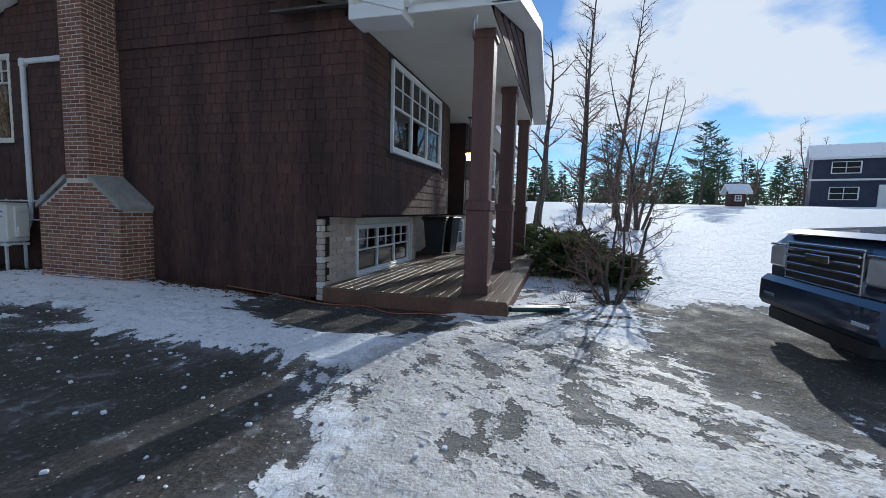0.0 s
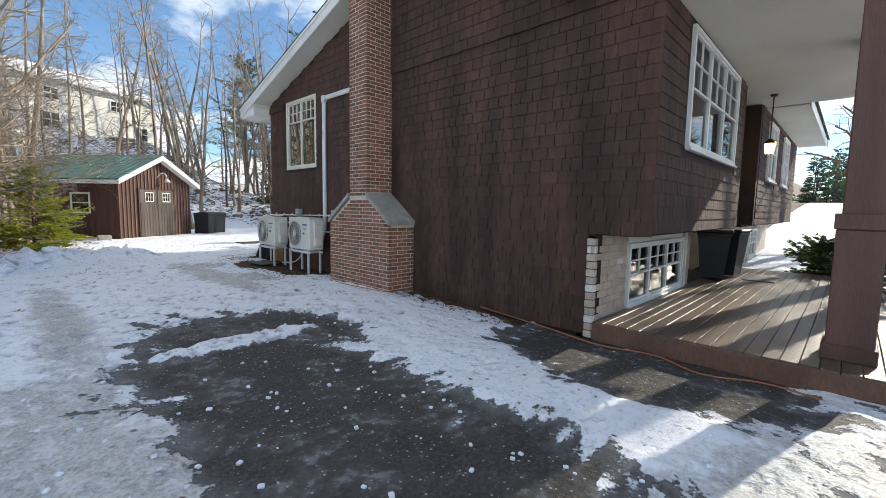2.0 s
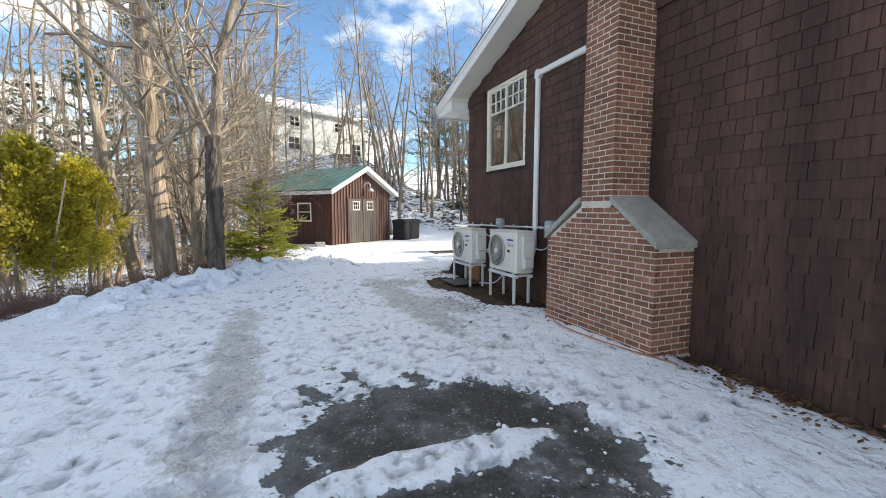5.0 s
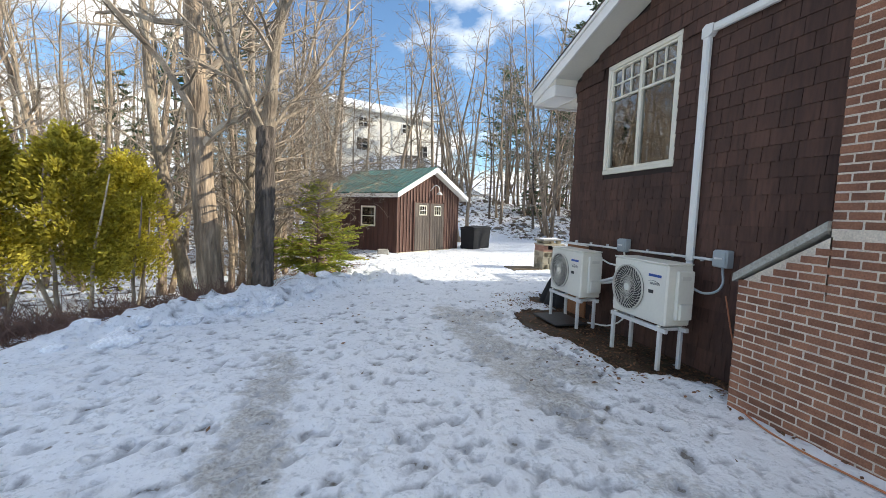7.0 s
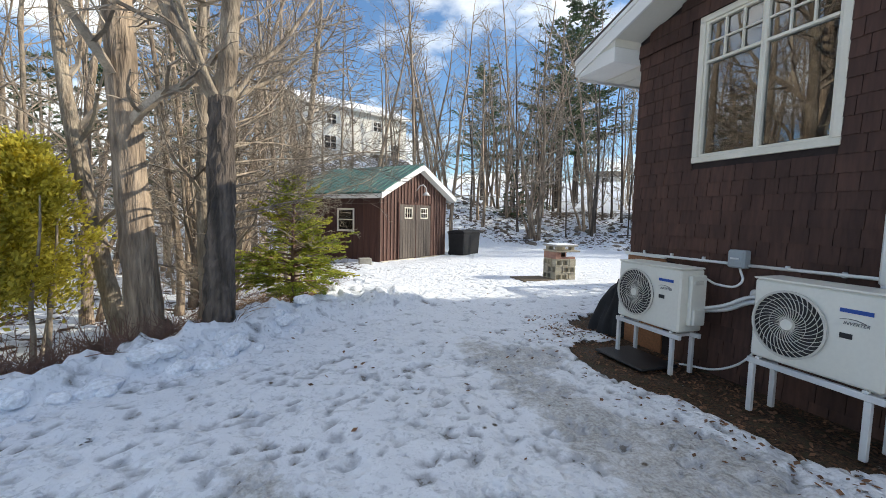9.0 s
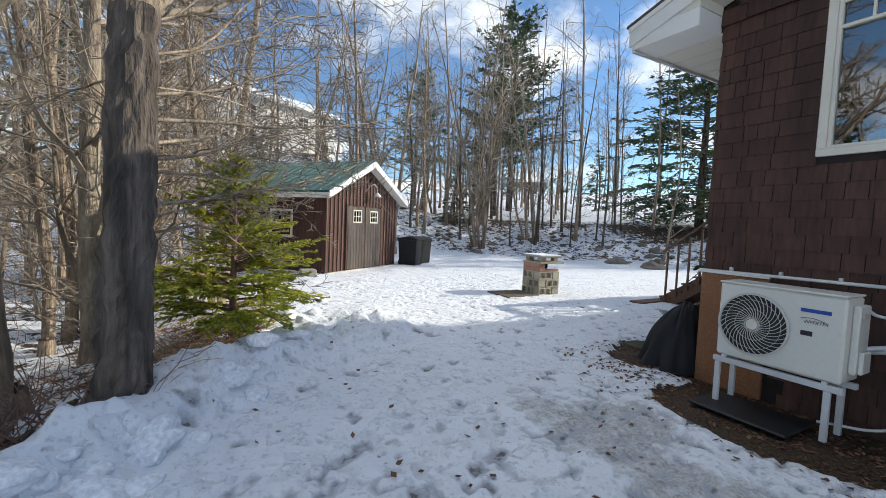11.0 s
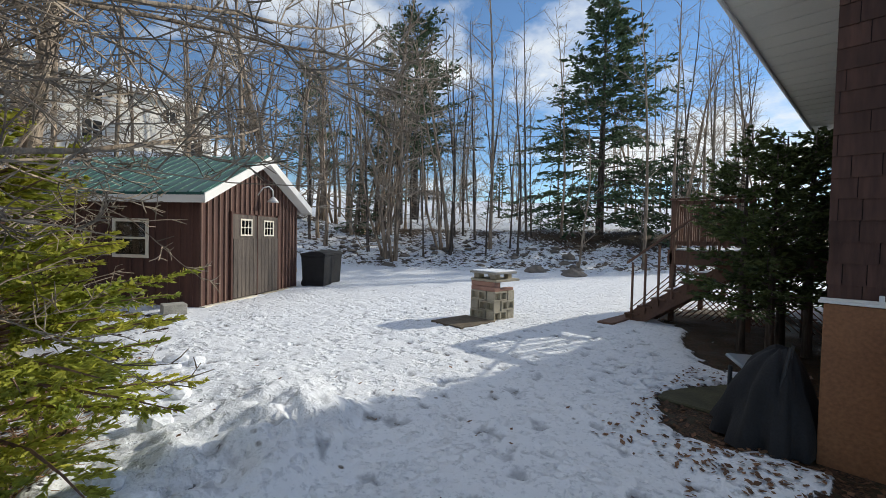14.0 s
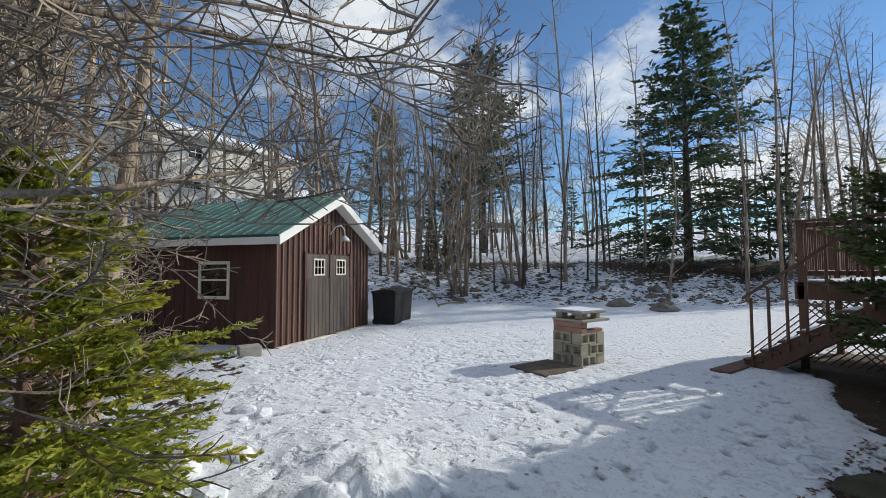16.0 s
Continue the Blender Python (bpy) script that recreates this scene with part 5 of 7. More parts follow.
solid("step_block", Geo().cbox(-2.75, -2.35, 18.75, 19.1, 0.03, 0.25, 0.012), M_CONC, "pale concrete block by the shed corner", "block", kind="")
for m, lb in ((pose(1.85, 21.75, 0.03, 0, 0, 40) @ Matrix.Diagonal((0.8, 0.8, 0.97, 1)), "black lidded cart standing beside the shed"), (pose(2.5, 22.4, 0.03, 0, 0, 30) @ Matrix.Diagonal((0.8, 0.8, 0.97, 1)), "black lidded cart half hidden behind another")):
    cb = thing("garbage_cart", lb, "bin", m, group="carts beside the shed")
    body = Geo()
    v = [(sx * r, sy * r * 1.1, z) for r, z in ((0.38, 0.04), (0.43, 1.0)) for sx, sy in ((-1, -1), (1, -1), (1, 1), (-1, 1))]
    body.add(v, [(3, 2, 1, 0), (4, 5, 6, 7)] + [(i, (i + 1) % 4, (i + 1) % 4 + 4, i + 4) for i in range(4)])
    part("body", body, M_DARK, cb)
    part("rim", Geo().cbox(-0.45, 0.45, -0.49, 0.49, 0.94, 1.0, 0.015), M_DARK, cb)
    part("lid", Geo().prism([(-0.5, 1.005), (0.52, 1.005), (0.5, 1.06), (0.1, 1.13), (-0.35, 1.12), (-0.5, 1.05)], "x", -0.46, 0.46), M_DARK, cb)
    for sx in (-1, 1):
        part("wheel", Geo().disc((sx * 0.34, 0.36, 0.12), (0.06 * sx, 0, 0), 0.12, 1, 16), M_DARK, cb)

# ---- trees ----
def limb(g, rng, p, d, length, r0, r1, n, sides, wob, lift, rough=0.0):
    """A wandering tapered limb; returns its points and directions."""
    pts, dirs, p, d = [Vector(p)], [Vector(d).normalized()], Vector(p), Vector(d).normalized()
    for i in range(n):
        d = (d + Vector((rng.gauss(0, wob), rng.gauss(0, wob), rng.gauss(0, wob) + lift))).normalized()
        p = p + d * (length / n)
        pts.append(p.copy())
        dirs.append(d.copy())
    g.tube(pts, [r0 + (r1 - r0) * (i / n) for i in range(n + 1)], sides, False, rough, rng)
    return pts, dirs


def branch_out(tw, rng, pts, dirs, r, length, level, counts, wob=0.16, lift=0.03, start=0.25, spread=0.9, thin=0.0042, steps=(5, 3, 2)):
    """Side shoots along a limb, and shoots of those, down to twigs."""
    if level >= len(counts):
        return
    n = counts[level]
    for k in range(n):
        t = start + (1 - start) * (k + rng.random()) / n
        i = min(int(t * (len(pts) - 1)), len(pts) - 2)
        f = t * (len(pts) - 1) - i
        p = pts[i].lerp(pts[i + 1], f)
        d = dirs[i]
        side = d.orthogonal().normalized()
        side.rotate(Matrix.Rotation(rng.uniform(0, 2 * math.pi), 3, d))
        nd = (d * rng.uniform(0.35, 0.9) + side * spread * rng.uniform(0.6, 1.2)).normalized()
        nd.z = max(nd.z, -0.2)
        ln = length * rng.uniform(0.55, 1.1) * (1 - 0.55 * t)
        rr = max(r * (1 - 0.6 * t) * 0.5, thin)
        q, e = limb(tw, rng, p, nd, ln, rr, max(rr * 0.35, thin * 0.6), steps[min(level, 2)], 4 if level == 0 else 3, wob, lift)
        branch_out(tw, rng, q, e, rr, ln * 0.62, level + 1, counts, wob * 1.15, lift, 0.15, spread, thin, steps)


def bare_tree(name, label, seed, height, r, counts=(16, 6, 4), bark=M_BARK, twig=M_TWIG, lean=(0, 0), start=0.25, reach=0.3, sides=9, wob=0.05, segs=14, cat="tree", group="bare trees of the wood", twin=0, steps=(4, 2, 1)):
    rng = random.Random(seed)
    ob = thing(name, label, cat, group=group)
    tr, tw = Geo(), Geo()
    for k in range(1 + twin):
        a = rng.uniform(0, 6.28)
        d = Vector((lean[0], lean[1], 1)) if k == 0 else Vector((math.cos(a) * 0.3, math.sin(a) * 0.3, 1))
        p0 = (0, 0, -0.4) if k == 0 else (math.cos(a) * r * 0.8, math.sin(a) * r * 0.8, -0.4)
        sc = 1 if k == 0 else rng.uniform(0.65, 0.9)
        pts, dirs = limb(tr, rng, p0, d, height * sc, r * sc, r * 0.12, segs, sides, wob * (14 / segs) ** 0.5, 0.03, 0.09)
        if k == 0:
            tr.tube([(0, 0, -0.4), (0, 0, 0.05), (0, 0, 0.35)], [r * 1.35, r * 1.15, r * 0.99], sides, False, 0.14, rng)
        branch_out(tw, rng, pts, dirs, r * 0.75 * sc, height * reach * sc, 0, counts, start=start, steps=steps)
    part("trunk", tr, bark, ob, "", True)
    tagged(part("crown", tw, twig, ob), kind="stuff")
    return ob


def conifer(name, label, seed, height, radius, needles=M_SPRUCE, step=0.3, per=6, shoots=9, leafs=3, size=0.3, droop=-0.12, bare=0.08, bark=M_BARK, group="", power=0.85, gap=0.0):
    """A trunk with whorls of boughs, each bough hung with many small sprays of needles."""
    rng = random.Random(seed)
    ob = thing(name, label, "conifer", group=group)
    tr, cr, bo = Geo(), Geo(), Geo()
    tr.tube([(0, 0, -0.3), (0, 0, height * 0.3), (rng.uniform(-.1, .1), 0, height * 0.98)], [height * 0.016 + 0.02, height * 0.012 + 0.012, 0.01], 8, True)
    z = height * bare
    while z < height * 0.985:
        t = z / height
        for k in range(per):
            if rng.random() < gap:
                continue
            a = rng.uniform(0, 2 * math.pi)
            ln = radius * (1 - t) ** power * rng.uniform(0.45, 1.25) + 0.06
            d = Vector((math.cos(a), math.sin(a), rng.uniform(0.0, 0.22) + 0.5 * t))
            pts, dirs = limb(bo, rng, (0, 0, z + rng.uniform(-step, step) * 0.4), d, ln, 0.006 + ln * 0.008, 0.003, 4, 3, 0.06, droop * (1 - t))
            m = max(3, int(shoots * ln / radius + 2))
            for j in range(m):
                u = 0.18 + 0.82 * (j + rng.random()) / m
                i = min(int(u * 4), 3)
                p = pts[i].lerp(pts[i + 1], u * 4 - i)
                fwd = dirs[i]
                lat = fwd.cross(Vector((0, 0, 1))).normalized()
                s = rng.choice((-1, 1))
                e0 = (fwd * rng.uniform(0.4, 1.0) + lat * s * rng.uniform(0.4, 1.0) + Vector((0, 0, rng.uniform(-0.35, 0.1)))).normalized()
                reach, p0 = 0.42 * ln * (1 - u) + 0.25 * size, p
                for q in range(leafs):
                    p = p0 + e0 * (reach * (q + rng.random()) / leafs)
                    e = (e0 + Vector((rng.gauss(0, 0.4), rng.gauss(0, 0.4), rng.gauss(0, 0.25)))).normalized()
                    w = e.cross(Vector((rng.gauss(0, 1), rng.gauss(0, 1), rng.gauss(0, 1)))).normalized()
                    L = size * rng.uniform(0.6, 1.2) * (1.15 - 0.5 * u)
                    W = L * rng.uniform(0.13, 0.25)
                    o = len(cr.v)
                    cr.v.extend([tuple(p), tuple(p + e * L * 0.45 + w * W), tuple(p + e * L), tuple(p + e * L * 0.4 - w * W)])
                    cr.f.extend([(o, o + 1, o + 2), (o, o + 2, o + 3)])
        z += step * rng.uniform(0.8, 1.2)
    part("trunk", tr, bark, ob, "", True)
    tagged(part("branchwork", bo, bark, ob), kind="stuff")
    tagged(part("crown", cr, needles, ob), kind="stuff")
    return ob


def cedar(name, label, seed, height, radius, material=M_CEDAR, n=24000, size=0.1, group="", stems=3, low=0.2):
    """Several stems carrying flattened sprays in uneven clumps."""
    rng = random.Random(seed)
    ob = thing(name, label, "conifer", group=group)
    tr, cr = Geo(), Geo()
    for k in range(stems):
        a = rng.uniform(0, 6.28)
        limb(tr, rng, (0.15 * math.cos(a), 0.15 * math.sin(a), -0.3), (0.25 * math.cos(a), 0.25 * math.sin(a), 1), height * 0.9, 0.05, 0.012, 7, 6, 0.07, 0.06)
    clumps = []
    for k in range(150):
        t = rng.random() ** 0.9
        rr = radius * (1 - t * 0.8) * rng.uniform(0.15, 1.15) * smooth(-0.3, 0.2, t)
        a = rng.uniform(0, 6.28)
        clumps.append((Vector((rr * math.cos(a), rr * math.sin(a), height * (low + (1 - low) * t))), rng.uniform(0.14, 0.4) * (1 - 0.4 * t)))
    for k in range(n):
        c, cr_r = rng.choice(clumps)
        p = c + Vector((rng.gauss(0, 0.42), rng.gauss(0, 0.42), rng.gauss(0, 0.55))) * cr_r
        out = Vector((p.x, p.y, 0)).normalized() if p.xy.length > 0.01 else Vector((1, 0, 0))
        e = (out * rng.uniform(0.2, 1) + Vector((rng.gauss(0, .4), rng.gauss(0, .4), rng.uniform(0.0, 1.0)))).normalized()
        w = e.cross(Vector((rng.gauss(0, 1), rng.gauss(0, 1), rng.gauss(0, 1)))).normalized()
        L = size * rng.uniform(0.5, 1.2)
        W = L * rng.uniform(0.16, 0.3)
        o = len(cr.v)
        cr.v.extend([tuple(p), tuple(p + e * L * 0.5 + w * W), tuple(p + e * L), tuple(p + e * L * 0.45 - w * W)])
        cr.f.extend([(o, o + 1, o + 2), (o, o + 2, o + 3)])
    part("trunk", tr, M_TWIG, ob, "", True)
    part("crown", cr, material, ob)
    return ob


def at(ob, x, y, rz=0.0, s=1.0, sink=0.0):
    ob.matrix_basis = pose(x, y, gz(x, y) - sink, 0, 0, rz) @ Matrix.Diagonal((s, s, s, 1))
    return ob


# the two big trunks beside the yard
ta = at(bare_tree("maple", "tall mature tree with furrowed grey-brown bark", 11, 15, 0.235, (22, 8, 5), M_BARK, M_TWIG, (-0.055, 0.0), 0.22, 0.27, 22, 0.014, 60, steps=(6, 4, 2), group="big trees by the yard"), -6.5, 11.65)
rng = random.Random(21)
tbo = thing("maple", "forked shaggy tree, trunk coloured dark for house shade, limbs pale for sun", "tree", group="big trees by the yard")
tr, tw = Geo(), Geo()
pts, dirs = limb(tr, rng, (0, 0, -0.3), (0.02, 0.02, 1), 3.5, 0.185, 0.15, 34, 20, 0.01, 0.005, 0.15)
tr.tube([(0, 0, -0.3), (0, 0, 0.08), (0, 0, 0.35)], [0.26, 0.22, 0.185], 14, False, 0.12, rng)
# Trunk coloured darker than the limbs, for house shade below the fork.
part("trunk", tr, M_BARKDARK, tbo, "shaggy bark coloured dark for the house shade")
fork = pts[-1]
for d, L, r in (((-0.62, 0.1, 0.8), 4.6, 0.105), ((0.16, -0.02, 1), 5.2, 0.125), ((0.6, 0.3, 0.75), 3.4, 0.036), ((-0.25, -0.65, 0.75), 3.6, 0.04), ((0.35, 0.85, 0.55), 4.2, 0.04), ((0.1, 1.0, 0.55), 3.6, 0.025)):
    lim = Geo()
    q, e = limb(lim, rng, fork - Vector((0, 0, 0.12)), d, L, r, r * 0.35, 9, 9, 0.11, 0.05, 0.06)
    part("limb", lim, M_BARKPALE, tbo, "smooth limb coloured pale as sunlit", True)
    branch_out(tw, rng, q, e, r * 0.8, L * 0.45, 0, (12, 7, 4), 0.18, 0.04, 0.2)
for hz, d, L in ((1.9, (0.4, 0.9, 0.28), 3.2), (2.3, (0.25, 0.95, 0.3), 4.0), (2.7, (0.7, 0.7, 0.3), 3.0), (2.6, (-0.2, 1.0, 0.35), 3.4), (3.0, (0.6, 0.75, 0.5), 3.4), (2.1, (0.5, 0.85, 0.3), 3.2), (1.45, (0.6, 0.8, 0.12), 3.2), (1.7, (0.75, 0.65, 0.1), 3.4), (1.95, (0.85, 0.52, 0.1), 3.5), (2.15, (0.68, 0.72, 0.1), 3.7), (2.35, (0.8, 0.6, 0.08), 3.9), (2.6, (0.72, 0.7, 0.04), 4.0), (1.6, (0.9, 0.45, 0.14), 3.0), (2.05, (0.92, 0.4, 0.16), 3.3), (2.5, (0.88, 0.5, 0.14), 3.8), (2.8, (0.8, 0.62, 0.1), 4.2)):
    lim = Geo()
    q, e = limb(lim, rng, (0.03, 0.03, hz), (d[0] * 0.85 + rng.gauss(0, 0.06), d[1] + rng.gauss(0, 0.06), d[2] + rng.uniform(-0.06, 0.26)), L * rng.uniform(0.7, 1.0), rng.uniform(0.009, 0.018), 0.004, 11, 6, 0.11, 0.01)
    part("limb", lim, M_BARKPALE, tbo, "smooth limb coloured pale as sunlit", True)
    branch_out(tw, rng, q, e, 0.011, L * 0.45, 0, (11, 6, 3), 0.17, 0.02, 0.2)
tagged(part("crown", tw, M_TWIG, tbo), kind="stuff")
at(tbo, -5.5, 10.8)

at(bare_tree("maple", "mature tree leaning away over the snow with pale bark", 23, 11.5, 0.165, (17, 7, 4), M_BARKPALE, M_TWIG, (-0.30, 0.06), 0.2, 0.3, 14, 0.022, 36, steps=(6, 4, 2), group="big trees by the yard"), -7.47, 13.7)
at(bare_tree("maple", "upright tree with flaking pale bark behind the forked one", 24, 12, 0.14, (17, 7, 4), M_BARKPALE, M_TWIG, (-0.02, 0.03), 0.16, 0.3, 14, 0.02, 36, steps=(6, 4, 2), group="big trees by the yard"), -6.25, 13.9)
at(bare_tree("birch", "pale birch with two stems rising beside the shed", 25, 11, 0.12, (16, 7, 4), M_BARKPALE, M_TWIG, (0.03, 0.02), 0.25, 0.28, 12, 0.02, 30, steps=(6, 4, 2), group="pale trees by the shed", twin=1), -4.75, 16.8)

# low spreading tree with many fine twigs in front of the shed
ltree = bare_tree("birch", "leaning birch with a mass of fine sunlit twigs", 35, 7.5, 0.085, (20, 7, 3), M_BARKPALE, M_TWIG, (0.1, 0.03), 0.1, 0.42, 8, 0.06, steps=(6, 4, 2), group="pale trees by the shed", twin=2)
at(ltree, -6.1, 14.6, 30, 0.85)
at(copy_thing(ltree, Matrix()), -6.3, 17.0, 160, 1.1)
at(copy_thing(ltree, Matrix()), -5.4, 18.2, 250, 0.8)

wood = [
    bare_tree("maple", "slender bare tree of the wood", 41, 12, 0.11, (18, 7, 3), M_BARK, M_TWIG, (0.05, 0), 0.2, 0.26, 7),
    bare_tree("maple", "leaning bare tree of the wood", 42, 11, 0.10, (18, 7, 3), M_BARKPALE, M_TWIG, (-0.22, 0.05), 0.15, 0.28, 7, 0.07),
    bare_tree("maple", "bare tree with two stems in the wood", 43, 13, 0.12, (16, 7, 3), M_BARK, M_TWIG, (0.1, 0.1), 0.2, 0.26, 7, 0.05, twin=1),
    bare_tree("birch", "pale-barked slim bare tree of the wood", 44, 10, 0.07, (18, 7, 3), M_BARKPALE, M_TWIG, (0.0, -0.1), 0.15, 0.26, 6, 0.05),
    bare_tree("sapling", "thin bare sapling of the wood", 45, 6.0, 0.028, (18, 6, 3), M_TWIG, M_TWIG, (0.05, 0.05), 0.1, 0.32, 5, 0.06),
    bare_tree("birch", "tall thin bare tree with a high crown", 46, 16, 0.10, (18, 7, 3), M_BARK, M_TWIG, (0.02, -0.02), 0.4, 0.2, 7, 0.025),
]
for ob in wood:
    at(ob, -30 - random.random() * 4, 30 + random.random() * 6)
frng = random.Random(77)
spots = [(-8.9, 15.6, 2, 60, 1), (-7.2, 17.0, 0, 20, 1), (-11.6, 14.2, 0, 140, 1),
         (-5.2, 19.8, 5, 40, 0.95), (-1.5, 25.2, 2, 0, 1.05), (0.4, 24.6, 5, 70, 1.0), (2.3, 25.6, 2, 100, 1.1), (3.0, 26.2, 0, 190, 1.1), (-4.2, 27, 5, 10, 1.0), (-2.8, 24.6, 3, 220, 1.3),
         (13.7, 33.8, 3, 15, 0.9), (18.8, 31.2, 4, 10, 1.2), (18.5, 31.6, 4, 70, 1.35), (19.2, 31.0, 4, 150, 1.3), (24, 37, 5, 0, 1.1), (27, 33, 5, 90, 1.05), (29, 30, 5, 180, 1.1), (31, 24, 2, 90, 1.1), (33, 21, 5, 33, 1.1), (36, 20, 0, 80, 1.2), (30, 17, 5, 12, 1.0), (34, 15.5, 2, 77, 1.05), (22, 39, 5, 50, 1.2), (12, 41, 5, 99, 1.1), (40, 26, 5, 140, 1.2), (15, 44, 0, 10, 1.2)]
for k in range(58):
    x, y = frng.uniform(-30, -7.4), frng.uniform(9.5, 42)
    if bank_side(x, y) > -2.2 or (-12 < x and y < 14) or (x + 8) ** 2 + (y - 12) ** 2 < 6 or (abs(x + 9.5) < 1.6 and abs(y - 13.3) < 1.5):
        continue
    spots.append((x, y, frng.choice((0, 1, 2, 3, 3, 4, 5)), frng.uniform(0, 360), frng.uniform(0.75, 1.2)))
for k in range(30):
    x, y = frng.uniform(-17, -5.5), frng.uniform(13.5, 30)
    if bank_side(x, y) < -1.6 and not (-13 < x < -6.5 and y < 15):
        spots.append((x, y, 4, frng.uniform(0, 360), frng.uniform(0.7, 1.3)))
for k in range(46):
    x, y = frng.uniform(-17, -5.8), frng.uniform(15, 31)
    if bank_side(x, y) < -2.0:
        spots.append((x, y, frng.choice((0, 1, 2, 3, 3)), frng.uniform(0, 360), frng.uniform(0.7, 1.1)))
for k in range(30):
    x, y, kind, turn, size = frng.uniform(-7, 16), frng.uniform(31, 46), frng.choice((0, 2, 5, 5)), frng.uniform(0, 360), frng.uniform(0.8, 1.25)
    if not -4 < x < 3.5:
        spots.append((x, y, kind, turn, size))
for k in range(34):
    spots.append((frng.uniform(14, 56), frng.uniform(18, 56), frng.choice((0, 3, 5, 5, 5)), frng.uniform(0, 360), frng.uniform(0.8, 1.2)))
for x, y, k, rz, s in spots:
    if (x + y) * 0.7071 < 25 and x > 5:
        continue
    at(copy_thing(wood[k], Matrix()), x, y, rz, s)

for x, y, kind, size in ((19.6, 17.3, 5, 1.0), (21.5, 16.4, 0, 1.05), (23.5, 16.3, 3, 1.2), (25.6, 15.6, 5, 0.9), (22.4, 17.9, 2, 0.95), (27.5, 16.8, 0, 1.0)):
    at(copy_thing(wood[kind], Matrix()), x, y, frng.uniform(0, 360), size)

for k in range(26):
    x, y = frng.uniform(3.6, 13), frng.uniform(26, 40)
    if (x + y) * 0.7071 > 25:
        at(copy_thing(wood[frng.choice((0, 2, 2, 3))], Matrix()), x, y, frng.uniform(0, 360), frng.uniform(0.8, 1.15))
for x, y, kind, size in ((-3.1, 33.5, 3, 1.1), (-1.2, 36.0, 0, 1.0), (0.6, 33.0, 5, 0.95), (2.2, 37.5, 2, 1.0), (-0.4, 30.2, 3, 1.2), (1.6, 29.4, 0, 0.95)):
    at(copy_thing(wood[kind], Matrix()), x, y, frng.uniform(0, 360), size)

# slim trunks crowding the slope behind the yard
slim = bare_tree("aspen", "slim dark bare tree on the snowy slope", 47, 13, 0.085, (24, 8), M_BARKDARK, M_TWIG, (0.03, 0.02), 0.12, 0.2, 6, 0.03, group="slim trees on the slope")
at(slim, 6.2, 31.5)
for k in range(78):
    u, w = frng.uniform(26.5, 37), frng.uniform(-16, 26)
    x, y = (u + w) * 0.7071, (u - w) * 0.7071
    if y < 15 or (x - 22.9) ** 2 + (y - 23) ** 2 < 9:
        continue
    at(copy_thing(slim, Matrix()), x, y, frng.uniform(0, 360), frng.uniform(0.5, 1.15))

# conifers
young = at(conifer("young_spruce", "small yellow-green sunlit spruce at the yard's edge", 5, 2.35, 1.4, M_YOUNG, 0.11, 7, 24, 30, 0.064, -0.09, 0.13, M_REDTWIG, "", 0.6), -4.65, 13.2)
c1 = cedar("cedar", "yellow-green cedar with bare lower stems", 61, 3.7, 1.25, group="cedars in the wood", low=0.28)
at(c1, -9.1, 12.15)
at(copy_thing(c1, Matrix()), -8.4, 12.8, 110, 0.9)
at(copy_thing(c1, Matrix()), -10.5, 11.9, 200, 1.1)
at(copy_thing(c1, Matrix()), -10.4, 10.8, 60, 1.0)
at(copy_thing(c1, Matrix()), -11.9, 12.8, 300, 1.15)
big = conifer("spruce", "tall dark spruce with open tiered boughs", 6, 16.5, 6.9, M_SPRUCE, 0.40, 7, 20, 10, 0.40, -0.16, 0.06, M_BARKDARK, "conifers on the slope", 0.7, 0.2)
at(big, 22.9, 23.0)
pine = conifer("pine", "dark pine with a ragged crown and bare lower trunk", 7, 18, 6.2, M_SPRUCE, 0.5, 5, 18, 10, 0.42, 0.02, 0.26, M_BARKDARK, "conifers on the slope", 0.42, 0.24)
at(pine, 19.1, 38.2)
at(copy_thing(pine, Matrix()), 15.5, 35.6, 90, 0.85)
small = conifer("spruce", "young dark spruce on the slope", 8, 6, 1.9, M_SPRUCE, 0.4, 5, 10, 6, 0.27, -0.1, 0.05, M_BARKDARK, "conifers on the slope")
at(small, 14.0, 36.5)
for x, y, s, r in ((24.5, 18.8, 1.15, 0), (27.0, 16.4, 0.9, 40), (31, 20, 0.8, 90), (9.8, 32.2, 0.7, 10), (25.0, 30, 0.45, 30), (21.0, 26.4, 0.35, 70), (-12, 38, 1.6, 30), (-15, 35, 1.9, 60), (-16.5, 30.5, 1.5, 12), (-20, 24, 1.7, 80), (-24, 17, 1.8, 10), (28, 36, 1.0, 35)):
    at(copy_thing(small, Matrix()), x, y, r, s)
for x, y, s, r in ((-14, 46, 0.9, 30), (14, 48, 0.8, 10)):
    at(copy_thing(pine, Matrix()), x, y, r, s)
# dark hemlocks against the rear deck
hem = conifer("hemlock", "dark shaded evergreen growing against the rear deck", 9, 3.2, 1.15, M_HEMLOCK, 0.2, 6, 16, 11, 0.11, -0.03, 0.24, M_BARKDARK, "evergreens by the rear deck", 0.35, 0.28)
at(hem, 3.55, 10.95)
at(copy_thing(hem, Matrix()), 3.3, 10.55, 120, 0.95)
at(copy_thing(hem, Matrix()), 4.5, 10.6, 220, 1.1)
at(copy_thing(hem, Matrix()), 3.9, 10.2, 75, 1.05)
at(copy_thing(hem, Matrix()), 5.6, 10.4, 160, 1.15)

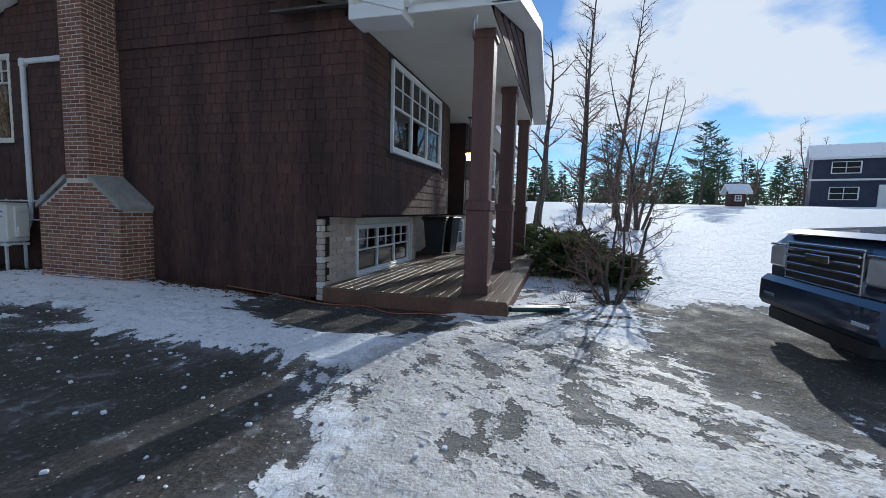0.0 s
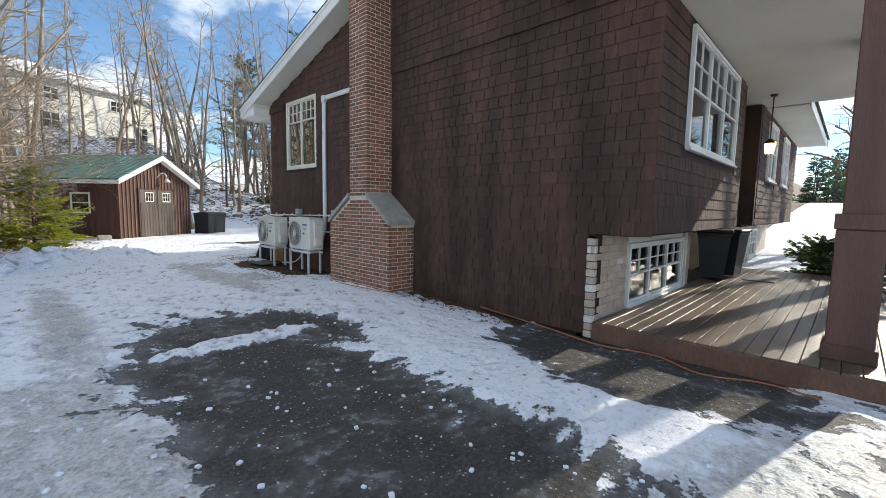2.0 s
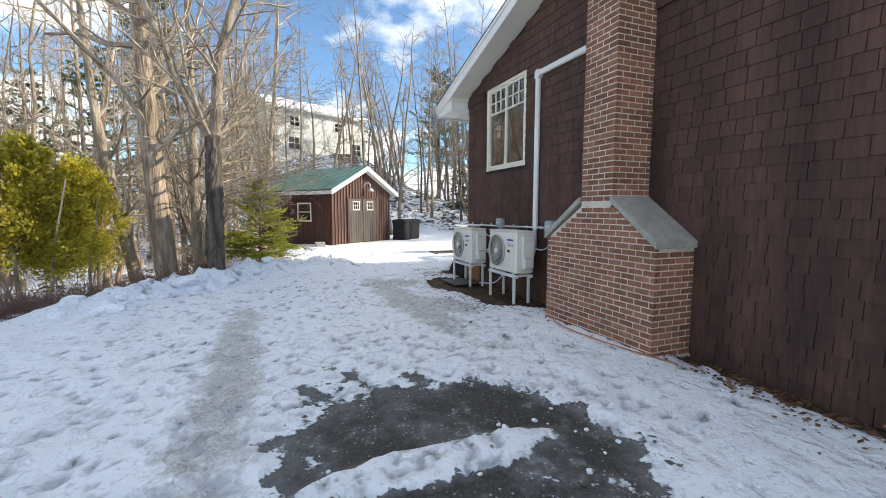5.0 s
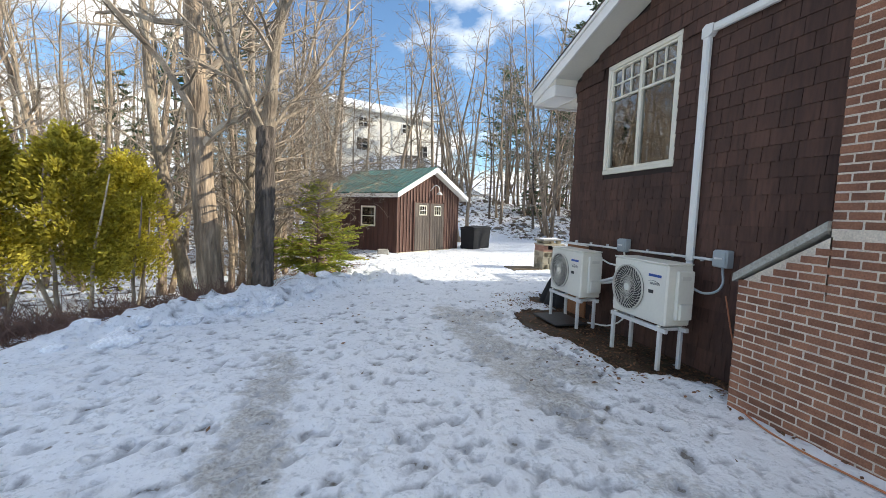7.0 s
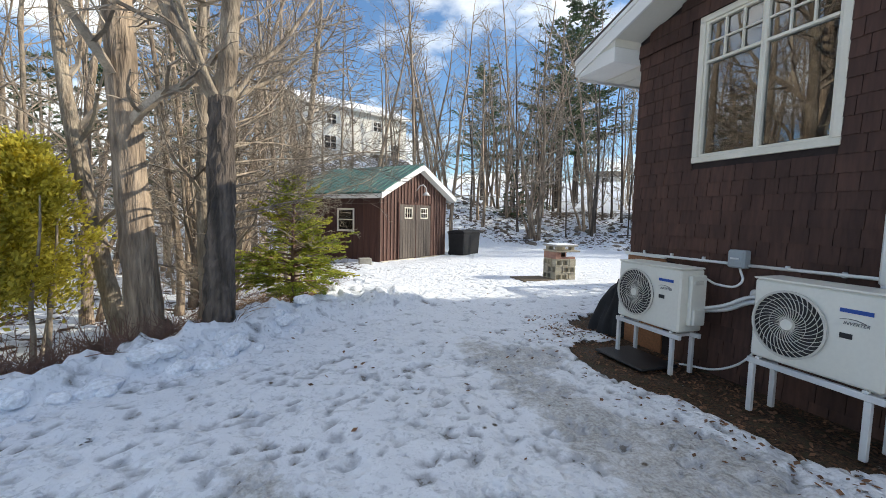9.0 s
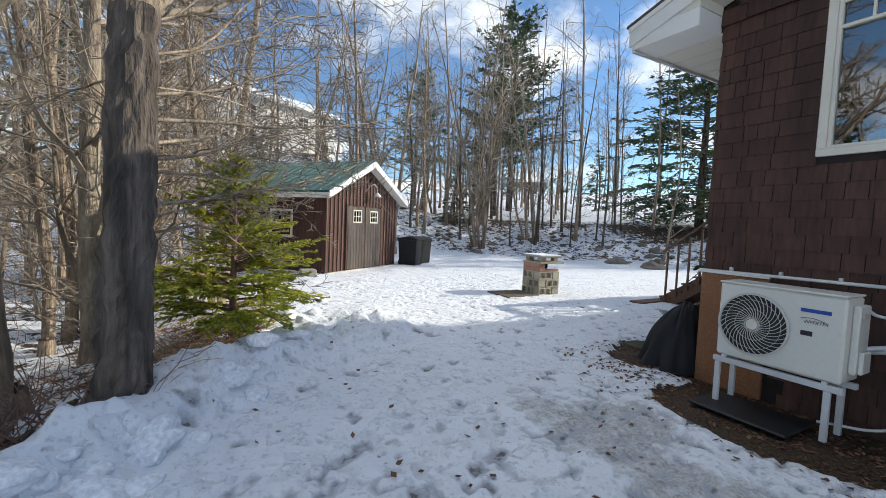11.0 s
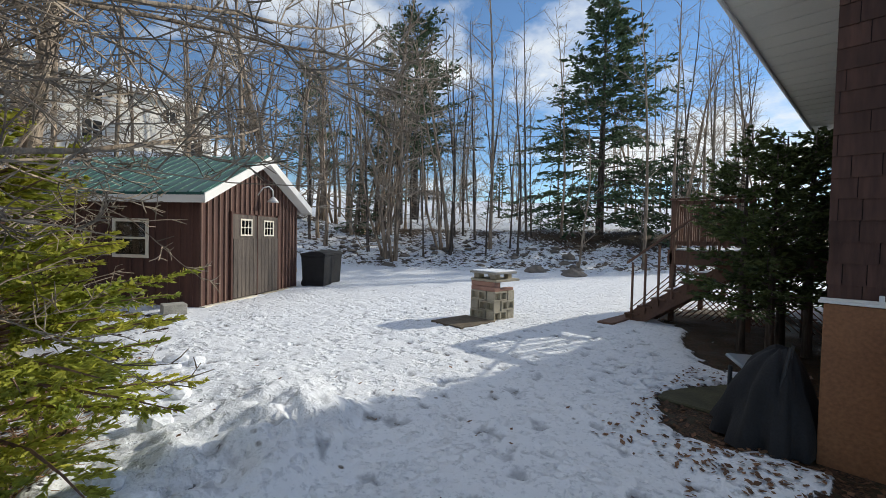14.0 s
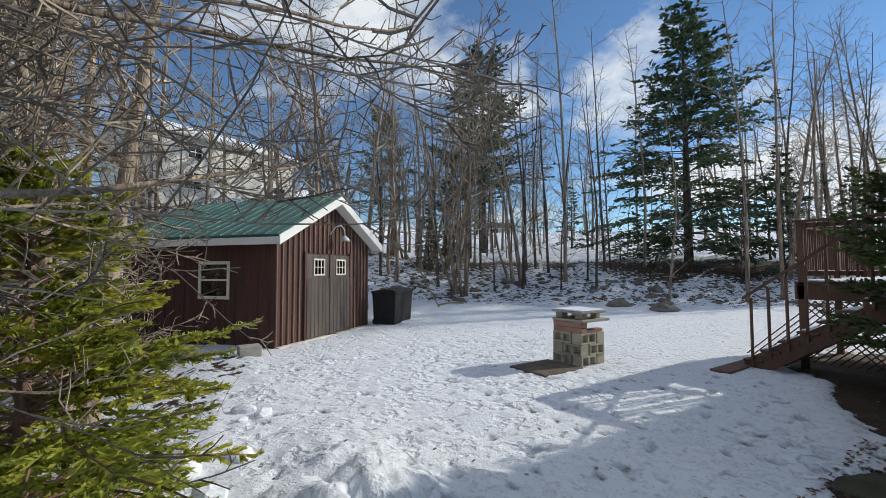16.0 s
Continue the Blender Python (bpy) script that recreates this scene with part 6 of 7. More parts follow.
# ---- front garden ----
bush = thing("shrub_tree", "bare many-stemmed shrub tree in the front garden", "shrub")
brng = random.Random(17)
st, tw = Geo(), Geo()
for d, L, r in (((-0.35, 0.25, 1), 2.1, 0.035), ((0.9, -0.45, 0.9), 2.3, 0.06), ((0.1, 0.5, 1), 2.0, 0.03), ((0.45, 0.3, 1.1), 2.3, 0.04), ((-0.6, 0.5, 0.8), 1.8, 0.028), ((0.5, -0.6, 1.0), 2.2, 0.035)):
    st = Geo()
    q, e = limb(st, brng, (brng.uniform(-.08, .08), brng.uniform(-.08, .08), -0.15), d, L, r, r * 0.35, 8, 7, 0.13, 0.09, 0.06)
    part("stem", st, M_BARKDARK, bush, "", True)
    branch_out(tw, brng, q, e, r * 0.8, L * 0.5, 0, (9, 6, 4), 0.15, 0.08, 0.3)
tagged(part("crown", tw, M_REDTWIG, bush), kind="stuff")
at(bush, 1.55, -3.92, 0, 0.88)
low = conifer("juniper", "low dark spreading evergreen shrub by the porch", 10, 0.75, 1.15, M_HEMLOCK, 0.06, 9, 14, 6, 0.16, -0.02, 0.02, M_REDTWIG, "low evergreens by the porch", 0.35)
at(low, 4.4, -3.3)
at(copy_thing(low, Matrix()), 5.9, -3.1, 90, 1.05)
at(copy_thing(low, Matrix()), 3.4, -4.2, 200, 0.7)
at(copy_thing(low, Matrix()), 8.8, -1.6, 140, 1.0)
for k, (x, y) in enumerate(((2.0, -2.9), (2.5, -3.4), (1.5, -3.2), (3.1, -2.8), (2.0, -4.4), (6.5, -3.3), (4.9, -3.0), (8.6, -2.6))):
    g, r2 = Geo(), random.Random(90 + k)
    for j in range(26):
        limb(g, r2, (r2.gauss(0, .06), r2.gauss(0, .06), -0.03), (r2.gauss(0, .5), r2.gauss(0, .5), 0.8), r2.uniform(0.15, 0.42) * (1.6 if x > 4 else 1), 0.004, 0.002, 3, 3, 0.2, 0)
    ob = thing("dead_perennial", "dry brown stalks poking through snow", "plant", group="dry stalks in the front garden")
    part("tuft", g, M_REDTWIG, ob)
    at(ob, x, y)
ds = thing("downspout", "dark green plastic downspout lying on the snow", "pipe")
part("tube", Geo().tube([(0.0, -2.28, 0.03), (0.25, -2.6, 0.0), (0.75, -3.05, -0.05)], 0.045, 8), M_HOSE, ds)
part("tube", Geo().tube([(0.05, -2.42, 0.02), (0.7, -3.2, -0.05)], 0.04, 8), M_HOSE, ds)

# trees and houses beyond the front lawn
larch = bare_tree("larch", "bare larch with thin drooping branches", 51, 15, 0.18, (40, 7, 3), M_BARKDARK, M_REDTWIG, (0.02, 0), 0.15, 0.16, 8, 0.02, group="trees of the front lawn")
at(larch, 21.5, -4.0, 10, 1.0)
at(copy_thing(larch, Matrix()), 27, -6.6, 100, 1.05)
at(copy_thing(larch, Matrix()), 26, -4.2, 190, 0.9)
clump = bare_tree("alder", "many-stemmed bare tree with a broad twiggy crown", 52, 9.5, 0.12, (16, 7, 4), M_BARKDARK, M_REDTWIG, (-0.12, 0.1), 0.15, 0.3, 7, 0.05, group="trees of the front lawn", twin=3)
at(clump, 19.5, -7.0, 0, 1.0)
at(copy_thing(clump, Matrix()), 18.4, -6.2, 130, 0.85)
at(copy_thing(clump, Matrix()), 60, -33, 60, 1.2)
at(copy_thing(clump, Matrix()), 52, -24, 200, 0.9)
for x, y, s, r in ((47, -17.5, 0.5, 20), (50, -20, 0.42, 60), (52, -13, 0.42, 0), (46, -8, 0.5, 80), (66, -33, 0.42, 0), (78, -44, 0.6, 40)):
    at(copy_thing(pine, Matrix()), x, y, r, s)
fars = conifer("spruce", "dark spruce of the distant tree line", 18, 6, 1.9, M_SPRUCE, 0.42, 5, 5, 2, 0.55, -0.1, 0.04, M_BARKDARK, "distant tree line")
at(fars, 83, -20)
lrng = random.Random(31)
for k in range(110):
    q, dd = lrng.uniform(-0.72, 0.12), lrng.uniform(72, 105)
    x, y = dd * math.cos(q), dd * math.sin(q)
    at(copy_thing(fars, Matrix()), x, y, lrng.uniform(0, 360), lrng.uniform(0.8, 1.4))
for k in range(26):
    a = lrng.uniform(0, 2 * math.pi)
    d = lrng.uniform(62, 120)
    x, y = d * math.cos(a), 8 + d * math.sin(a)
    if -0.85 < a - 2 * math.pi * (a > math.pi) < 0.5:
        continue
    at(copy_thing(fars if lrng.random() < 0.6 else wood[5], Matrix()), x, y, lrng.uniform(0, 360), lrng.uniform(1.1, 2.0))
at(bare_tree("maple", "stout bare tree on the front lawn", 53, 11, 0.24, (14, 6, 4), M_BARKDARK, M_REDTWIG, (0.05, 0.03), 0.2, 0.3, 9, group="trees of the front lawn"), 19.5, -1.6)


def plain_house(name, label, m, w, d, h, roof_h, wall, rows, roof_mat=M_ROOF, door_at=None):
    ob = thing(name, label, "house", m)
    part("wall", Geo().box(0, w, 0, d, -1.0, h), wall, ob)
    part("gable", Geo().prism([(0, h), (d, h), (d / 2, h + roof_h)], "x", 0.05, w - 0.05), wall, ob)
    for s in (0, 1):
        e, k = (-0.5, h - 0.2) if s == 0 else (d + 0.5, h - 0.2), d / 2
        part("roof", Geo().prism([e, (k, h + roof_h), (k, h + roof_h + 0.15), (e[0], e[1] + 0.15)], "x", -0.4, w + 0.4), roof_mat, ob)
        part("eave_board", Geo().box(-0.4, w + 0.4, *((e[0] - 0.04, e[0] - 0.005) if s == 0 else (e[0] + 0.005, e[0] + 0.04)), e[1] - 0.1, e[1] + 0.14), M_WHITE, ob)
    for u, z, ww, hh in rows:
        wi = part("window", Geo().cbox(u, u + ww, -0.08, -0.005, z, z + hh, 0.02), M_WHITE, ob)
        for i in range(2):
            for j in range(2):
                part("pane", Geo().box(u + 0.1 + i * (ww - 0.15) / 2, u + (ww - 0.15) / 2 + 0.02 + i * (ww - 0.15) / 2, -0.1, -0.082, z + 0.1 + j * (hh - 0.1) / 2, z + (hh - 0.1) / 2 + 0.02 + j * (hh - 0.1) / 2), M_DARK, wi)
    if door_at is not None:
        dd = part("door", Geo().cbox(door_at, door_at + 2.4, -0.12, -0.005, 0, 2.3, 0.03), M_WHITE, ob)
        part("pane", Geo().box(door_at + 0.8, door_at + 1.6, -0.14, -0.122, 0.3, 2.0), M_DARK, dd)
        part("belt", Geo().box(-0.2, w, -0.25, -0.13, 2.75, 2.95), M_WHITE, ob)
    return ob


nb = plain_house("neighbour_house", "two-storey dark navy house with white windows across the lawn", pose(50.6, -29.2, 2.9, 0, 0, -112), 16, 8, 5.3, 1.7, M_NAVY, [(1.5, 3.5, 2.4, 1.3), (8.5, 3.5, 1.8, 1.5), (1.5, 0.7, 2.4, 1.4), (10.5, 0.7, 1.8, 1.4)], M_SNOWCHUNK, 5.3)
fp = thing("flagpole", "white flagpole with a limp red flag", "flagpole", pose(47.5, -34.2, 2.7))
part("pole", Geo().tube([(0, 0, 0), (0, 0, 5.2)], 0.04, 6), M_WHITE, fp)
part("flag", Geo().cbox(-0.02, 0.02, -0.5, 0.0, 3.9, 4.9, 0.01), M_RED, fp)
plain_house("hillside_house", "large white house up the slope behind the wood", pose(-4.8, 43, 6.3, 0, 0, 24), 11, 8, 5.0, 1.6, M_HOUSEWHITE, [(2, 1, 1.3, 1.3), (9, 1, 1.3, 1.3), (2.2, 3.2, 1.1, 1.0), (7, 3.2, 1.1, 1.0)], M_SNOWCHUNK)
plain_house("far_house", "low grey-brown house beyond the snowy slope", pose(46, 72, 7.3, 0, 0, -34), 6, 6, 2.2, 1.2, M_HOUSEWHITE, [(2, 0.8, 1.4, 1.2), (9, 0.8, 1.4, 1.2)], M_ROOF)
plain_house("garden_hut", "tiny far garden hut on the snow field", pose(42.5, -18.9, 2.4, 0, 0, -90), 1.3, 1.3, 1.6, 0.6, M_SHEDDARK, [(0.35, 0.6, 0.6, 0.6)], M_SNOWCHUNK)
cable("utility_wire", "black utility wire crossing above the slope", [(-25, 62, 14.5), (5, 46, 11.0), (22, 33, 10.2), (40, 18, 11.2), (70, -4, 14)], 0.018, M_BLACK)
cable("utility_wire", "thin black utility wire below another", [(-25, 62, 13.3), (5, 46, 9.8), (22, 33, 8.9), (40, 18, 9.9), (70, -4, 13)], 0.014, M_BLACK)


# ---- stones, snow lumps, litter ----
def stone(rng, r, flat=0.6):
    bmx = bmesh.new()
    bmesh.ops.create_icosphere(bmx, subdivisions=2, radius=r)
    k = rng.uniform(0, 50)
    for v in bmx.verts:
        v.co *= 1 + 0.45 * noise.noise(v.co / r * 0.9 + Vector((k, 0, 0))) + 0.12 * noise.noise(v.co / r * 3 + Vector((0, k, 0)))
        v.co.z *= flat
    g = Geo()
    g.v, g.f = [tuple(v.co) for v in bmx.verts], [tuple(v.index for v in f.verts) for f in bmx.faces]
    bmx.free()
    return g


krng = random.Random(12)
variants = [stone(krng, 0.4, 0.6).mesh("stone", M_ROCK) for k in range(5)]
for x, y, s in [(8.2, 26.8, 0.9), (13.06, 21.3, 1.3), (12.8, 19.1, 1.4), (15.2, 20.5, 0.8), (16.5, 21.5, 1.0)] + [(krng.uniform(3, 20), 0, krng.uniform(0.15, 0.6)) for k in range(230)]:
    if y == 0:
        y = (krng.uniform(24.2, 29.5) / 0.7071) - x
        if y < 12:
            continue
    ob = new("stone", krng.choice(variants))
    ob.matrix_basis = pose(x, y, gz(x, y) + 0.06 * s, 0, 0, krng.uniform(0, 360)) @ Matrix.Diagonal((s * krng.uniform(0.8, 1.5), s, s * krng.uniform(0.6, 1.0), 1))
    tagged(ob, "grey-brown field stone half buried on the snowy slope", "stone", "stones on the slope")
lumps = [stone(krng, 0.09, 0.75).mesh("snow_lump", M_SNOWCHUNK) for k in range(4)]
for k in range(46):
    t = krng.random()
    i = 3 + int(t * 4.99)
    a, b = BANK[i], BANK[i + 1]
    f = krng.random()
    x, y = a[0] + (b[0] - a[0]) * f + krng.gauss(0.3, 0.22), a[1] + (b[1] - a[1]) * f + krng.gauss(0, 0.2)
    ob = new("snow_lump", krng.choice(lumps))
    s = krng.uniform(0.5, 1.7)
    ob.matrix_basis = pose(x, y, on_ground(x, y) + 0.01, 0, 0, krng.uniform(0, 360)) @ Matrix.Diagonal((s * 1.3, s, s * 0.9, 1))
    tagged(ob, "lump of ploughed old snow on the bank", "snow lump", "snow lumps on the bank")
g = Geo()
for k in range(6500):
    z = krng.random()
    if z < 0.4:
        x, y = -abs(krng.gauss(0.15, 0.22)) - 0.02, krng.uniform(1.5, 10.3)
        if y > 6.3:
            x *= 2.6
        if -0.6 < x and CH["y0"] < y < CH["y1"]:
            continue
    elif z < 0.5:
        x, y = krng.uniform(-1.0, 1.8), krng.uniform(9.8, 11.1)
    elif z < 0.75:
        x, y = krng.gauss(-2.2, 1.5), krng.gauss(9.5, 2.4)
        if x > -0.3 or krng.random() < 0.94:
            continue
    else:
        x, y = krng.gauss(-5.2, 1.2), krng.gauss(13.2, 1.7)
        if bank_side(x, y) > -0.2:
            continue
    p = Vector((x, y, on_ground(x, y) + 0.012))
    a = krng.uniform(0, 6.28)
    u = Vector((math.cos(a), math.sin(a), krng.uniform(-.4, .4))) * krng.uniform(0.010, 0.036)
    w = Vector((-math.sin(a), math.cos(a), krng.uniform(-.4, .4))) * krng.uniform(0.008, 0.024)
    g.add([tuple(p - u), tuple(p + w), tuple(p + u), tuple(p - w)], [(0, 1, 2, 3)])
solid("leaf_litter", g, M_LEAF, "scattered brown dead leaves on the ground", "leaves", kind="stuff")
g = Geo()
for k in range(2600):
    x, y = krng.gauss(-4.75, 0.85), krng.gauss(13.0, 1.15)
    if bank_side(x, y) > -0.12:
        continue
    limb(g, krng, (x, y, on_ground(x, y) - 0.01), (krng.gauss(0, .9), krng.gauss(0, .9), 0.45), krng.uniform(0.12, 0.38), 0.0035, 0.0018, 2, 3, 0.25, -0.2)
solid("dry_grass", g, M_STRAW, "flattened straw-brown dry grass under the young spruce", "grass", kind="stuff")
g = Geo()
for k in range(420):
    x, y = krng.gauss(-4.9, 1.0), krng.gauss(13.3, 1.6)
    if bank_side(x, y) > -0.15:
        continue
    limb(g, krng, (x, y, on_ground(x, y) - 0.02), (krng.gauss(0, .7), krng.gauss(0, .7), 0.5), krng.uniform(0.2, 0.6), 0.004, 0.002, 3, 3, 0.25, -0.1)
for k in range(700):
    x, y = krng.uniform(-16, -6), krng.uniform(7.5, 24)
    if bank_side(x, y) > -0.5:
        continue
    limb(g, krng, (x, y, gz(x, y) - 0.02), (krng.gauss(0, .5), krng.gauss(0, .5), 0.7), krng.uniform(0.4, 1.4), 0.006, 0.002, 4, 3, 0.2, 0)
for k in range(3200):
    f = krng.random()
    x, y = -9.6 + 3.3 * f + krng.gauss(0, 0.35), 7.6 + 2.9 * f + abs(krng.gauss(0.25, 0.5))
    if bank_side(x, y) > -0.05:
        continue
    limb(g, krng, (x, y, on_ground(x, y) - 0.02), (krng.gauss(0, .8), krng.gauss(0, .8), 0.7), krng.uniform(0.2, 0.6), 0.006, 0.003, 2, 3, 0.3, -0.05)
solid("undergrowth", g, M_REDTWIG, "dry brown brush and fallen twigs at the wood's edge", "brush", kind="stuff")
g = Geo()
for k in range(260):
    x, y = krng.uniform(-5.8, -1.5), krng.uniform(-2.6, 3.4)
    s = krng.uniform(0.006, 0.022)
    g.cbox(-s, s, -s * 0.8, s * 0.8, -s * 0.5, s * 0.6, s * 0.3, pose(x, y, on_ground(x, y) + s * 0.3, krng.uniform(-20, 20), 0, krng.uniform(0, 180)))
solid("ice_grit", g, M_SNOWCHUNK, "loose crumbs of ice on the asphalt", "ice crumbs", kind="stuff")

# ---- pickup ----
truck = thing("pickup_truck", "dark blue pickup parked with its chrome-barred grille to the lawn", "truck", pose(-0.15, -5.85, -0.12, 0, 0, 4) @ Matrix.Diagonal((1, 1, 1.07, 1)))
# local: front faces +y, x across
W = 1.0
body = Geo()
prof = [(-5.2, 0.5), (-0.25, 0.5), (0.0, 0.55), (0.03, 0.8), (-0.02, 1.1), (-0.12, 1.22), (-1.45, 1.33), (-5.2, 1.33)]
body.prism(prof, "x", -W + 0.05, W - 0.05)
bo = part("body", body, M_TRUCK, truck)
part("hood", Geo().prism([(-0.1, 1.225), (-0.03, 1.24), (-0.2, 1.29), (-1.4, 1.37), (-1.4, 1.33)], "x", -W + 0.12, W - 0.12), M_TRUCK, truck)
part("cab", Geo().prism([(-1.45, 1.33), (-2.15, 1.9), (-3.6, 1.92), (-3.9, 1.33)], "x", -W + 0.12, W - 0.12), M_TRUCK, truck)
part("windscreen", Geo().prism([(-1.46, 1.36), (-2.12, 1.88), (-2.12, 1.9), (-1.44, 1.36)], "x", -W + 0.2, W - 0.2), M_BLACK, truck)
for s in (-1, 1):
    fen = Geo().prism([(-1.5, 0.85), (-0.1, 0.72), (-0.02, 1.1), (-0.15, 1.2), (-1.5, 1.3)], "x", *sorted((s * (W - 0.1), s * (W + 0.02))))
    part("fender", fen, M_TRUCK, truck)
    wh = part("wheel", Geo().disc((s * (W - 0.24), -0.95, 0.39), (s * 0.24, 0, 0), 0.39, 1, 28), M_BLACK, truck)
    part("rim", Geo().disc((s * (W + 0.001), -0.95, 0.39), (s * 0.02, 0, 0), 0.25, 1, 20), M_CHROME, wh)
    wh = part("wheel", Geo().disc((s * (W - 0.24), -4.2, 0.39), (s * 0.24, 0, 0), 0.39, 1, 28), M_BLACK, truck)
    part("rim", Geo().disc((s * (W + 0.001), -4.2, 0.39), (s * 0.02, 0, 0), 0.25, 1, 20), M_CHROME, wh)
    hl = part("headlight", Geo().cbox(*sorted((s * 0.66, s * 0.985)), -0.12, 0.045, 0.84, 1.08, 0.02), M_LENS, truck, "clear headlight")
    part("lamp_bezel", Geo().cbox(*sorted((s * 0.655, s * 0.99)), -0.1, 0.05, 1.085, 1.11, 0.006), M_CHROME, hl)
    part("tow_hook", Geo().tube([(s * 0.45, 0.05, 0.46), (s * 0.45, 0.1, 0.42), (s * 0.45, 0.05, 0.38)], 0.02, 6), M_BLACK, truck)
    part("fog_lamp", Geo().cbox(*sorted((s * 0.66, s * 0.9)), 0.09, 0.125, 0.47, 0.52, 0.01), M_CHROME, truck)
part("bumper", Geo().prism([(-0.2, 0.36), (0.08, 0.36), (0.12, 0.42), (0.12, 0.66), (0.05, 0.72), (-0.2, 0.72)], "x", -W, W), M_TRUCK, truck)
part("air_dam", Geo().cbox(-0.85, 0.85, -0.1, 0.07, 0.2, 0.355, 0.02), M_BLACK, truck)
part("grille_opening", Geo().cbox(-0.6, 0.6, -0.02, 0.04, 0.74, 1.12, 0.015), M_BLACK, truck)
part("grille_surround", Geo().cbox(-0.63, 0.63, -0.02, 0.05, 1.121, 1.15, 0.008).cbox(-0.63, 0.63, -0.02, 0.05, 0.722, 0.742, 0.006).cbox(-0.63, -0.605, -0.02, 0.05, 0.742, 1.12, 0.006).cbox(0.605, 0.63, -0.02, 0.05, 0.742, 1.12, 0.006), M_CHROME, truck)
for z in (0.80, 0.89, 0.98, 1.06):
    part("grille_bar", Geo().cbox(-0.6, 0.6, 0.041, 0.07, z, z + 0.03, 0.006), M_CHROME, truck)
part("emblem", Geo().cbox(-0.2, 0.2, 0.071, 0.085, 0.965, 1.045, 0.006), M_CHROME, truck, "plain chrome emblem bar")

# ---- wall shingles, bricks ----
hrng = random.Random(2)
EXPO = 0.16


def shingle(w):
    return Geo().add([(0, 0, 0), (0, w, 0), (-0.018, w, 0), (-0.018, 0, 0), (0, 0, EXPO + 0.01), (0, w, EXPO + 0.01), (-0.005, w, EXPO + 0.01), (-0.005, 0, EXPO + 0.01)],
                  [(0, 1, 2, 3), (4, 7, 6, 5), (3, 2, 6, 7), (0, 3, 7, 4), (1, 5, 6, 2), (0, 4, 5, 1)])


WIDTHS = (0.13, 0.16, 0.19, 0.23, 0.27)
SHAPES = {w: shingle(w - 0.006).mesh("shingle", M_SHINGLE) for w in WIDTHS}
rest, count = Geo(), 0
for r in range(38):
    z = -0.06 + r * EXPO
    lo = 0.6 if z + EXPO < 1.32 else -0.15
    y = lo
    first = hrng.choice(WIDTHS)
    while y < 9.7:
        w = hrng.choice(WIDTHS) if y > lo else first
        if y + w > 9.72:
            w = 9.72 - y
        mid = y + w / 2
        a, b = y, y + w
        y += w
        z1 = z + EXPO + 0.01
        if z1 > wall_top(mid) + 0.06 or (CH["ya"] < a and b < CH["yb"]) or (z1 < CH["z1"] and CH["y0"] < a and b < CH["y1"]):
            continue
        if b > 9.04 and z1 < 1.3:
            continue
        if b > 7.31 and a < 8.78 and z1 > 2.44 and z < 4.08:
            for c, d in ((a, min(b, 7.31)), (max(a, 8.78), b)):
                if d - c > 0.02:
                    rest.add(*[(lambda s: (s.v, s.f))(shingle(d - c).move(pose(0.012, c, z)))][0])
            continue
        near = w in SHAPES and 0.6 < mid < 3.8 and 0.3 < z < 2.4 and count < 300
        j = hrng.uniform(-0.004, 0.004)
        belt = -0.03 if z > 3.9 else 0.0
        if near:
            ob = part("shingle", SHAPES[w], M_SHINGLE, wall_west)
            ob.matrix_basis = pose(0.012 + belt, a, z + j)
            count += 1
        else:
            s = shingle(w - 0.006).move(pose(0.012 + belt, a, z + j))
            rest.add(s.v, s.f)
tagged(part("shingles", rest, M_SHINGLE, wall_west), "rows of brown shingles", kind="stuff")
front_rows = Geo()
for r in range(17):
    z = 1.25 + r * 0.1585
    for x0, x1 in ((0.0, 4.72), (6.9, 14.6)):
        x = x0
        while x < x1 - 0.02:
            w = min(hrng.choice(WIDTHS), x1 - x)
            hole = any(x + w > u0 and x < u1 and z + 0.15 > 2.33 and z < v1 for u0, u1, v1 in ((1.05, 4.0, 3.88), (7.98, 9.42, 3.78), (10.88, 12.22, 3.78)))
            if not hole:
                s = shingle(w - 0.006).move(Matrix(((0, 1, 0, x), (1, 0, 0, -0.138), (0, 0, 1, z), (0, 0, 0, 1))))
                s.f = [tuple(reversed(q)) for q in s.f]
                front_rows.add(s.v, s.f)
            x += w
tagged(part("shingles", front_rows, M_SHINGLE, wall_front), "rows of brown shingles", kind="stuff")

BR_L, BR_H, JO = 0.190, 0.0545, 0.0132
brick_me = Geo().cbox(0, BR_L, -0.0, 0.05, 0, BR_H, 0.004).mesh("brick", M_BRICK)
half_me = Geo().cbox(0, 0.0884, -0.0, 0.05, 0, BR_H, 0.004).mesh("brick", M_BRICK)
rest, count = Geo(), 0


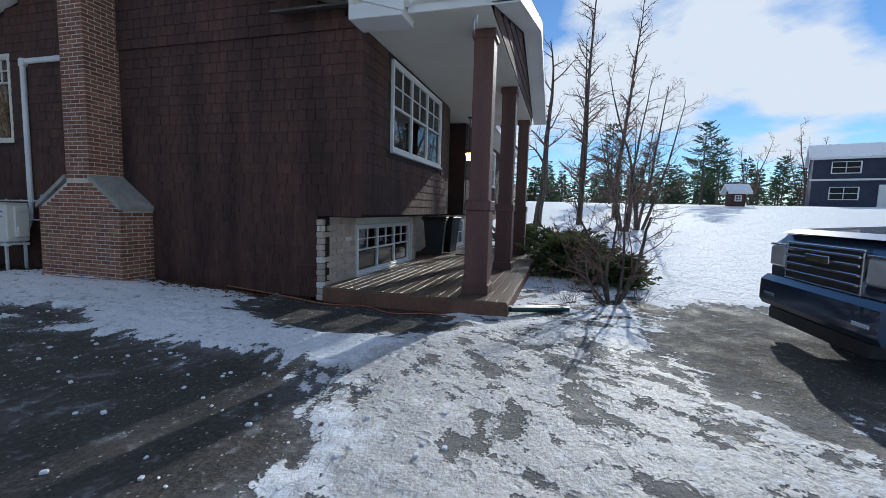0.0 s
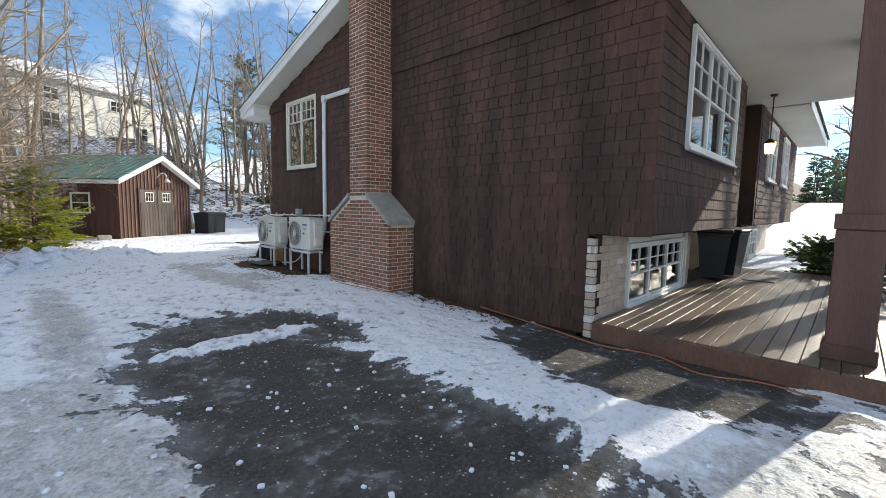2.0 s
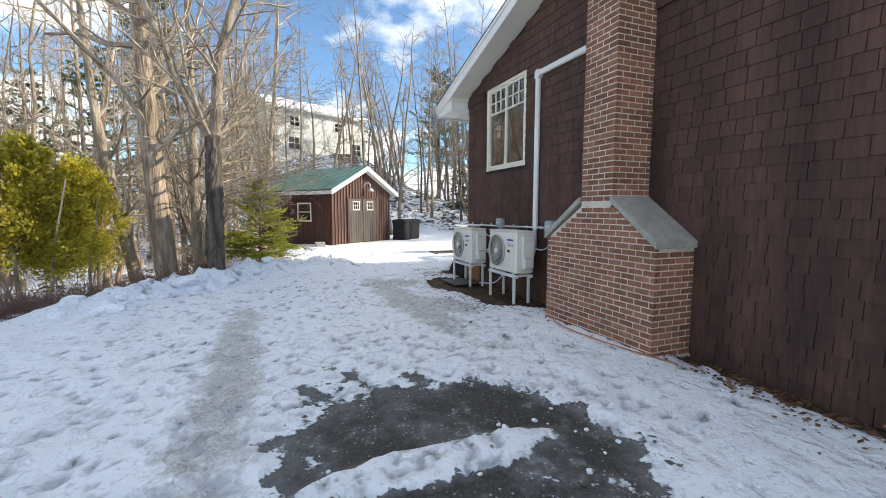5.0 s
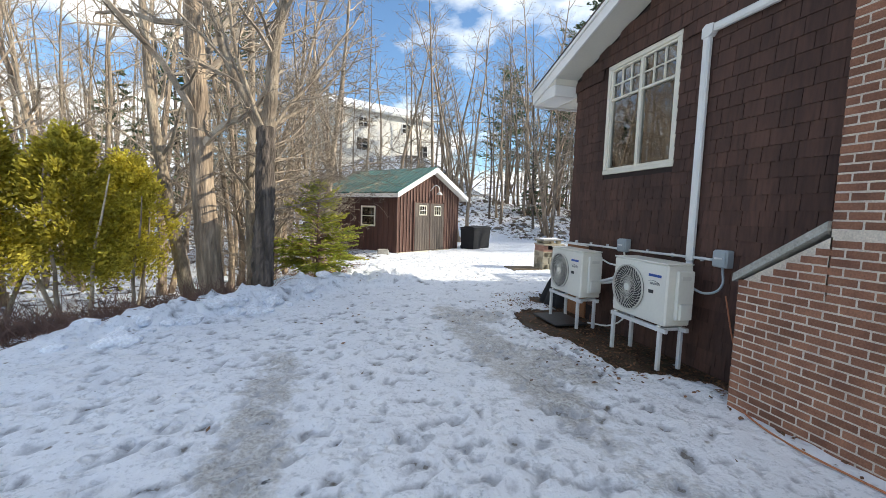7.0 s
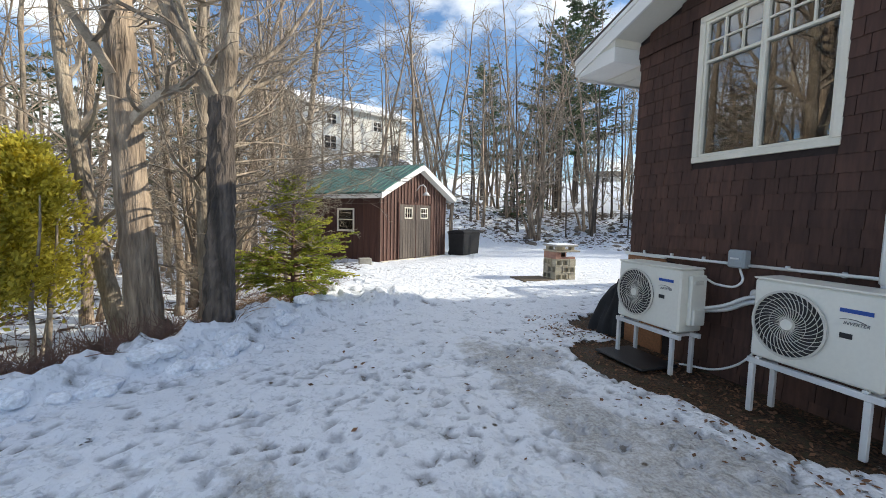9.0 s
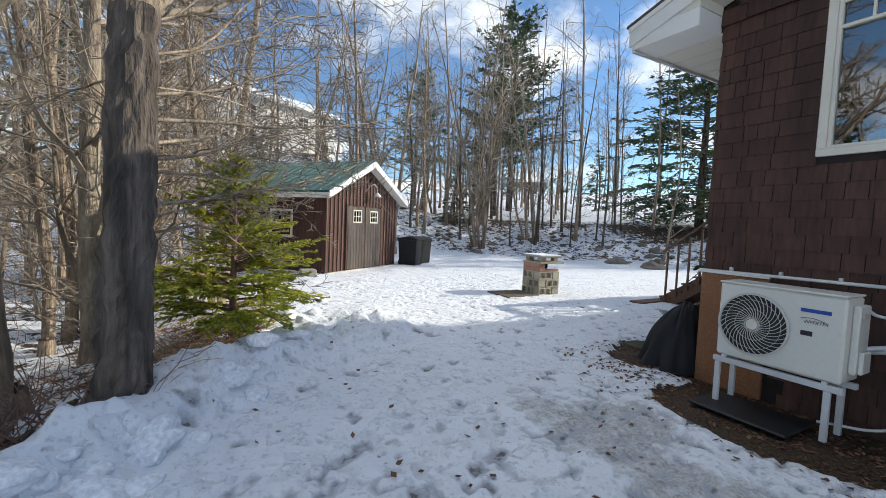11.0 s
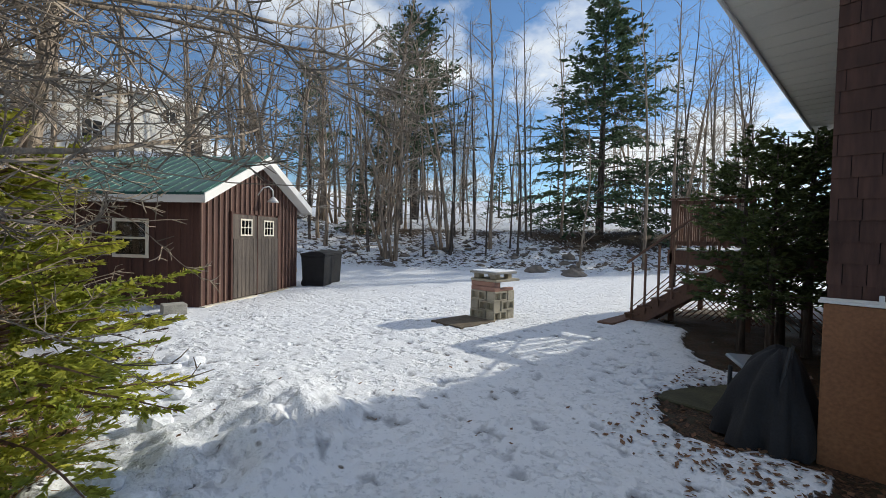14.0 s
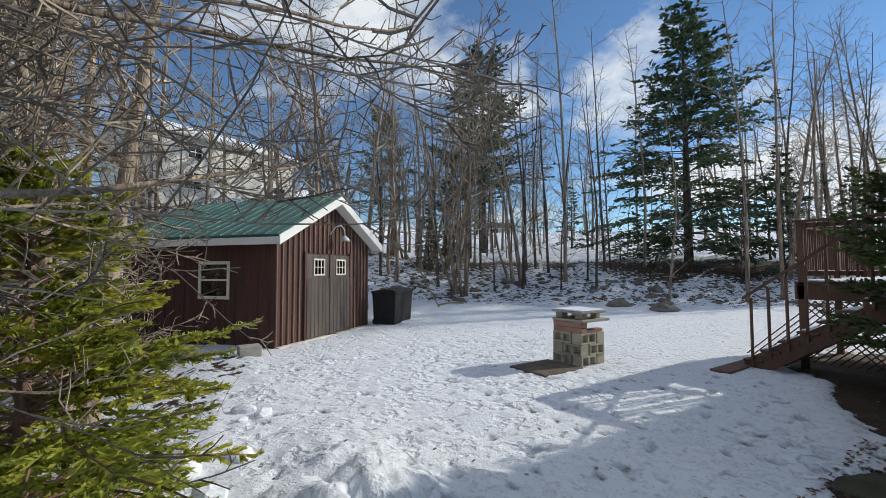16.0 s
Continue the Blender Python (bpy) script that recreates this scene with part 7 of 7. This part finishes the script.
def lay(m, length, z0, z1, inside=None, limit=300):
    """Courses of stretchers on a face whose local x runs along it and local -y points outward."""
    global count
    c, z = 0, z0
    while z < z1 - 0.03:
        x = 0.0 if c % 2 == 0 else -(BR_L + JO) / 2
        while x < length - 0.03:
            a, b = max(x, 0.0), min(x + BR_L, length)
            if b - a > 0.035 and (inside is None or inside((a + b) / 2, z + BR_H)):
                full, half = abs(b - a - BR_L) < 1e-4, abs(b - a - 0.0884) < 0.004
                if (full or half) and count < limit:
                    part("brick", brick_me if full else half_me, M_BRICK, chimney).matrix_basis = m @ pose(a, hrng.uniform(-0.002, 0.002), z)
                    count += 1
                else:
                    g = Geo().cbox(a, b, hrng.uniform(-0.002, 0.002), 0.05, z, z + BR_H, 0.004)
                    g.move(m)
                    rest.add(g.v, g.f)
            x += BR_L + JO
        z += BR_H + JO
        c += 1


fx = CH["x"]
front = pose(fx, CH["y1"], 0, 0, 0, -90)
near_side = pose(fx, CH["y0"], 0, 0, 0, 0)
LW, SHO = CH["y1"] - CH["y0"], CH["zs"] - CH["z1"]


def under_cap(u, z):
    y = CH["y1"] - u
    return z < CH["z1"] + SHO * min(max((y - CH["y0"]) / (CH["ya"] - CH["y0"]), 0), 1) and z < CH["z1"] + SHO * min(max((CH["y1"] - y) / (CH["y1"] - CH["yb"]), 0), 1)


lay(front, LW, 0.02, CH["zs"], under_cap)
lay(near_side, -fx, 0.02, CH["z1"])
lay(pose(fx, CH["ya"], 0), -fx, CH["zs"] + 0.035, CH["top"])
lay(pose(fx, CH["yb"], 0, 0, 0, -90), CH["yb"] - CH["ya"], CH["zs"] + 0.035, CH["top"])
tagged(part("brickwork", rest, M_BRICK, chimney), "upper courses of red brick", kind="stuff")

beige = Geo().cbox(0, 0.29, 0, 0.05, 0, 0.088, 0.005).mesh("brick", M_BEIGE)
pale = Geo().cbox(0, 0.19, -0.008, 0.05, 0, 0.07, 0.005).mesh("brick", M_BEIGELIGHT)
others = Geo()
for x0, x1 in ((-0.02, 1.06), (3.9, 4.3), (6.9, 7.98), (9.42, 10.88)):
    for c in range(14):
        z = 0.0 + c * 0.098 - 0.1
        if z > 1.17:
            continue
        x = x0 - (0.15 if c % 2 else 0)
        while x < x1 - 0.03:
            a, b = max(x, x0), min(x + 0.29, x1)
            if b - a > 0.285 and x0 < 5:
                ob = part("brick", beige if hrng.random() > 0.06 else pale, M_BEIGE, wall_base)
                ob.matrix_basis = pose(a, 0.5 + hrng.uniform(-0.003, 0.003), z)
            elif b - a > 0.03:
                others.cbox(a, b, 0.5, 0.55, z, z + 0.088, 0.005)
            x += 0.3
for c in range(13):
    z = -0.1 + c * 0.098
    d = 0.0 if c % 2 else 0.012
    part("brick", Geo().cbox(-0.012 - d, 0.06, 0.488, 0.598, z, z + 0.088, 0.006), M_BEIGELIGHT if c in (2, 6, 11) else M_BEIGE, wall_base)
tagged(part("brickwork", others, M_BEIGE, wall_base), "courses of beige brick", kind="stuff")
